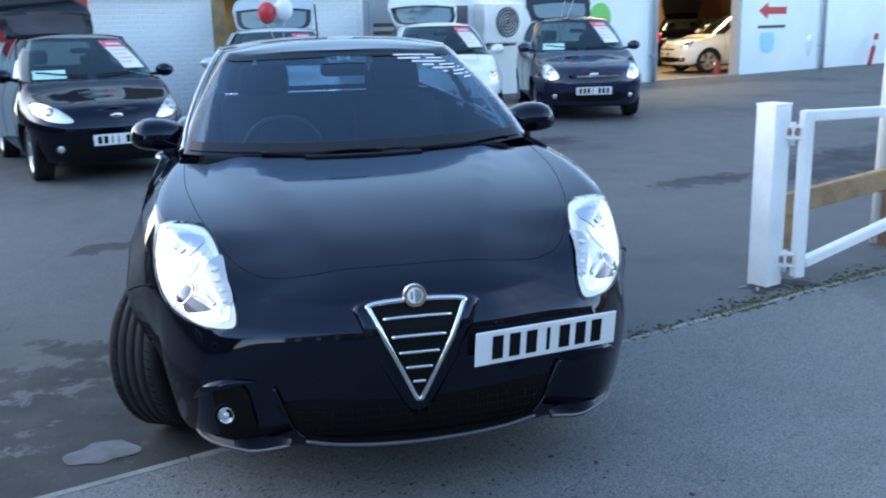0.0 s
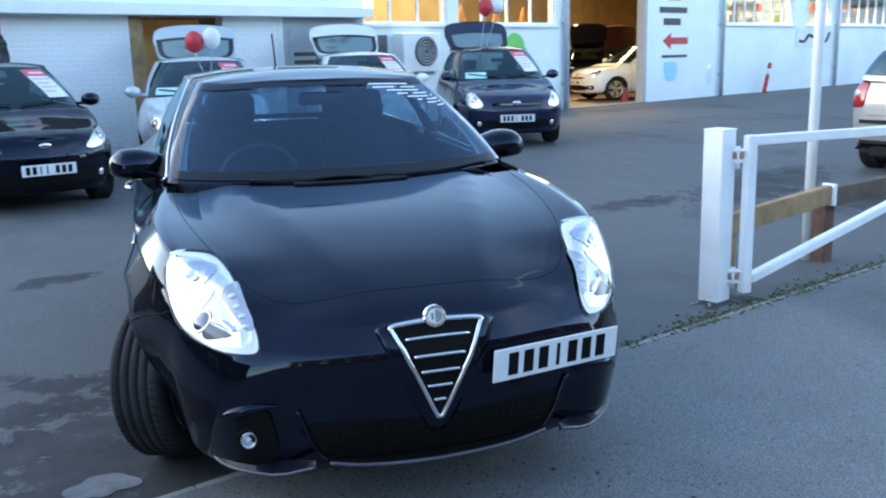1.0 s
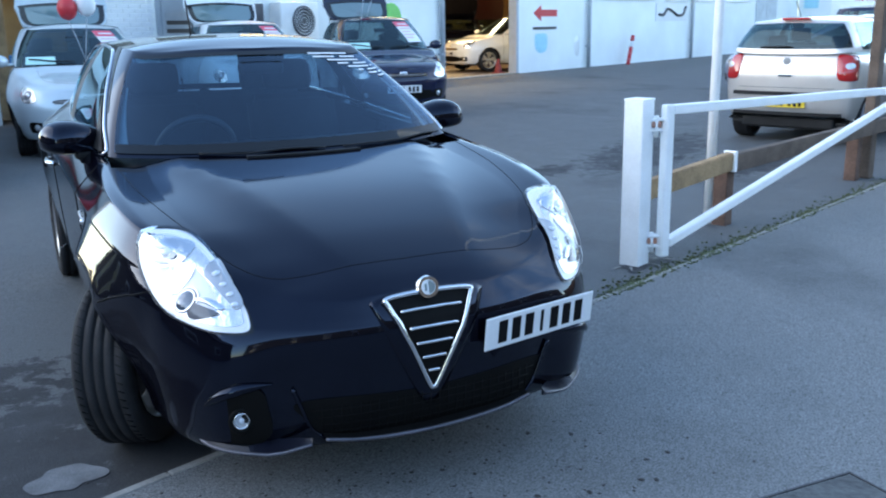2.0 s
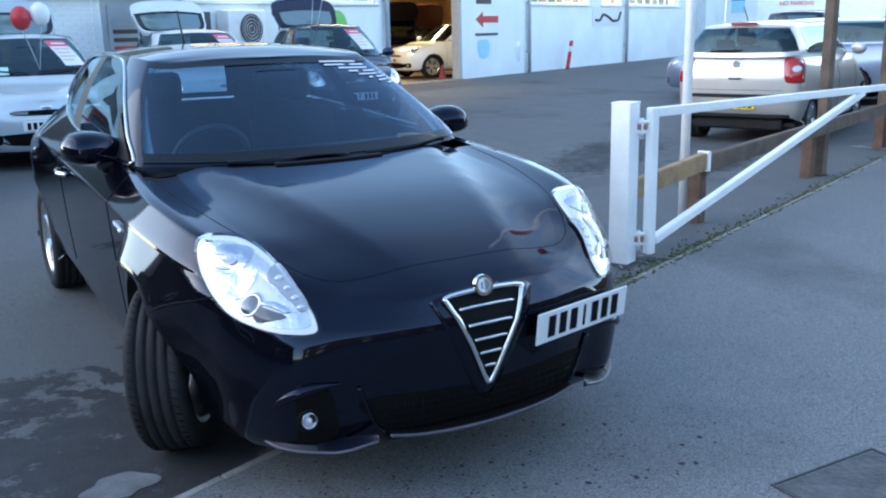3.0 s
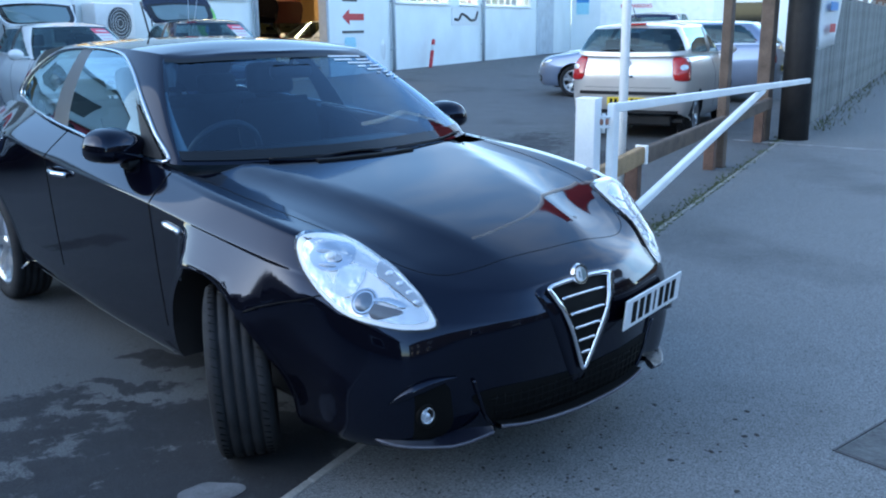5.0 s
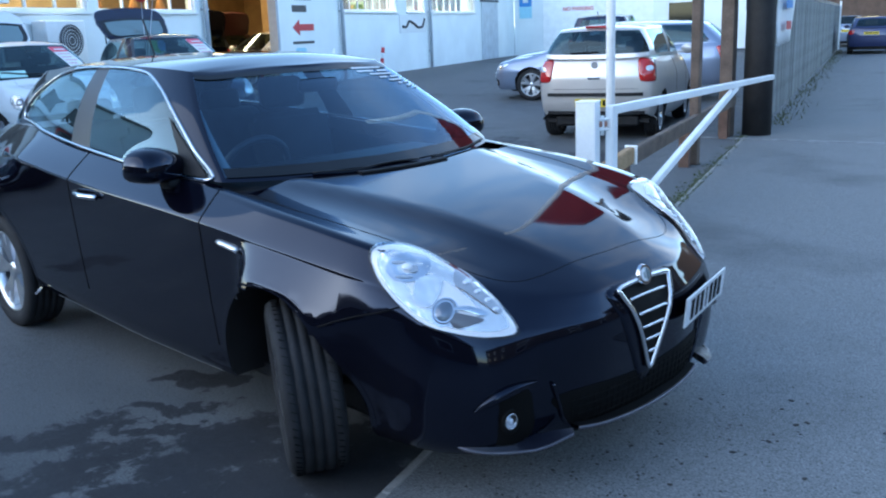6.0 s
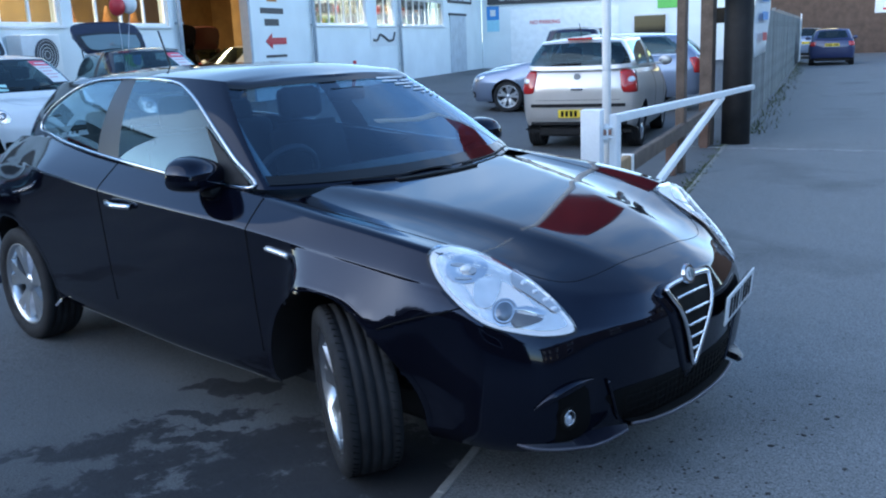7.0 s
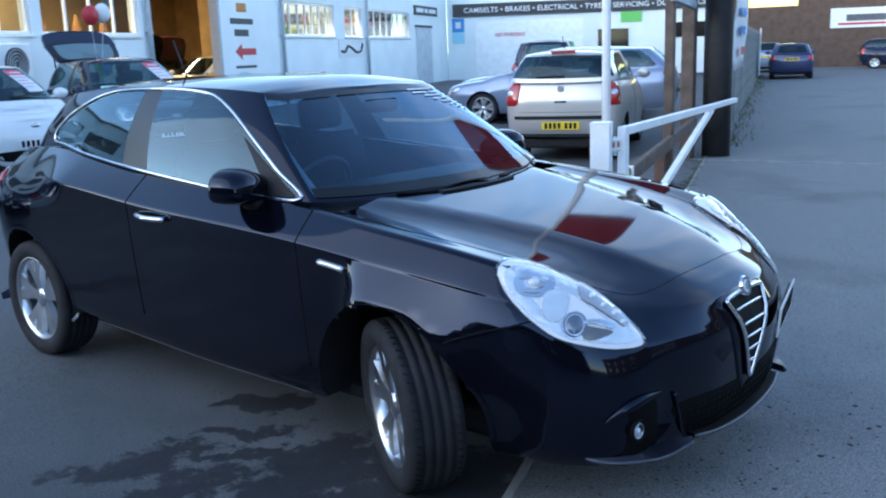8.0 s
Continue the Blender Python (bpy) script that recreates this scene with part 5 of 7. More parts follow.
    # white lettering rows in the upper corner of the windscreen, as bars
    rows = 8
    bm = bmesh.new()
    for k in range(rows):
        h = 0.93 - 0.037 * k
        a, b = 0.62 + 0.20 * k, min(2.58, 1.75 + 0.16 * k)
        steps = np.linspace(a, b, 8)
        lo = [bm.verts.new(on_cabin(HERO, t, h - 0.008) + np.array([0.0, -0.004, 0.003])) for t in steps]
        hi = [bm.verts.new(on_cabin(HERO, t, h + 0.008) + np.array([0.0, -0.004, 0.003])) for t in steps]
        for i in range(7):
            if (i * 3 + k * 5) % 7 == 0:
                continue
            bm.faces.new((lo[i], lo[i + 1], hi[i + 1], hi[i]))
    part("screen_writing", bm, PAPER_WHITE, hero, "white written rows on the windscreen")
    bm = bmesh.new()
    tube("aerial", [(0, 2.29, 1.42), (0.0, 2.34, 1.53), (0.0, 2.40, 1.655)], 0.0055, BLACK_PLASTIC, hero, "thin black roof aerial", sides=6)


PALE_LINING = material("pale_lining", (0.34, 0.38, 0.37), 0.8, vary=0.1, bump=0.1, bump_scale=200)
REPEATER = material("repeater_lens", (0.8, 0.8, 0.8), 0.1, 0.6, coat=1.0)
hero_sides()


def true_up(car, side, over, nose):
    """Widen the lower body, more on its left, fill the low corners of the bumper and draw the nose in, with all that is fixed to it."""
    bpy.context.view_layer.update()
    for ob in car.children_recursive:
        if ob.name.startswith("wheel") and ob.type == "EMPTY":
            x = ob.matrix_local.translation.x
            ob.matrix_local = Matrix.Translation((over + side * x, 0, 0)) @ ob.matrix_local
        if ob.type != "MESH" or ob.parent.name.split(".")[0] == "wheel":
            continue
        if ob.data.users > 1:
            ob.data = ob.data.copy()
        m = np.array(ob.matrix_world)
        co = np.empty(len(ob.data.vertices) * 3)
        ob.data.vertices.foreach_get("co", co)
        p = co.reshape(-1, 3) @ m[:3, :3].T + m[:3, 3]
        top = ob if ob.parent is car else ob.parent
        if top.name.startswith(("number_plate", "plate_holder")) or top.parent is not car:
            ob.data.vertices.foreach_set("co", ((p + (0, 0.004, 0) - m[:3, 3]) @ np.linalg.inv(m[:3, :3]).T).ravel())
            continue
        low = 1 - smooth01((p[:, 2] - 1.0) / 0.4)
        if top.name.startswith(("fog", "lamp_pod")):
            low *= 0
        p[:, 0] += low * (over * np.clip(np.abs(p[:, 0]) / 0.5, 0, 1) + side * p[:, 0])
        if not ob.name.startswith(("pod_lip", "lip_edge")):
            corner = smooth01((np.abs(p[:, 0]) - 0.44) / 0.20) * smooth01((-p[:, 1] - 0.40) / 0.20) * (1 - smooth01((p[:, 2] - 0.38) / 0.30))
            if not top.name.startswith(("fog", "lamp_pod")):
                p[:, 0] += 0.024 * np.sign(p[:, 0]) * corner
            p[:, 1] -= 0.045 * corner
        p[:, 1] += nose * np.clip((-p[:, 1] - 0.3) / 0.68, 0, 1) ** 3
        ob.data.vertices.foreach_set("co", ((p - m[:3, 3]) @ np.linalg.inv(m[:3, :3]).T).ravel())


true_up(hero, 0.018, 0.021, 0.036)

# ---- other cars ----
def put_car(car, x, y, rot):
    car.matrix_world = pose(x, y, float(ground_z(x, y)), 0, 0, rot)


BLACK_SMALL = hatch(-0.70, 2.90, 1.66, 1.505, 0.72, 1.00, 0.28, 0.95, 2.55, 2.30, 0.285)
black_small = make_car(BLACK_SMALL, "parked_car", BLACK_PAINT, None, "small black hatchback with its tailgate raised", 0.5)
put_car(black_small[0], -2.0, 6.9, 20)
PALE_HATCH = hatch(-0.72, 3.0, 1.67, 1.50, 0.74, 1.00, 0.25, 0.98, 2.6, 2.43, 0.29)
pale_hatch = make_car(PALE_HATCH, "parked_car", PALE_SILVER_PAINT, None, "pale silver hatchback with its tailgate raised", 0.5)
put_car(pale_hatch[0], -0.07, 8.35, -2)
WHITE_SMALL = hatch(-0.62, 2.83, 1.63, 1.49, 0.76, 1.00, 0.25, 0.90, 2.5, 2.30, 0.29)
white_small = make_car(WHITE_SMALL, "parked_car", WHITE_PAINT, None, "small white hatchback with its tailgate raised", 0.5)
put_car(white_small[0], 2.45, 9.72, -4)
NAVY_HATCH = hatch(-0.82, 3.2, 1.69, 1.53, 0.72, 0.99, 0.32, 1.05, 2.75, 2.51, 0.30)
navy_hatch = make_car(NAVY_HATCH, "parked_car", NAVY_PAINT, None, "navy blue hatchback with its tailgate raised", 0.5)
put_car(navy_hatch[0], 4.70, 10.05, -11.5)
SILVER_HATCH = hatch(-0.78, 3.11, 1.65, 1.53, 0.74, 1.05, 0.30, 1.05, 2.82, 2.46, 0.30)
SILVER_HATCH = SILVER_HATCH._replace(rear=8.0, zb=pch([-0.78, 0, 2.46, 3.11], [0.22, 0.22, 0.24, 0.36]),
    bottom=SILVER_HATCH.bottom[:7] + [(0.745, 2.66, 1.10), (0.715, 2.93, 1.105), (0.56, 3.04, 1.09), (0, 3.07, 1.08)])
silver_hatch = make_car(SILVER_HATCH, "parked_car", SILVER_PAINT, None, "silver hatchback parked with its tail to the gate", 0.6)
put_car(silver_hatch[0], 10.38, 5.87, 112.4)
BLUE_ESTATE = hatch(-0.95, 3.92, 1.83, 1.51, 0.72, 1.00, 0.45, 1.25, 3.38, 2.75, 0.32)
blue_estate = make_car(BLUE_ESTATE, "parked_car", STEEL_BLUE_PAINT, None, "steel blue estate car parked behind the silver hatchback", 0.5)
put_car(blue_estate[0], 12.93, 9.92, 202.7)
FAR = hatch(-0.85, 3.3, 1.72, 1.45, 0.72, 0.98, 0.32, 1.05, 2.75, 2.6, 0.30)
blue = make_car(FAR, "parked_car", DARK_BLUE_PAINT, None, "dark blue car parked down the side street", 0.35)
blue[0].matrix_world = pose(34.6 + 2.6, 11.15 + 1.0, 0.0, 0, 0, 111)


# ---- details of the other cars ----
def on_glass(S, a, h, side, off=0.006):
    p = on_cabin(S, a, h)
    return Vector((side * p[0], p[1] - off, p[2] + off * 0.6))


def sticker(S, car, a0, a1, h0, h1, side, mat, name, label="", lean=0.0, parent=None, off=0.006):
    """A paper sheet behind a curved screen, between two control numbers and two height shares."""
    v, f = [], []
    for i in range(5):
        for j in range(5):
            h = h0 + (h1 - h0) * j / 4
            v.append(on_glass(S, a0 + (a1 - a0) * i / 4 + lean * (h - h0), h, side, off))
    for i in range(4):
        for j in range(4):
            q = (i * 5 + j, (i + 1) * 5 + j, (i + 1) * 5 + j + 1, i * 5 + j + 1)
            f.append(q if side > 0 else q[::-1])
    return mesh(name, v, f, mat, parent or car, label)


def price_sheet(S, car):
    """A price card: pink head, white body with grey rows, low on the passenger's side of the windscreen."""
    sh = sticker(S, car, 1.08, 2.22, 0.24, 0.92, 1, PAPER_WHITE, "price_sheet", "white price sheet with a pink heading", lean=-0.55)
    sticker(S, car, 0.80, 1.92, 0.765, 0.925, 1, PAPER_PINK, "sheet_heading", parent=sh, off=0.009, lean=-0.55)
    sticker(S, car, 0.92, 1.78, 0.82, 0.86, 1, PAPER_WHITE, "heading_row", parent=sh, off=0.012, lean=-0.55)
    for k in range(4):
        h = 0.69 - 0.10 * k
        a = 1.16 - 0.55 * (h - 0.24)
        sticker(S, car, a, a + (0.92, 0.70, 0.86, 0.55)[k], h - 0.012, h + 0.012, 1, PAPER_ROW, "sheet_row", parent=sh, off=0.009)


PAPER_ROW = material("paper_row", (0.62, 0.30, 0.34), 0.6, vary=0.05)


def car_mirrors(S, car, mat):
    b = S.bottom[3]
    for s in (-1, 1):
        bm = bmesh.new()
        bmesh.ops.create_uvsphere(bm, u_segments=16, v_segments=10, radius=1.0)
        for v in bm.verts:
            x, y, z = v.co
            v.co = (x * 0.105, (y if y < 0 else y * 0.3) * 0.10, z * 0.075)
        bmesh.ops.transform(bm, matrix=pose(s * (b[0] + 0.17), b[1] + 0.12, b[2] + 0.06), verts=bm.verts)
        box_bm(s * (b[0] + 0.05), b[1] + 0.12, b[2] + 0.02, 0.14, 0.06, 0.035, 0.01, bm=bm)
        part("door_mirror", bm, mat, car, smooth=True)


def front_face(S, car, tree, lamp_z, lamp_shape, grille=None, chrome_bar=False, text="##|| ###", lamp_x=0.62, plate_z=0.50, fog=True):
    """Headlights, grille, lower intake, badge, plate and fog lamps of a parked car."""
    w, nose = S.outline[7][0], S.outline[0][1]
    for mir in (False, True):
        c = (-lamp_x * w / 0.83, nose + 0.22, lamp_z)
        lamp = patch("headlight", tree, c, (0.45, 0.86, -0.22), (0, 0, 1), rounded(lamp_shape, 32), 0.004, REFLECTOR, car, "clear headlight", dome=0.004, rings=5, mirror=mir)
        patch("lens", tree, c, (0.45, 0.86, -0.22), (0, 0, 1), rounded([(a * 1.04, b * 1.04) for a, b in lamp_shape], 32), 0.010, LAMP_GLASS, lamp, dome=0.014, rings=5, mirror=mir, rim=0.01)
        patch("lamp_bowl", tree, c, (0.45, 0.86, -0.22), (0, 0, 1), ellipse(0.05, 0.05, 18), 0.009, TRIM_GREY, lamp, dome=-0.002, rings=3, mirror=mir)
        patch("bulb", tree, c, (0.45, 0.86, -0.22), (0, 0, 1), ellipse(0.026, 0.026, 14), 0.011, CHROME, lamp, dome=0.008, rings=3, mirror=mir)
        if fog:
            f = patch("fog_recess", tree, (-0.56 * w / 0.83, nose + 0.1, 0.36), (0.25, 0.95, 0), (0, 0, 1), rounded([(-0.09, 0.05), (0.0, 0.06), (0.09, 0.04), (0.08, -0.05), (0, -0.06), (-0.08, -0.05)], 22), 0.003, DEEP_BLACK, car, mirror=mir, rings=3)
            patch("fog_lamp", tree, (-0.56 * w / 0.83, nose + 0.1, 0.36), (0.25, 0.95, 0), (0, 0, 1), ellipse(0.036, 0.036, 16), 0.006, FOG_GLASS, f, dome=0.01, mirror=mir, rings=3)
    low = [(-0.52, 0.035), (-0.3, 0.06), (0, 0.065), (0.3, 0.06), (0.52, 0.035), (0.45, -0.05), (0.25, -0.075), (0, -0.08), (-0.25, -0.075), (-0.45, -0.05)]
    patch("lower_intake", tree, (0, nose, 0.36), (0, 1, 0), (0, 0, 1), rounded([(a * w / 0.83, b) for a, b in low], 40), 0.003, DEEP_BLACK, car, "dark lower air intake", rings=5)
    if grille:
        g = patch("grille", tree, (0, nose, grille), (0, 1, 0), (0, 0, 1), rounded([(-0.34, 0.02), (0, 0.03), (0.34, 0.02), (0.33, -0.02), (0, -0.03), (-0.33, -0.02)], 36), 0.004, DEEP_BLACK, car, rings=4)
        if chrome_bar:
            strip("grille_bar", lay(tree, [(x, nose - 0.2, grille) for x in np.linspace(-0.36, 0.36, 14)], (0, 1, 0), 0.012), 0.012, 0.016, CHROME, g)
    bm = bmesh.new()
    p = lay(tree, [(0, nose - 0.2, S.zt(nose) + 0.0)], (0, 1, -0.2), 0.004)[0]
    bmesh.ops.create_uvsphere(bm, u_segments=18, v_segments=8, radius=1, matrix=Matrix.Translation(p) @ Matrix.Diagonal((0.062, 0.012, 0.028, 1)))
    part("badge", bm, CHROME, car, "small chrome badge", smooth=True)
    y = lay(tree, [(0, nose - 0.3, plate_z)], (0, 1, 0), 0.0)[0].y - 0.022
    plate(car, (0, y, plate_z), (0, 0, 0), text, label="white number plate with dark bars")
    for s in (-1, 1):
        line = lay(tree, [tuple(q) for q in curve([(s * 0.05, S.bottom[0][1] + 0.05, 2), (s * 0.3, S.bottom[0][1] + 0.09, 2), (s * 0.55, S.bottom[0][1] + 0.18, 2)], 10)], (0, 0, -1), 0.02)
        tube("wiper", line, 0.009, BLACK_PLASTIC, car, sides=5)


def raised_gate(S, car, mat, width, length=0.92, tilt=33):
    """An opened tailgate, hinged at the end of the roof: painted shell, black frame and glass."""
    m = pose(0, S.top[-1][1] - 0.02, S.top[-1][2] + 0.03, tilt, 0, 0)
    w = width / 2

    def plate_of(shape, z0, z1):
        bm = bmesh.new()
        lo = [bm.verts.new(m @ Vector((x, y, z0))) for x, y in shape]
        hi = [bm.verts.new(m @ Vector((x, y, z1 + 0.03 * (1 - (x / w) ** 2)))) for x, y in shape]
        n = len(shape)
        bm.faces.new(lo[::-1])
        bm.faces.new(hi)
        for i in range(n):
            bm.faces.new((lo[i], lo[(i + 1) % n], hi[(i + 1) % n], hi[i]))
        return bm
    outer = rounded([(-0.80 * w, 0.0), (0, -0.02), (0.80 * w, 0.0), (0.97 * w, length * 0.45), (w, length * 0.62), (0.85 * w, length * 0.93), (0, length), (-0.85 * w, length * 0.93), (-w, length * 0.62), (-0.97 * w, length * 0.45)], 48)
    g = part("tailgate_open", plate_of(outer, -0.05, 0.0), mat, car, "raised tailgate with its rear window")
    surround = rounded([(-0.78 * w, 0.03), (0, 0.01), (0.78 * w, 0.03), (0.92 * w, length * 0.52), (0.84 * w, length * 0.58), (0, length * 0.61), (-0.84 * w, length * 0.58), (-0.92 * w, length * 0.52)], 40)
    part("window_frame", plate_of(surround, 0.002, 0.008), GLOSS_BLACK, g)
    pane = [(x * 0.86, 0.06 + (y - 0.06) * 0.84) for x, y in surround]
    part("rear_window", plate_of(pane, 0.010, 0.014), DARK_GATE_GLASS if S is BLACK_SMALL else SKY_TONED_GLASS, g, "rear window catching the sky")
    for s in (-1, 1):
        a = Vector((s * 0.62 * S.outline[7][0], S.top[-1][1] + 0.12, S.bottom[9][2] + 0.15))
        b = m @ Vector((s * 0.85 * w, length * 0.4, -0.03))
        tube("gas_strut", [a, (a + b) / 2, b], 0.012, BLACK_PLASTIC, g, sides=6)


# opaque tailgate panes: the teal stands for sky showing in the glass
SKY_TONED_GLASS = material("gate_glass", (0.10, 0.17, 0.18), 0.08, spec=1.0, coat=1.0)
DARK_GATE_GLASS = material("dark_gate_glass", (0.035, 0.03, 0.036), 0.12, spec=0.4)
SWEPT_LAMP = [(0.15, -0.075), (0.03, -0.07), (-0.09, -0.01), (-0.16, 0.07), (-0.12, 0.085), (-0.02, 0.05), (0.09, -0.01)]
ROUND_LAMP = [(0.10, -0.07), (0.0, -0.095), (-0.08, -0.06), (-0.12, 0.02), (-0.10, 0.10), (-0.02, 0.09), (0.07, 0.03)]
TALL_LAMP = [(0.12, -0.085), (0.0, -0.10), (-0.09, -0.05), (-0.13, 0.05), (-0.11, 0.125), (-0.03, 0.09), (0.08, 0.0)]
for spec, built, mat, lamps, z, g, bar, text, gw in ((BLACK_SMALL, black_small, BLACK_PAINT, [(a * 1.65, b * 1.5) for a, b in SWEPT_LAMP], 0.735, None, False, "##|| ###", 1.2), (PALE_HATCH, pale_hatch, PALE_SILVER_PAINT, ROUND_LAMP, 0.72, 0.64, True, "#### ###", 1.25),
                                                     (WHITE_SMALL, white_small, WHITE_PAINT, ROUND_LAMP, 0.74, None, False, "#### ###", 1.2), (NAVY_HATCH, navy_hatch, NAVY_PAINT, [(a * 1.3, b * 1.2) for a, b in TALL_LAMP], 0.72, 0.645, True, "###| ###", 1.2)):
    front_face(spec, built[0], built[1], z, lamps, g, bar, text, plate_z=0.44 if spec in (BLACK_SMALL, NAVY_HATCH) else 0.50)
    car_mirrors(spec, built[0], mat)
    price_sheet(spec, built[0])
    sticker(spec, built[0], 0.70, 1.90, 0.05, 0.25, -1, PAPER_MINT, "dash_paper", "pale mint paper against the windscreen", off=0.005)
    raised_gate(spec, built[0], mat, gw)


def rear_face(S, car, tree, lamp_z, yellow_text, plate_z, lamp=(0.10, 0.15), plain=False):
    """Tail lamps, plate, bumper strip, badge, handle, wiper and high brake lamp."""
    w, tail = S.outline[7][0], S.outline[-1][1]
    for s in (-1, 1):
        a, b = lamp
        shape = rounded([(-a, b), (0.2 * a, b), (a, 0.75 * b), (a, -0.7 * b), (0.8 * a, -b), (-0.6 * a, -b), (-a, -0.7 * b), (-1.1 * a, 0)], 30)
        l = patch("tail_lamp", tree, (s * (w - 0.135), tail - 0.12, lamp_z), (-s * 0.34, -0.94, 0), (0, 0, 1), [(-s * p, q) for p, q in shape], 0.006, RED_LENS, car, "red tail lamp with a pale centre", dome=0.012, rim=0.01)
        if not plain:
            patch("reverse_lamp", tree, (s * (w - 0.12), tail - 0.12, lamp_z + 0.02), (-s * 0.34, -0.94, 0), (0, 0, 1), ellipse(0.05, 0.035, 16), 0.020, FOG_GLASS, l, dome=0.003, rings=3)
    y = lay(tree, [(0, tail + 0.3, plate_z)], (0, -1, 0), 0.0)[0].y + 0.014
    plate(car, (0, y, plate_z), (0, 0, 180), yellow_text, yellow=True, label="yellow rear number plate with dark bars")
    if plain:
        return
    strip("bumper_strip", lay(tree, [(x, tail + 0.3, 0.614) for x in np.linspace(-0.78 * w, 0.78 * w, 24)], (0, -1, 0), 0.006), 0.012, 0.022, BLACK_PLASTIC, car, "black bumper strip")
    strip("lower_valance", lay(tree, [(x, tail + 0.3, 0.372) for x in np.linspace(-0.80 * w, 0.80 * w, 24)], (0, -1, 0), 0.004), 0.010, 0.02, BLACK_PLASTIC, car)
    for z, x0 in ((0.685, 0.70 * w),):
        tube("gate_seam", lay(tree, [(x, tail + 0.3, z) for x in np.linspace(-x0, x0, 20)], (0, -1, 0), 0.0), 0.003, INK, car, sides=5)
    bm = bmesh.new()
    p = lay(tree, [(0, tail + 0.3, 0.995)], (0, -1, 0), 0.006)[0]
    bmesh.ops.create_cone(bm, cap_ends=True, segments=28, radius1=0.047, radius2=0.042, depth=0.014, matrix=Matrix.Translation(p) @ pose(0, 0, 0, 90, 0, 0))
    part("badge", bm, ALLOY, car, "round silver badge", smooth=False)
    p = lay(tree, [(0, tail + 0.3, 0.83)], (0, -1, 0), 0.008)[0]
    part("gate_handle", box_bm(p.x, p.y, p.z, 0.17, 0.02, 0.035, 0.008), CHROME, car)
    bm = box_bm(0, S.top[-1][1] + 0.01, S.top[-1][2] + 0.02, 0.34, 0.05, 0.028, 0.008)
    part("brake_lamp", bm, RED_LENS, car)
    line = lay(tree, [(x, tail + 0.3, 1.14 + 0.02 * math.cos(x * 3)) for x in np.linspace(-0.05, 0.34, 8)], (0, -1, 0), 0.02)
    tube("rear_wiper", line, 0.009, BLACK_PLASTIC, car, sides=5)
    tube("aerial", [(0, S.top[-1][1] - 0.12, S.top[-1][2] + 0.05), (0, S.top[-1][1] + 0.06, S.top[-1][2] + 0.22)], 0.006, BLACK_PLASTIC, car, sides=5)


rear_face(SILVER_HATCH, silver_hatch[0], silver_hatch[1], 0.922, "#### ###", 0.503, (0.115, 0.145))
car_mirrors(SILVER_HATCH, silver_hatch[0], SILVER_PAINT)
rear_face(BLUE_ESTATE, blue_estate[0], blue_estate[1], 0.86, "#### ###", 0.60, plain=True)
front_face(BLUE_ESTATE, blue_estate[0], blue_estate[1], 0.70, SWEPT_LAMP, None, False, "#### ###", lamp_x=0.66)
car_mirrors(BLUE_ESTATE, blue_estate[0], STEEL_BLUE_PAINT)
rear_face(FAR, blue[0], blue[1], 0.84, "#### ###", 0.80, (0.13, 0.08), plain=True)
car_mirrors(FAR, blue[0], DARK_BLUE_PAINT)
INDOOR_HATCH = hatch(-0.82, 3.2, 1.70, 1.49, 0.74, 0.99, 0.30, 1.02, 2.75, 2.51, 0.31)
indoor_hatch = make_car(INDOOR_HATCH, "parked_car", WHITE_PAINT, pose(0, 0, 0), "white hatchback standing inside the workshop", 0.45, rims=ALLOY)
front_face(INDOOR_HATCH, indoor_hatch[0], indoor_hatch[1], 0.76, TALL_LAMP, 0.62, True, "##|| ###")
car_mirrors(INDOOR_HATCH, indoor_hatch[0], WHITE_PAINT)
indoor_hatch[0].matrix_world = pose(11.5, 19.75, 0.182, 0, 0, -88)
FAR_B = hatch(-0.85, 3.3, 1.72, 1.50, 0.74, 1.00, 0.32, 1.05, 2.85, 2.6, 0.30)
for spec, mat, m, label, text in ((FAR_B, STEEL_BLUE_PAINT, pose(45.0, 16.2, 0, 0, 0, 112), "grey blue car parked beyond the dark blue one", "#||| ###"),
                                  (FAR_B, NAVY_PAINT, pose(48.0, 9.0, 0, 0, 0, 20), "dark car parked across the end of the street", "#|## ###")):
    c = make_car(spec, "parked_car", mat, None, label, 0.3, door_lines=False)
    rear_face(spec, c[0], c[1], 0.86, text, 0.78, plain=True)
    front_face(spec, c[0], c[1], 0.74, TALL_LAMP, 0.64, False, text)
    c[0].matrix_world = m
VAN = hatch(-0.90, 3.5, 1.80, 1.72, 0.82, 1.08, 0.30, 0.95, 3.2, 2.75, 0.32)
for mat, m, label in ((NAVY_PAINT, pose(19.95, 12.9, float(ground_z(19.95, 12.9)), 0, 0, 118), "dark people carrier parked behind the estate"), (SILVER_PAINT, pose(15.0, 11.3, float(ground_z(15.0, 11.3)), 0, 0, 206), "silver estate car parked in the back row")):
    c = make_car(VAN if mat is NAVY_PAINT else BLUE_ESTATE, "parked_car", mat, None, label, 0.35, door_lines=False)
    rear_face(VAN if mat is NAVY_PAINT else BLUE_ESTATE, c[0], c[1], 0.95, "#### ###", 0.7, plain=True)
    c[0].matrix_world = m


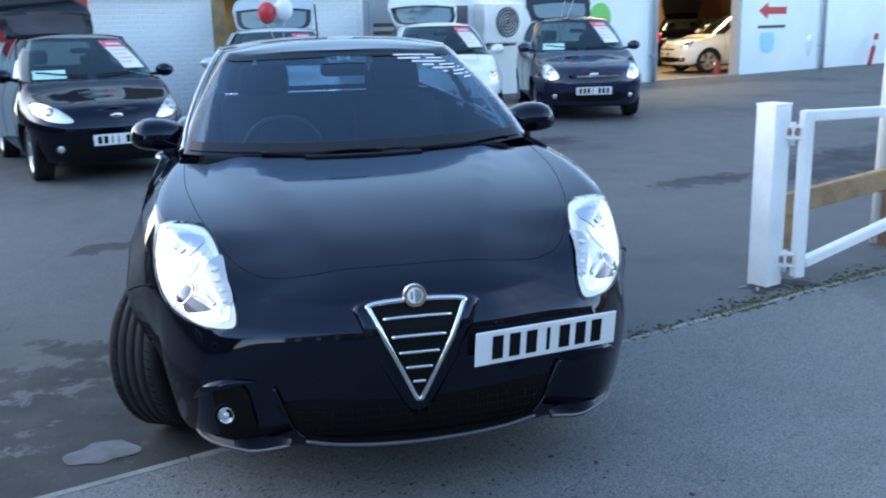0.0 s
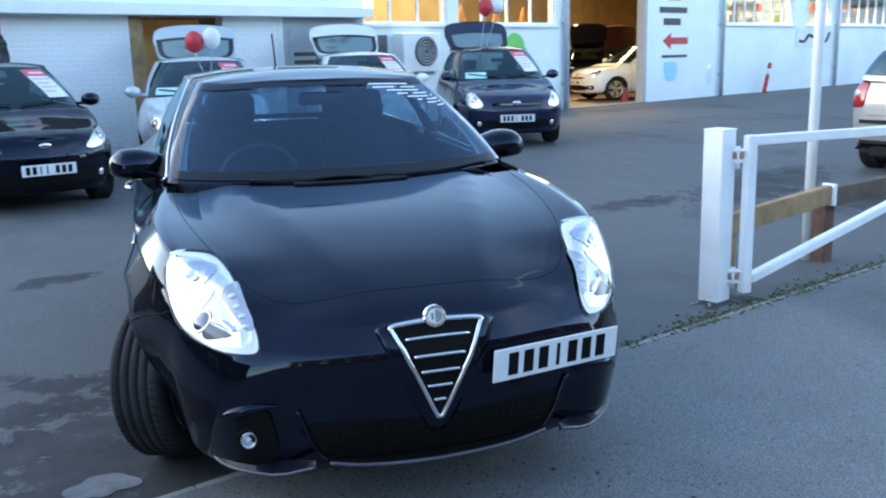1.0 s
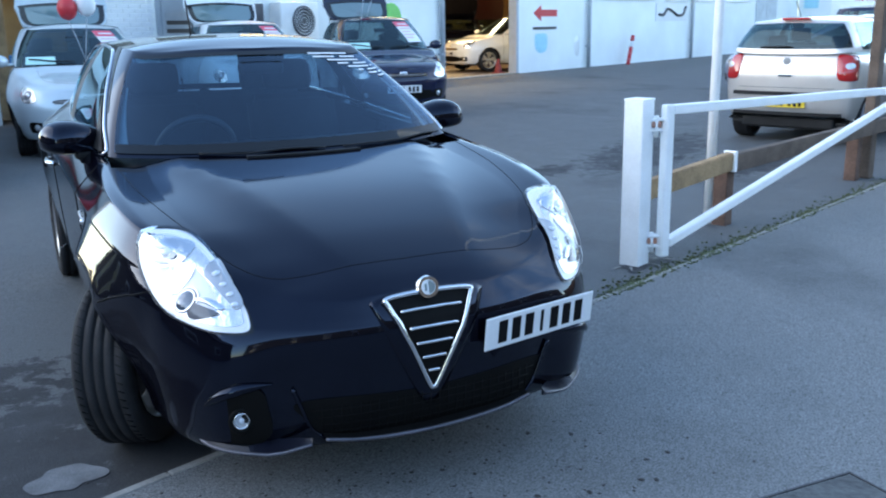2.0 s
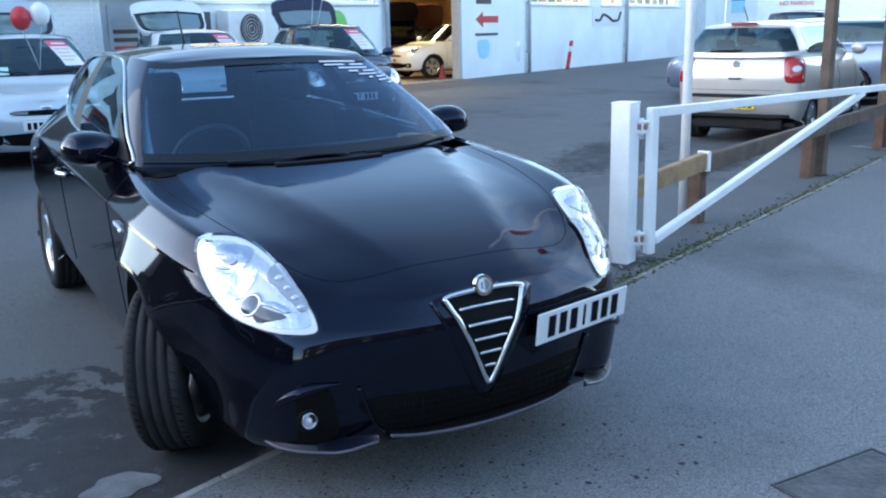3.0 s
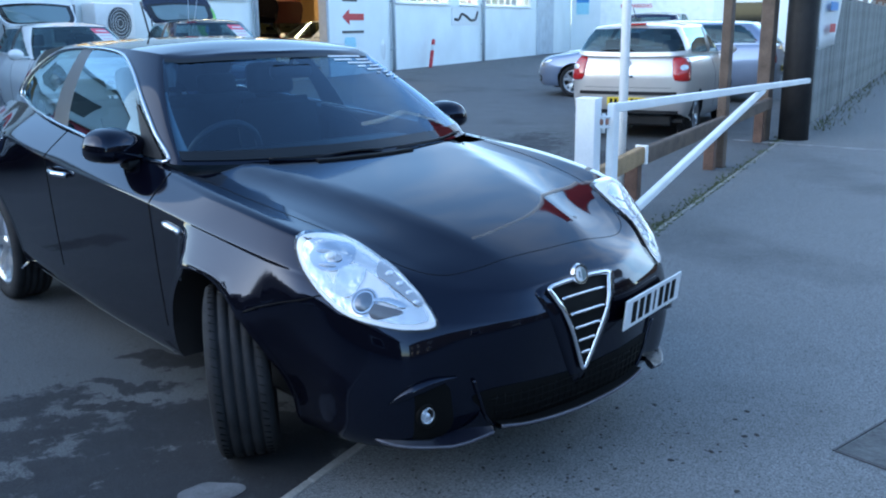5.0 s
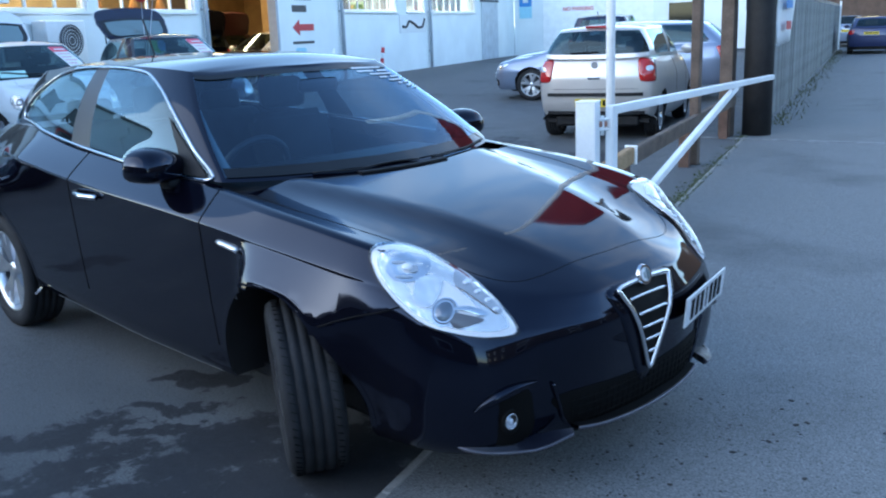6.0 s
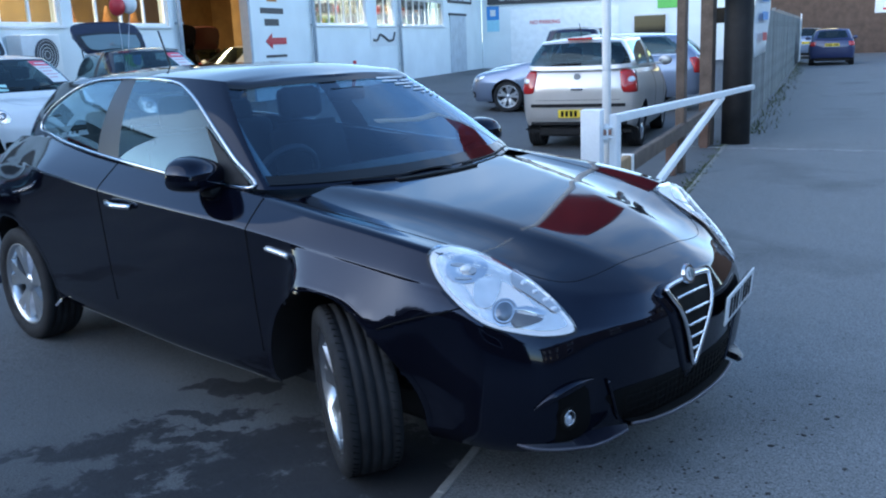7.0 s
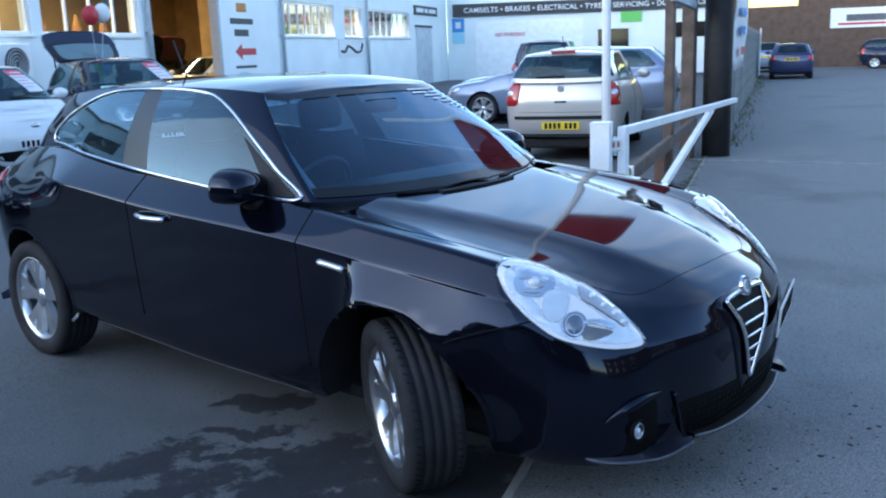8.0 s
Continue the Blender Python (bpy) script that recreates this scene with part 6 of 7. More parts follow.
# ---- building details ----
def window(name, s0, s1, z0, z1, bars, transom, label):
    """A wide window: frame, sill, upright bars and panes, set back in its opening."""
    w = empty(name, M_B, label, "window", kind="structure")
    t = 0.055
    for a, b, c, d in ((s0, s1, z0, z0 + t), (s0, s1, z1 - t, z1), (s0, s0 + t, z0 + t, z1 - t), (s1 - t, s1, z0 + t, z1 - t)):
        slab("window_frame", a, b, c, d, 0.04, 0.12, WHITE_TRIM, 0.004, parent=w)
    slab("window_sill", s0 - 0.06, s1 + 0.06, z0 - 0.06, z0 - 0.002, -0.07, 0.12, WHITE_TRIM, 0.008, parent=w)
    edges = [s0 + t] + [s0 + (s1 - s0) * k for k in bars] + [s1 - t]
    for s in edges[1:-1]:
        slab("window_bar", s - 0.025, s + 0.025, z0 + t, z1 - t, 0.05, 0.11, WHITE_TRIM, 0.004, parent=w)
    for a, b in zip(edges, edges[1:]):
        p = slab("pane", a + 0.02, b - 0.02, z0 + t, z1 - t, 0.075, 0.081, WINDOW_GLASS, parent=w)
        p.visible_shadow = False
    if transom:
        slab("transom", s0 + t, s1 - t, z0 + (z1 - z0) * transom - 0.018, z0 + (z1 - z0) * transom + 0.018, 0.052, 0.108, WHITE_TRIM, 0.003, parent=w)
    return w


WIN = "white framed shop window with narrow upright bars"
window("window_1", -9.4, -7.2, 1.96, 3.08, (0.33, 0.66), 0, WIN)
window("window_2", -6.88, -3.76, 1.96, 3.08, (0.25, 0.5, 0.75), 0, WIN)
window("window_3", 3.76, 7.78, 2.02, 3.03, (0.14, 0.29, 0.43, 0.57, 0.71, 0.86), 0, WIN)
window("window_4", 8.77, 10.43, 2.02, 3.03, (0.5,), 0, WIN)
window("window_5", 11.27, 16.38, 2.02, 3.03, (0.14, 0.29, 0.43, 0.57, 0.71, 0.86), 0, WIN)
# rooms behind the glass
slab("wall_room", -9.4, -3.6, 0.0, TOP, 3.2, 3.3, TAN_WALL, label="tan inner wall of the showroom", category="wall")
ROOM_GREY = material("room_grey", (0.42, 0.42, 0.38), 0.8, vary=0.3, scale=1.5)
slab("wall_store", 3.7, 22, 0.0, TOP, 2.6, 2.7, ROOM_GREY, label="grey inner wall of the store", category="wall")
SHELF = material("shelf_steel", (0.25, 0.25, 0.26), 0.5, 0.4, vary=0.2)
BOX_COLOURS = [material("carton_%s" % n, c, 0.7, vary=0.15) for n, c in (("brown", (0.32, 0.22, 0.12)), ("green", (0.20, 0.34, 0.08)), ("cream", (0.5, 0.47, 0.38)), ("dark", (0.06, 0.06, 0.07)), ("red", (0.35, 0.06, 0.05)), ("orange", (0.55, 0.22, 0.05)))]


def shelf_unit(s0, s1, y, heights, seed):
    rnd = random.Random(seed)
    u = empty("shelf_unit", M_B, "steel shelf filled with boxes behind the window", "shelf")
    for z in heights:
        slab("shelf_board", s0, s1, z - 0.02, z, y, y + 0.4, SHELF, parent=u)
    for s in (s0, s1 - 0.04):
        slab("upright", s, s + 0.04, 0, heights[-1] + 0.4, y, y + 0.04, SHELF, parent=u)
    for z in heights[-2:]:
        s = s0 + 0.05
        while s < s1 - 0.3:
            w, h = rnd.uniform(0.12, 0.4), rnd.uniform(0.12, 0.34)
            c = slab("carton", s, s + w, z, z + h, y + 0.04, y + 0.34, rnd.choice(BOX_COLOURS), 0.004, "small stacked cardboard carton on the shelf", "thing", category="box")
            s += w + rnd.uniform(0.01, 0.12)


for k, (a, b) in enumerate(((4.0, 5.8), (6.0, 7.7), (8.9, 10.3), (11.5, 13.6), (13.8, 16.2))):
    shelf_unit(a, b, 0.9, (0.6, 1.35, 2.05, 2.5), k)
for k, s in enumerate((-6.3, -5.2, -4.3)):
    bm = bmesh.new()
    bmesh.ops.create_cone(bm, cap_ends=True, segments=18, radius1=0.13, radius2=0.02, depth=0.42, matrix=M_B @ pose(s, 0.5, 2.18))
    tagged(part("window_ornament", bm, BOX_COLOURS[5], smooth=True), "orange cone standing behind the shop window", "ornament", group="ornaments behind the window")
slab("display_shelf", -9.3, -3.8, 1.90, 1.96, 0.26, 0.75, WHITE_TRIM, label="white display shelf inside the shop window", kind="thing", category="shelf")

# drain pipes
for s in (3.5, 10.82, -3.45):
    bm = bmesh.new()
    bmesh.ops.create_cone(bm, cap_ends=True, segments=14, radius1=0.055, radius2=0.055, depth=4.2, matrix=pose(s, -0.09, 2.1))
    dp = part("drain_pipe", bm, PIPE_GREY, None, smooth=True)
    dp.matrix_world = M_B
    tagged(dp, "grey drain pipe down the white wall", "pipe", "drain pipes")
    for z in (0.6, 2.0, 3.4):
        slab("pipe_bracket", s - 0.075, s + 0.075, z, z + 0.04, -0.14, -0.005, PIPE_GREY, 0.004, parent=dp)

# workshop doorway and room
FADED_RED = material("faded_red", (0.22, 0.03, 0.03), 0.7, vary=0.2)
door = empty("door_1", M_B, "open workshop doorway with grey steel posts", "door", kind="structure")
for s in (-3.37, -0.23):
    slab("door_post", s, s + 0.11, 0, 3.35, -0.03, 0.22, PIPE_GREY, 0.008, parent=door)
slab("threshold", -3.37, -0.12, 0.0, 0.025, -0.06, 0.28, CONCRETE, 0.005, parent=door)
FLOOR_BROWN = material("workshop_floor", (0.09, 0.062, 0.045), 0.55, vary=0.3, scale=2, bump=0.1)
slab("floor_workshop", -6.0, 12.0, -0.02, 0.012, 0.28, 8.7, FLOOR_BROWN, label="brown painted workshop floor", category="floor")
slab("wall_workshop", -6.1, -6.0, 0, TOP, 3.35, 8.7, TAN_WALL, label="tan workshop wall", category="wall")
slab("wall_workshop", 3.4, 3.5, 0, TOP, 0.26, 2.6, TAN_WALL, label="tan workshop wall", category="wall")
slab("wall_workshop", 12.0, 12.1, 0, TOP, 2.7, 8.6, TAN_WALL, label="tan workshop wall", category="wall")
slab("wall_workshop", -6.0, 12.1, 0.0, TOP, 8.6, 8.75, TAN_WALL, label="tan workshop wall", category="wall")
# warm fill added to light the workshop; its source is unseen
lamp = new("workshop_lamp", bpy.data.lights.new("workshop_lamp", "AREA"))
lamp.data.energy, lamp.data.color, lamp.data.shape, lamp.data.size, lamp.data.size_y = 62, (1.0, 0.72, 0.38), "RECTANGLE", 5.0, 0.4
lamp.matrix_world = M_B @ pose(2.4, 5.2, 4.15)
# fill added to brighten the showroom behind its windows
lamp2 = new("showroom_lamp", bpy.data.lights.new("showroom_lamp", "AREA"))
lamp2.data.energy, lamp2.data.color, lamp2.data.shape, lamp2.data.size, lamp2.data.size_y = 65, (1.0, 0.84, 0.64), "RECTANGLE", 4.0, 0.3
lamp2.matrix_world = M_B @ pose(-6.5, 1.6, 4.0)
lamp3 = new("store_lamp", bpy.data.lights.new("store_lamp", "AREA"))
lamp3.data.energy, lamp3.data.color, lamp3.data.shape, lamp3.data.size, lamp3.data.size_y = 120, (1.0, 0.95, 0.85), "RECTANGLE", 9.0, 0.25
lamp3.matrix_world = M_B @ pose(9.5, 0.55, 4.0)
# strips over the workshop and showroom fills are unseen additions
for nm, s, y, w in (("strip_light", 9.5, 0.55, 9.0), ("strip_light", 2.4, 5.2, 5.0), ("strip_light", -6.5, 1.6, 4.0)):
    slab(nm, s - w / 2, s + w / 2, 4.2, 4.26, y - 0.15, y + 0.15, glow("tube_warm", (1.0, 0.8, 0.5), 2.0), label="long warm glowing strip set above an indoor area lamp", kind="thing", category="lamp")
MAROON_PAINT = paint("maroon_paint", (0.045, 0.012, 0.010))
for k, (s, y, rot) in enumerate(((5.3, 6.1, 127), (8.1, 6.7, 122))):
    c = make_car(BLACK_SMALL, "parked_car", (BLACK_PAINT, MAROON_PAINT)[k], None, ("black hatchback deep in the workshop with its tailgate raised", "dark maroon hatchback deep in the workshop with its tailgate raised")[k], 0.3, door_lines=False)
    raised_gate(BLACK_SMALL, c[0], (BLACK_PAINT, MAROON_PAINT)[k], 1.2, 0.92, 50)
    rear_face(BLACK_SMALL, c[0], c[1], 0.86, "#### ###", 0.6, plain=True)
    c[0].matrix_world = M_B @ pose(s, y, 0.012, 0, 0, rot)
bm = bmesh.new()
bmesh.ops.create_uvsphere(bm, u_segments=18, v_segments=12, radius=0.16, matrix=M_B @ pose(-1.35, 2.4, 2.95) @ Matrix.Diagonal((0.8, 0.8, 1.2, 1)))
tagged(part("balloon", bm, BLUE_SIGN, smooth=True), "blue balloon hanging in the workshop", "balloon", "balloons")
bm = bmesh.new()
bmesh.ops.create_cone(bm, cap_ends=True, segments=18, radius1=0.11, radius2=0.025, depth=0.36, matrix=pose(-0.42, 0.42, 0.215))
box_bm(-0.42, 0.42, 0.03, 0.26, 0.26, 0.035, 0.01, bm=bm)
cone = tagged(part("traffic_cone", bm, FADED_RED), "small red cone inside the workshop door", "cone")
cone.matrix_world = M_B

# sign boards on the white pier
sg = empty("wall_sign", M_B, "painted sign on the white wall: dark rows above a red arrow", "sign")


def flat(name, pts, y, depth, mat, parent, label=""):
    """A flat cut-out on a wall: outline in (s, z), standing proud of it by depth."""
    bm = bmesh.new()
    a = [bm.verts.new((s, y, z)) for s, z in pts]
    b = [bm.verts.new((s, y - depth, z)) for s, z in pts]
    n = len(pts)
    bm.faces.new(b)
    bm.faces.new(a[::-1])
    for i in range(n):
        bm.faces.new((a[i], a[(i + 1) % n], b[(i + 1) % n], b[i]))
    bmesh.ops.recalc_face_normals(bm, faces=bm.faces)
    return part(name, bm, mat, parent, label)


def bar(s0, s1, z0, z1, mat, parent, name="painted_bar", y=-0.004):
    return flat(name, [(s0, z0), (s1, z0), (s1, z1), (s0, z1)], y, 0.006, mat, parent)


bar(0.45, 1.75, 2.30, 2.45, DARK_SIGN, sg)
bar(0.65, 1.45, 1.98, 2.16, DARK_SIGN, sg)
flat("arrow", [(0.62, 1.57), (1.0, 1.36), (1.0, 1.48), (1.82, 1.48), (1.82, 1.66), (1.0, 1.66), (1.0, 1.78)], -0.004, 0.008, RED_SIGN, sg, "red arrow")
bar(0.60, 1.80, 1.13, 1.20, DARK_SIGN, sg)
flat("faded_mark", rounded([(0.72, 0.98), (1.0, 1.02), (1.3, 0.98), (1.3, 0.6), (1.0, 0.5), (0.75, 0.62)], 24), -0.004, 0.004, CYAN_SIGN, sg, "faded pale blue mark")
flat("upper_mark", [(0.85, 2.62), (1.4, 2.62), (1.4, 2.85), (0.85, 2.85)], -0.004, 0.006, BOX_COLOURS[5], sg)
sq = empty("moustache_sign", M_B, "white board with a dark curling moustache shape", "sign")
slab("board", 8.05, 10.55, 1.30, 1.92, -0.02, -0.003, PAPER_WHITE, parent=sq)
curl = curve([(8.25, -0.03, 1.52), (8.55, -0.03, 1.50), (8.9, -0.03, 1.70), (9.3, -0.03, 1.62), (9.75, -0.03, 1.48), (10.1, -0.03, 1.50), (10.35, -0.03, 1.78)], 40)
tube("curl", [tuple(p) for p in curl], 0.045, DARK_SIGN, sq, sides=8)
gs = empty("green_logo", M_B, "round green and blue mark on the white wall", "sign")
flat("green_disc", [(-5.15 + 0.34 * math.cos(t), 1.45 + 0.34 * math.sin(t)) for t in np.linspace(0, 2 * math.pi, 28)[:-1]], -0.004, 0.006, GREEN_SIGN, gs)
flat("blue_disc", [(-5.05 + 0.16 * math.cos(t), 1.3 + 0.16 * math.sin(t)) for t in np.linspace(0, 2 * math.pi, 24)[:-1]], -0.011, 0.006, BLUE_SIGN, gs)
# air conditioner
ac = empty("air_conditioner", M_B, "white air conditioner outdoor unit on the wall", "air conditioner")
slab("case", -8.70, -7.72, 1.02, 1.78, -0.36, -0.04, WHITE_METAL, 0.02, parent=ac)
lathe("fan_guard", [(0.29, 0.0), (0.29, 0.02), (0.26, 0.03), (0.24, 0.012), (0.0, 0.012)], TRIM_GREY, ac, steps=36, m=pose(-8.12, -0.362, 1.42, 0, 0, -90))
for r in (0.07, 0.13, 0.19, 0.25):
    lathe("guard_ring", [(r - 0.006, 0.02), (r, 0.03), (r + 0.006, 0.02)], WHITE_METAL, ac, steps=30, m=pose(-8.12, -0.362, 1.42, 0, 0, -90))
for s in (-8.5, -7.9):
    slab("bracket", s - 0.02, s + 0.02, 0.96, 1.02, -0.36, 0, PIPE_GREY, parent=ac)
slab("vent_grille", -9.35, -8.85, 1.1, 1.75, -0.05, -0.003, TRIM_GREY, 0.01, "dark grey vent panel beside the air conditioner", "thing", category="vent")
# double door and signs
dd = empty("door_2", M_B, "pale grey plank double door", "door", kind="structure")
DOOR_PLANK = material("door_plank", (0.55, 0.60, 0.64), 0.7, vary=0.15, scale=3)
for k in range(12):
    s = 17.2 + 0.2 * k
    slab("plank", s + (0.02 if k in (0, 6) else 0.004), s + 0.196, 0.02, 2.48, -0.045, -0.003, DOOR_PLANK, 0.006, parent=dd)
slab("door_head", 17.1, 19.7, 2.48, 2.58, -0.06, -0.003, DARK_SIGN, 0.005, parent=dd)
ds = empty("door_sign", M_B, "dark sign with pale rows above the double door", "sign")
slab("board", 17.0, 20.6, 3.02, 3.42, -0.06, -0.003, DARK_SIGN, 0.006, parent=ds)
for a, b in ((17.25, 18.3), (18.5, 19.0), (19.2, 20.3)):
    bar(a, b, 3.13, 3.31, PAPER_WHITE, ds, y=-0.062)
# red shop front at the far left, opening with timber post
rs = empty("red_fascia", M_B, "red shop sign with pale rows", "sign")
slab("board", -17.9, -16.0, 1.30, 2.04, -0.05, -0.003, RED_SIGN, 0.008, parent=rs)
bar(-17.7, -16.3, 1.70, 1.92, PAPER_PINK, rs, y=-0.054)
bar(-17.5, -16.6, 1.48, 1.62, PAPER_PINK, rs, y=-0.054)
slab("opening_back", -14.2, -12.2, 0, 2.06, 1.2, 1.3, TAN_WALL, label="tan wall inside the open shop front", category="wall")
slab("timber_post", -14.05, -13.83, 0.0, 2.05, 0.02, 0.22, RAIL_WOOD, 0.01, "brown timber post in the shop opening", "thing", category="post")
slab("blue_crate", -13.8, -13.2, 0.0, 0.95, 0.3, 0.7, BLUE_SIGN, 0.02, "blue crate in the shop opening", "thing", category="crate")
np_ = empty("panel_notice", M_B, "grey notice panel with dark and red rows", "sign")
slab("board", -11.1, -10.45, 0.75, 1.85, -0.02, -0.003, GREY_PANEL, 0.004, parent=np_)
for k, mat in enumerate((PIPE_GREY, DARK_SIGN, DARK_SIGN, RED_SIGN)):
    bar(-11.02, -10.52, 1.52 - 0.14 * k, 1.59 - 0.14 * k, mat, np_, y=-0.022)
upper = empty("upper_windows", M_B, "row of small shop windows above the ledge", "window", kind="structure")
for k in range(4):
    s = -17.5 + 2.0 * k
    slab("window_frame", s, s + 1.6, 2.42, 3.5, -0.03, -0.003, WHITE_TRIM, 0.006, parent=upper)
    slab("pane", s + 0.08, s + 1.52, 2.50, 3.42, -0.036, -0.031, GLOSS_BLACK, parent=upper)

# ---- workshop wing ----
def on_wing(name, s0, s1, z0, z1, y0, y1, mat, bevel=0.0, label="", kind="structure", parent=None, category=""):
    ob = slab(name, s0, s1, z0, z1, y0, y1, mat, bevel, label, kind, M_W, parent, category)
    return ob


fas = empty("fascia_sign", M_W, "long black fascia sign with white lettering", "sign")
on_wing("board", 0.3, 13.2, 3.02, 3.62, -0.12, -0.003, DARK_SIGN, 0.01, parent=fas)
txt = bpy.data.curves.new("fascia_text", "FONT")
txt.body, txt.size, txt.extrude = "CAMBELTS \u2022 BRAKES \u2022 ELECTRICAL \u2022 TYRES \u2022 SERVICING \u2022 DIAGNOSTICS", 0.335, 0.006
txt.offset, txt.space_character = 0.004, 1.06
words = new("lettering", txt)
words.parent = fas
words.matrix_local = pose(0.85, -0.125, 3.20, 90, 0, 0)
words.data.materials.append(PAPER_WHITE)
on_wing("garage_door", 1.4, 6.6, 0.0, 2.75, -0.04, -0.003, WHITE_METAL, 0.01, "white roller garage door", category="door")
bs = empty("blue_notice", M_W, "blue notice with a white mark", "sign")
on_wing("board", 0.25, 0.85, 1.75, 2.95, -0.03, -0.003, CYAN_SIGN, 0.005, parent=bs)
on_wing("blue_head", 0.25, 0.85, 2.30, 2.95, -0.036, -0.031, BLUE_SIGN, 0.003, parent=bs)
on_wing("mark", 0.42, 0.68, 2.48, 2.78, -0.042, -0.037, PAPER_WHITE, 0.003, parent=bs)
pk = empty("painted_notice", M_W, "small red painted words on the garage door", "sign")
note = bpy.data.curves.new("red_words", "FONT")
note.body, note.size, note.extrude, note.offset = "NO PARKING", 0.24, 0.003, 0.006
red_words = new("lettering", note)
red_words.parent = pk
red_words.matrix_local = pose(2.35, -0.045, 2.03, 90, 0, 0)
red_words.data.materials.append(RED_SIGN)
ow = empty("window_6", M_W, "small office window beside the garage door", "window", kind="structure")
on_wing("window_frame", 7.2, 8.9, 1.2, 2.3, -0.05, -0.003, WHITE_TRIM, 0.006, parent=ow)
on_wing("pane", 7.32, 8.78, 1.3, 2.2, -0.056, -0.051, GLOSS_BLACK, parent=ow)
on_wing("green_sign", 8.4, 9.4, 2.5, 2.98, -0.05, -0.003, GREEN_SIGN, 0.005, "bright green sign above the office window", "thing", category="sign")
on_wing("vent_window", 10.8, 12.6, 1.7, 2.4, -0.05, -0.003, GLOSS_BLACK, 0.01, "dark window of the workshop wing", category="window")
# end wall of the street
fs = empty("street_sign_board", far_m, "white sign board with red and grey shapes on the brick wall", "sign")
slab("board", 3.1, 10.5, 2.1, 3.15, -0.06, -0.003, PAPER_WHITE, 0.01, parent=fs)
slab("grey_row", 3.9, 8.4, 2.45, 2.80, -0.068, -0.061, TRIM_GREY, parent=fs)
slab("red_swash", 3.5, 9.5, 2.25, 2.36, -0.068, -0.061, RED_SIGN, parent=fs)
slab("yellow_window", -1.2, 1.4, 3.4, 4.2, -0.04, -0.003, glow("lit_window", (0.75, 0.62, 0.25), 0.35), 0.01, "yellow lit window high in the brick wall", category="window", m=far_m)

# ---- gate, rails, poles ----
post = empty("gate_post", pose(2.402, 1.06, 0, 0, 0, 21), "white painted square steel gate post", "post")
part("shaft", box_bm(0, 0, 0.505, 0.135, 0.135, 1.05, 0.008), WHITE_METAL, post)
part("cap", box_bm(0, 0, 1.034, 0.139, 0.139, 0.012, 0.004), WHITE_METAL, post)
gate = empty("barrier_gate", None, "white painted tubular barrier gate with a diagonal brace", "gate")
G0, G1, G2 = Vector((2.557, 0.978, 0)), Vector((6.05, 1.87, 0)), Vector((7.9, 2.40, 0))


def square_bar(name, a, b, w, mat, parent, label=""):
    a, b = Vector(a), Vector(b)
    d = b - a
    m = Matrix.Translation((a + b) / 2) @ d.to_track_quat("X", "Z").to_matrix().to_4x4()
    bm = bmesh.new()
    bmesh.ops.create_cube(bm, size=1, matrix=Matrix.Diagonal((d.length, w, w, 1)))
    bmesh.ops.bevel(bm, geom=list(bm.edges), offset=min(0.006, w * 0.15), segments=2, affect="EDGES")
    bmesh.ops.transform(bm, matrix=m, verts=bm.verts)
    return part(name, bm, mat, parent, label)


def up(v, z):
    return (v.x, v.y, z)


square_bar("stile", up(G0, 0.05), up(G0, 1.0), 0.062, WHITE_METAL, gate)
square_bar("top_rail", up(G0 + (G1 - G0) * 0.008, 0.968), up(G1, 0.895), 0.058, WHITE_METAL, gate)
square_bar("end_rail", up(G1 + (G1 - G0) * -0.004, 0.896), up(G2, 0.845), 0.055, WHITE_METAL, gate)
square_bar("brace", up(G0 + (G1 - G0) * 0.012, 0.13), up(G1 + (G1 - G0) * -0.03, 0.87), 0.056, WHITE_METAL, gate)
for z in (0.88, 0.15):
    h = part("hinge", box_bm(2.488, 1.022, z, 0.085, 0.05, 0.036, 0.006, -25), RUST, gate, "rusty hinge block")
    for dz in (-0.034, 0.030):
        part("hinge_lug", box_bm(2.480, 1.026, z + dz, 0.135, 0.055, 0.016, 0.004, -25), WHITE_METAL, h, "white painted hinge lug")
    bm = bmesh.new()
    bmesh.ops.create_cone(bm, cap_ends=True, segments=14, radius1=0.014, radius2=0.014, depth=0.13, matrix=pose(2.492, 1.006, z - 0.01))
    part("hinge_pin", bm, WHITE_METAL, h, smooth=True)
tagged(tube("white_pole", [(3.635, 1.735, 0), (3.642, 1.742, 2), (3.65, 1.75, 5.2)], 0.036, WHITE_METAL, sides=14), "tall thin white painted steel pole", "pole")


def timber(name, a, b, w, h, mat, label, category, group="", parent=None):
    a, b = Vector(a), Vector(b)
    d = b - a
    m = Matrix.Translation((a + b) / 2) @ d.to_track_quat("X", "Z").to_matrix().to_4x4()
    bm = bmesh.new()
    bmesh.ops.create_cube(bm, size=1, matrix=Matrix.Diagonal((d.length, w, h, 1)))
    bmesh.ops.bevel(bm, geom=list(bm.edges), offset=0.008, segments=2, affect="EDGES")
    bmesh.ops.transform(bm, matrix=m, verts=bm.verts)
    ob = part(name, bm, mat, parent)
    return ob if parent else tagged(ob, label, category, group)


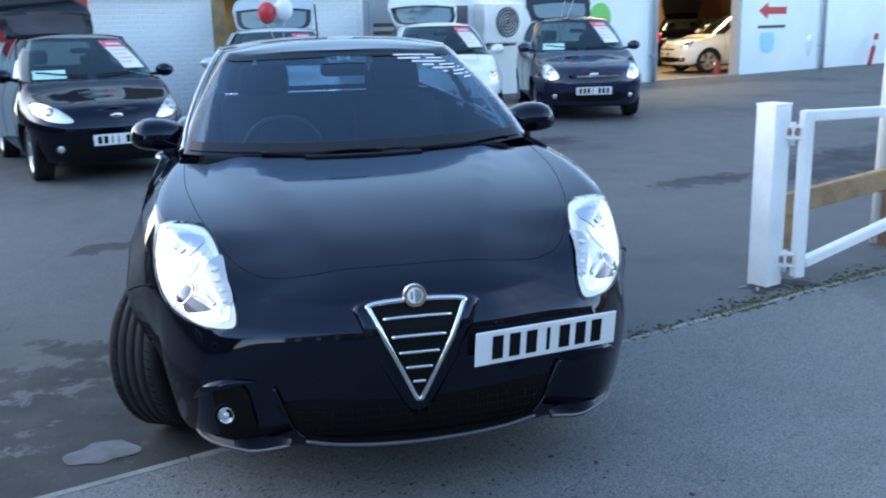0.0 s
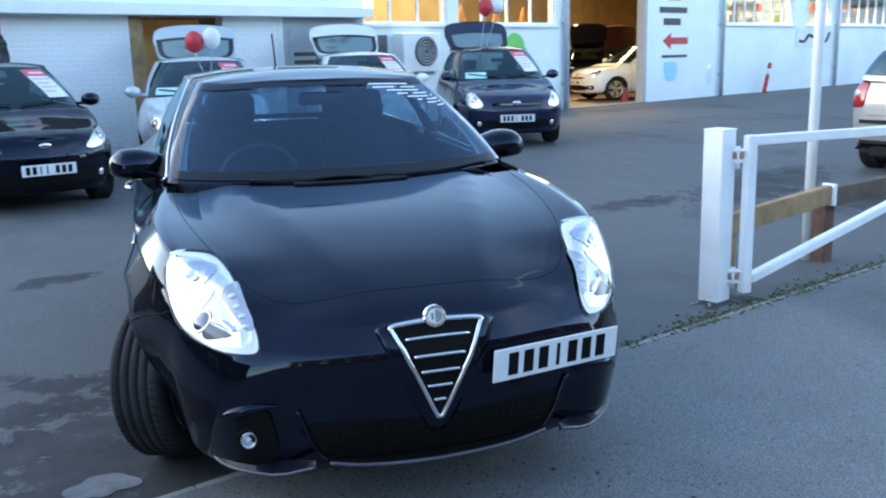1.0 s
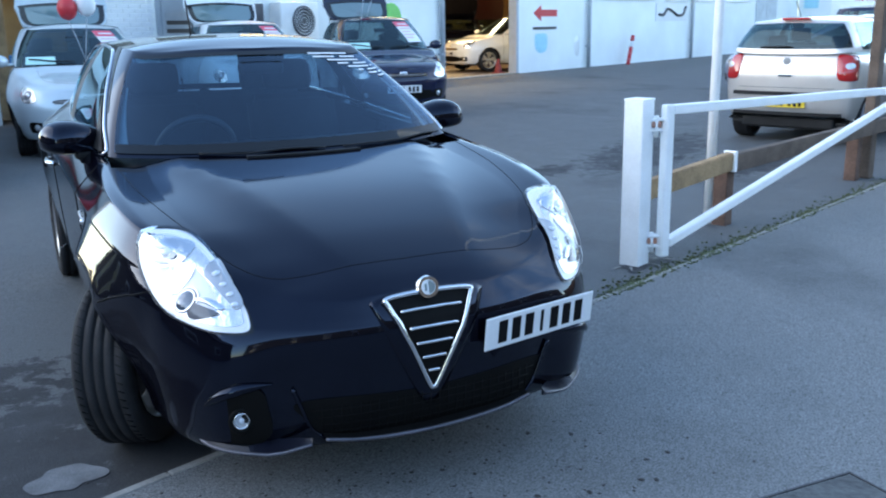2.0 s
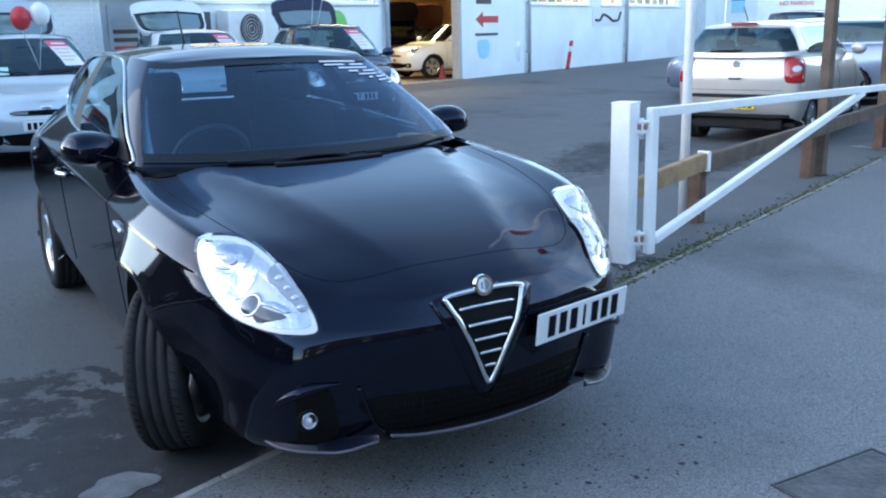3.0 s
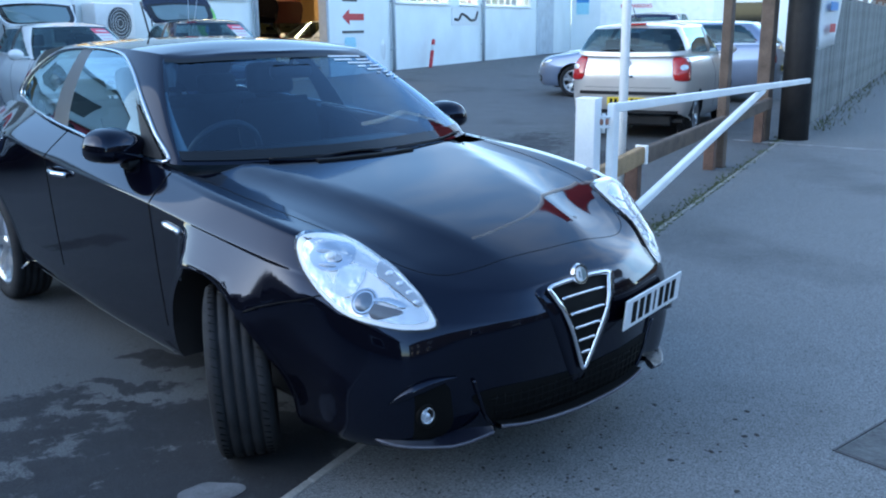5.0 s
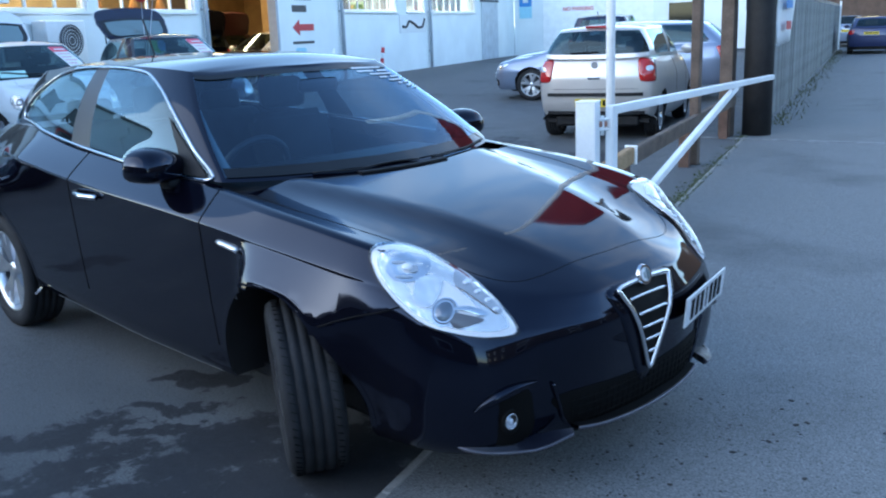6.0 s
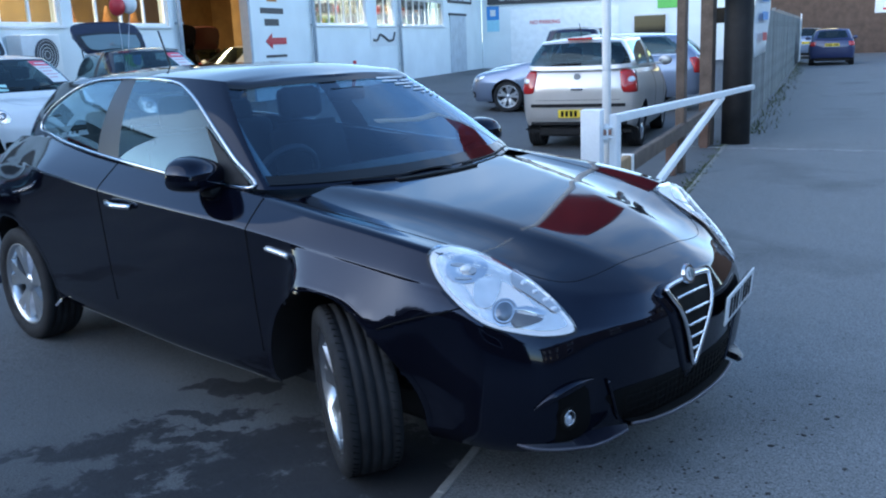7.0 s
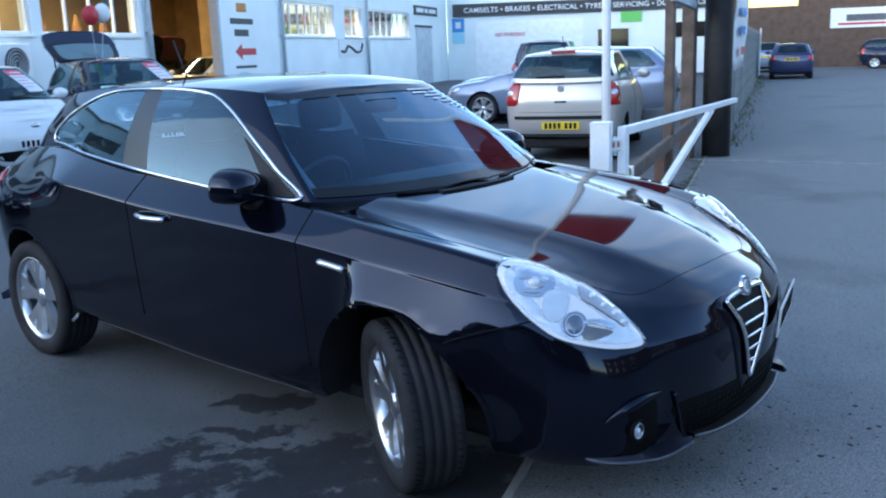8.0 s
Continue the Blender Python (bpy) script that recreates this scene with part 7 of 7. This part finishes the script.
rail = empty("timber_rail", None, "low timber knee rail on short posts along the yard edge", "rail")
timber("pale_rail", (2.62, 1.30, 0.40), (3.63, 1.53, 0.50), 0.07, 0.13, RAIL_WOOD, "", "", parent=rail)["label"] = "pale newer timber"
timber("weathered_rail", (3.64, 1.54, 0.48), (8.6, 3.25, 0.50), 0.07, 0.13, WEATHERED, "", "", parent=rail)
part("steel_plate", box_bm(3.625, 1.528, 0.50, 0.03, 0.10, 0.15, 0.003, 14), WHITE_METAL, rail)
for x, y in ((2.70, 1.34), (3.70, 1.60), (6.12, 2.44), (8.5, 3.26)):
    part("rail_post", box_bm(x, y + 0.06, 0.22, 0.12, 0.11, 0.46, 0.01, KERB), RUST_WOOD if x > 3 else RAIL_WOOD, rail)
for x, y, w in ((6.32, 2.50, 0.10), (8.75, 3.42, 0.17)):
    tagged(part("sign_post", box_bm(x, y, 1.4, w, w, 2.8, 0.012, 10), WEATHERED), "tall weathered brown timber sign post", "post", "posts of the sign board")
tagged(tube("telegraph_pole", [(9.06, 3.14, 0), (9.06, 3.14, 1.5), (9.065, 3.14, 2.4), (9.07, 3.14, 3.3)], 0.19, POLE_BLACK, sides=20), "thick tarred black timber pole", "pole")
tagged(part("dark_post", box_bm(9.55, 3.30, 1.2, 0.13, 0.13, 2.4, 0.012, KERB), POLE_BLACK), "dark fence end post beside the black pole", "post")
board = empty("sign_board", None, "grey sign board fixed on two timber posts", "sign")
bm = box_bm(7.5, 2.90, 2.30, 2.6, 0.05, 0.5, 0.01, KERB)
part("panel", bm, GREY_PANEL, board)
for z in (2.04, 2.56):
    part("frame_rail", box_bm(7.5, 2.90, z, 2.65, 0.08, 0.10, 0.01, KERB), GREY_PANEL, board)
# red flag flown from the white pole
bm = bmesh.new()
for i in range(11):
    for j in range(9):
        u, w = i / 10, j / 8
        bm.verts.new((3.635 + 0.10 * u + 0.03 * u * math.sin(7 * u + 2 * w), 1.74 - 0.74 * u, 3.22 - 0.78 * w - 0.05 * u))
bm.verts.ensure_lookup_table()
for i in range(10):
    for j in range(8):
        bm.faces.new([bm.verts[k] for k in (i * 9 + j, i * 9 + j + 1, (i + 1) * 9 + j + 1, (i + 1) * 9 + j)])
FLAG_RED = material("flag_cloth", (0.26, 0.012, 0.018), 0.8, vary=0.12, scale=6, bump=0.2, bump_scale=200)
fl = tagged(part("flag", bm, FLAG_RED, smooth=True), "plain red cloth flag flown from the white pole", "flag")
fl.modifiers.new("cloth", "SOLIDIFY").thickness = 0.004
# fence down the side street
FENCE_ANG = math.degrees(math.atan2(11.6, 31.4))
fence = empty("board_fence", pose(9.75, 3.42, 0, 0, 0, FENCE_ANG), "grey weathered close-boarded fence", "fence")
for i in range(14):
    part("fence_post", box_bm(0.1 + 2.45 * i, 0.07, 1.0, 0.1, 0.1, 2.0, 0.008), FENCE_GREY, fence)
for z in (0.45, 1.5):
    part("fence_rail", box_bm(16.0, 0.045, z, 33, 0.04, 0.09, 0.004), FENCE_GREY, fence)
FENCE_BOARD = material("fence_plank", (0.19, 0.20, 0.20), 0.85, vary=0.3, scale=4, bump=0.4, bump_scale=40)
nt = FENCE_BOARD.node_tree
info = nt.nodes.new("ShaderNodeObjectInfo")
hsv = nt.nodes.new("ShaderNodeHueSaturation")
rng = nt.nodes.new("ShaderNodeMapRange")
rng.inputs[3].default_value, rng.inputs[4].default_value = 0.7, 1.2
nt.links.new(info.outputs["Random"], rng.inputs[0])
nt.links.new(rng.outputs[0], hsv.inputs["Value"])
src = nt.nodes["Principled BSDF"].inputs["Base Color"].links[0].from_socket
nt.links.new(src, hsv.inputs["Color"])
nt.links.new(hsv.outputs[0], nt.nodes["Principled BSDF"].inputs["Base Color"])
first = part("fence_board", box_bm(0, 0, 0.93, 0.142, 0.02, 1.86, 0.003, segs=1), FENCE_BOARD, fence)
rnd = random.Random(4)
for i in range(1, 220):
    o = first.copy()
    scene.collection.objects.link(o)
    o.matrix_local = pose(0.075 + 0.15 * i, rnd.uniform(-0.004, 0.004), 0.03 + rnd.uniform(-0.02, 0.02), 0, rnd.uniform(-0.5, 0.5), 0)
# white pickets where the board fence ends
for i in range(7):
    bm = bmesh.new()
    v = [bm.verts.new((x, y, z)) for y in (-0.012, 0.012) for x, z in ((-0.05, 0), (0.05, 0), (0.05, 2.0), (0, 2.12), (-0.05, 2.0))]
    bm.faces.new(v[4::-1])
    bm.faces.new(v[5:])
    for q in range(5):
        bm.faces.new((v[q], v[(q + 1) % 5], v[5 + (q + 1) % 5], v[5 + q]))
    p = part("picket", bm, WHITE_TRIM, fence, "white pointed picket")
    p.matrix_local = pose(31.0 + 0.28 * i, -0.05, 0, 0, (-2, 3, -1, 2, -3, 1, 2)[i], 0)
# banner
bm = bmesh.new()
for i in range(9):
    for j in range(9):
        u, w = i / 8, j / 8
        bm.verts.new((9.34 + 0.90 * u, 3.03 + 0.22 * u + 0.03 * math.sin(5 * w + 2 * u), 1.15 + 1.25 * w + 0.05 * u))
bm.verts.ensure_lookup_table()
for i in range(8):
    for j in range(8):
        bm.faces.new([bm.verts[k] for k in (i * 9 + j, (i + 1) * 9 + j, (i + 1) * 9 + j + 1, i * 9 + j + 1)])
bn = tagged(part("banner", bm, PAPER_WHITE, smooth=True), "white cloth banner tied beside the black pole", "banner")
sol = bn.modifiers.new("cloth", "SOLIDIFY")
sol.thickness = 0.006
for z0, z1 in ((1.18, 1.20), (2.37, 2.36)):
    tube("tie_rope", [(9.36, 3.03, z0), (9.27, 3.04, (z0 + z1) / 2 - 0.02), (9.18, 3.06, z1)], 0.006, PIPE_GREY, bn, sides=5)
for k, (z, mat, w) in enumerate(((1.95, BLUE_SIGN, 0.5), (1.70, BLUE_SIGN, 0.4), (1.42, RED_SIGN, 0.3))):
    part("banner_mark", box_bm(9.79, 3.095, z, w, 0.004, 0.11, 0, 13.7), mat, bn)

# balloons on sticks
def balloon_pair(x, y, z, foot, size, gap):
    for k, (dx, dz, mat) in enumerate(((0.0, 0.0, RED_SIGN), (gap, 0.04, PAPER_WHITE))):
        bm = bmesh.new()
        bmesh.ops.create_uvsphere(bm, u_segments=20, v_segments=14, radius=size, matrix=Matrix.Translation((x + dx, y, z + dz)) @ Matrix.Diagonal((0.92, 0.92, 1.12, 1)))
        b = tagged(part("balloon", bm, mat, smooth=True), ("red", "white")[k] + " balloon tied to a parked car", "balloon", "balloons")
        tube("stick", [(x + dx, y, z + dz - 0.14), ((x + dx + foot[0]) / 2, (y + foot[1]) / 2, (z + foot[2]) / 2 - 0.05), foot], 0.006, PIPE_GREY, b, sides=5)


balloon_pair(-0.14, 8.5, 1.74, (0.02, 8.65, 1.14), 0.122, 0.21)
balloon_pair(5.45, 12.95, 2.37, (4.75, 11.6, 1.1), 0.15, 0.23)
# leaning red bollard
bo = empty("bollard", M_B, "leaning red and white striped bollard by the wall", "bollard")
a, b = Vector((5.52, -0.35, 0.0)), Vector((6.00, -0.25, 0.86))
for k in range(5):
    p, q = a + (b - a) * (k / 5), a + (b - a) * ((k + 1) / 5)
    tube("band", [p, (p + q) / 2, q], 0.06, RED_SIGN if k != 3 else PAPER_WHITE, bo, sides=14)

# ---- marks on the ground ----
PALE_PATCH = material("pale_patch", (0.14, 0.144, 0.15), 0.85, vary=0.3, scale=12, bump=0.4, bump_scale=120)
IRON = material("cast_iron", (0.07, 0.07, 0.075), 0.55, 0.5, vary=0.3, scale=12, bump=0.4, bump_scale=60)


def blot(name, x, y, rx, ry, rot, mat, label, seed, z=0.003, rough=0.35):
    rnd = random.Random(seed)
    ph = [rnd.uniform(0, 6.28) for _ in range(6)]
    bm = bmesh.new()
    ring = []
    for i in range(64):
        t = 2 * math.pi * i / 64
        k = 1 + rough * sum(math.sin((j + 2) * t + ph[j]) / (j + 2) for j in range(6))
        px, py = rx * k * math.cos(t), ry * k * math.sin(t)
        c, s = math.cos(radians(rot)), math.sin(radians(rot))
        wx, wy = x + px * c - py * s, y + px * s + py * c
        ring.append(bm.verts.new((wx, wy, float(ground_z(wx, wy)) + z)))
    bm.faces.new(ring)
    tagged(part(name, bm, mat), label, "stain", kind="structure")


TAR = material("tar_patch", (0.028, 0.029, 0.031), 0.7, vary=0.4, scale=14, bump=0.6, bump_scale=90)
blot("tar_patch", 2.45, 1.00, 0.20, 0.09, 21, TAR, "cracked dark tar patch round the foot of the gate post", 11, rough=0.5)
for k, (bx, by, bw) in enumerate(((2.24, 1.02, 0.045), (2.30, 0.955, 0.035), (2.50, 0.925, 0.05), (2.66, 1.03, 0.04), (2.60, 1.09, 0.03))):
    blot("paint_drip", bx, by, bw, 0.010, 15 + 40 * k, CONCRETE, "splash of old white paint by the gate post", 20 + k, 0.006, 0.6)
blot("pale_patch", -1.07, -0.25, 0.115, 0.10, 10, PALE_PATCH, "pale worn patch on the asphalt", 3, rough=0.25)
LID_IRON = material("worn_lid", (0.085, 0.088, 0.088), 0.7, 0.2, vary=0.5, scale=7, bump=0.6, bump_scale=45)
dc = empty("drain_cover", pose(1.03, -1.68, 0.0055, 0, 0, -2), "square cast iron drain cover in the pavement", "drain cover")
part("lid", box_bm(0, 0, 0.0, 0.49, 0.37, 0.006, 0.002), LID_IRON, dc)
for x0, y0, w, d in ((0, -0.196, 0.52, 0.010), (0, 0.196, 0.52, 0.010), (-0.256, 0, 0.010, 0.38), (0.256, 0, 0.010, 0.38)):
    part("frame_bar", box_bm(x0, y0, 0.001, w, d, 0.007, 0.002), IRON, dc)
LINE_PALE = material("worn_line", (0.24, 0.245, 0.25), 0.85, vary=0.5, scale=9, bump=0.4, bump_scale=120)
jn = part("road_joint", box_bm(0, 0, 0.004, 7.0, 0.09, 0.006, 0.002), LINE_PALE)
jn.matrix_world = pose(9.1, 0.2, 0.003, 0, 0, 101)
tagged(jn, "pale worn joint across the pavement", "joint", kind="structure")
# moss and litter along the edging
rnd = random.Random(8)
bm = bmesh.new()
tufts = [(1.4 + 9.0 * rnd.random(), rnd.uniform(0.05, 0.30)) for _ in range(46)]
for i in range(2600):
    c, wide = tufts[rnd.randrange(len(tufts))]
    u = rnd.gauss(c, wide)
    v = 0.012 + rnd.gauss(0, 0.022) + (abs(rnd.gauss(0, 0.06)) if rnd.random() < 0.25 else 0)
    x, y = u * 0.937 - v * 0.349, -0.12 + u * 0.349 + v * 0.937
    r = rnd.uniform(0.003, 0.010)
    bmesh.ops.create_icosphere(bm, subdivisions=1, radius=r, matrix=pose(x, y, 0.006, 0, 0, rnd.uniform(0, 360)) @ Matrix.Diagonal((1.5, 1, 0.7, 1)))
tagged(part("moss", bm, MOSS), "green moss and grit along the edging", "moss", kind="stuff")
bm = bmesh.new()
for i in range(700):
    u = 0.4 + 30 * rnd.random() ** 1.2
    v = -0.08 - abs(rnd.gauss(0, 0.16))
    c, s = math.cos(radians(FENCE_ANG)), math.sin(radians(FENCE_ANG))
    x, y = 9.75 + u * c - v * s, 3.42 + u * s + v * c
    h, w, t = rnd.uniform(0.03, 0.12), 0.010, rnd.uniform(0, 6.28)
    a = Vector((math.cos(t) * w, math.sin(t) * w, 0))
    o = Vector((x, y, 0))
    tip = o + Vector((rnd.uniform(-0.08, 0.08), rnd.uniform(-0.08, 0.08), h))
    bm.faces.new([bm.verts.new(o - a), bm.verts.new(o + a), bm.verts.new(tip)])
GRASS = material("grass", (0.13, 0.14, 0.075), 0.8, vary=0.5, scale=5)
tagged(part("grass", bm, GRASS), "tufts of grass along the foot of the fence", "grass", kind="stuff")

# grit and crumbs scattered over the tarmac round the nose of the car
bm = bmesh.new()
for i in range(420):
    x, y = rnd.gauss(-0.2, 0.6), rnd.gauss(-1.0, 0.30)
    r = rnd.uniform(0.002, 0.006) if rnd.random() < 0.94 else rnd.uniform(0.006, 0.010)
    bmesh.ops.create_icosphere(bm, subdivisions=1, radius=r, matrix=pose(x, y, 0.004 + r * 0.2, 0, 0, rnd.uniform(0, 360)) @ Matrix.Diagonal((1.5, 1, 0.4, 1)))
GRIT = material("grit", (0.045, 0.042, 0.04), 0.9, vary=0.5, scale=1.5)
tagged(part("grit", bm, GRIT), "dark crumbs and grit scattered on the tarmac", "grit", kind="stuff")

# ---- across the street, behind the camera ----
opp = empty("house", pose(0, -20, 0, 0, 0, KERB), "unseen house row across the street, in a shaded tone", "house")
# dark wall tone carries the houses' shaded side into the car's reflections
HOUSE_SHADED = material("shaded_house_wall", (0.075, 0.060, 0.052), 0.8, vary=0.15, scale=1.5, bump=0.2, bump_scale=30)
part("wall", box_bm(6, 0, 2.6, 44, 6, 5.2, 0.02), HOUSE_SHADED, opp)
bm = bmesh.new()
v = [bm.verts.new(p) for p in ((-16.5, -3.5, 5.2), (28.5, -3.5, 5.2), (28.5, 3.5, 5.2), (-16.5, 3.5, 5.2), (-16.5, 0, 7.0), (28.5, 0, 7.0))]
for f in ((0, 1, 5, 4), (2, 3, 4, 5), (0, 4, 3), (1, 2, 5), (3, 2, 1, 0)):
    bm.faces.new([v[i] for i in f])
ROOF_TILE = material("roof_tile", (0.09, 0.07, 0.065), 0.85, vary=0.3, scale=3, bump=0.4, bump_scale=30)
part("roof", bm, ROOF_TILE, opp)
for k in range(9):
    for z in (1.5, 3.9):
        w = part("window", box_bm(-13 + 4.6 * k, 3.02, z, 1.3, 0.06, 1.4, 0.01), WHITE_TRIM, opp)
        part("pane", box_bm(-13 + 4.6 * k, 3.055, z, 1.14, 0.02, 1.24), GLOSS_BLACK, w)
# unseen row, set to darken the door reflections and block the low sun
side = empty("house", pose(-15, 5, 0, 0, 0, 100), "unseen low dark house row added beside the yard to cut low light", "house")
part("wall", box_bm(0, 0, 1.6, 30, 6, 3.2, 0.02), HOUSE_SHADED, side)
bm = bmesh.new()
v = [bm.verts.new(p) for p in ((-15.3, -3.4, 3.2), (15.3, -3.4, 3.2), (15.3, 3.4, 3.2), (-15.3, 3.4, 3.2), (-15.3, 0, 4.8), (15.3, 0, 4.8))]
for f in ((0, 1, 5, 4), (2, 3, 4, 5), (0, 4, 3), (1, 2, 5), (3, 2, 1, 0)):
    bm.faces.new([v[i] for i in f])
part("roof", bm, ROOF_TILE, side)
for k in range(6):
    w = part("window", box_bm(-11 + 4.4 * k, -3.03, 1.4, 1.4, 0.06, 1.2, 0.01), WHITE_TRIM, side)
    part("pane", box_bm(-11 + 4.4 * k, -3.065, 1.4, 1.25, 0.02, 1.05), GLOSS_BLACK, w)

# ---- bricks of the painted walls ----
BRICK_PAINT = material("painted_brick", (0.72, 0.76, 0.79), 0.7, vary=0.12, scale=2.5, bump=0.3, bump_scale=60)
full = part("brick", box_bm(0, 0, 0, 0.215, 0.03, 0.065, 0.004, segs=1), BRICK_PAINT)
half = part("brick", box_bm(0, 0, 0, 0.1025, 0.03, 0.065, 0.004, segs=1), BRICK_PAINT)
rnd = random.Random(2)
for wall_ob, s0, s1 in ((bpy.data.objects["wall_brick_backing"], -15.99, -14.07), (bpy.data.objects["wall_brick_backing.001"], -12.39, -11.21)):
    for r in range(27):
        z = 0.04 + 0.075 * r
        s = s0 + (0.0 if r % 2 == 0 else -0.1125)
        while s < s1 - 0.05:
            a, b = max(s, s0), min(s + 0.215, s1)
            if b - a > 0.08:
                o = (full if b - a > 0.2 else half).copy()
                scene.collection.objects.link(o)
                o.parent = wall_ob
                o.matrix_local = pose((a + b) / 2, 0.022 + rnd.uniform(-0.001, 0.001), z)
            s += 0.225
bpy.data.objects.remove(full)
bpy.data.objects.remove(half)
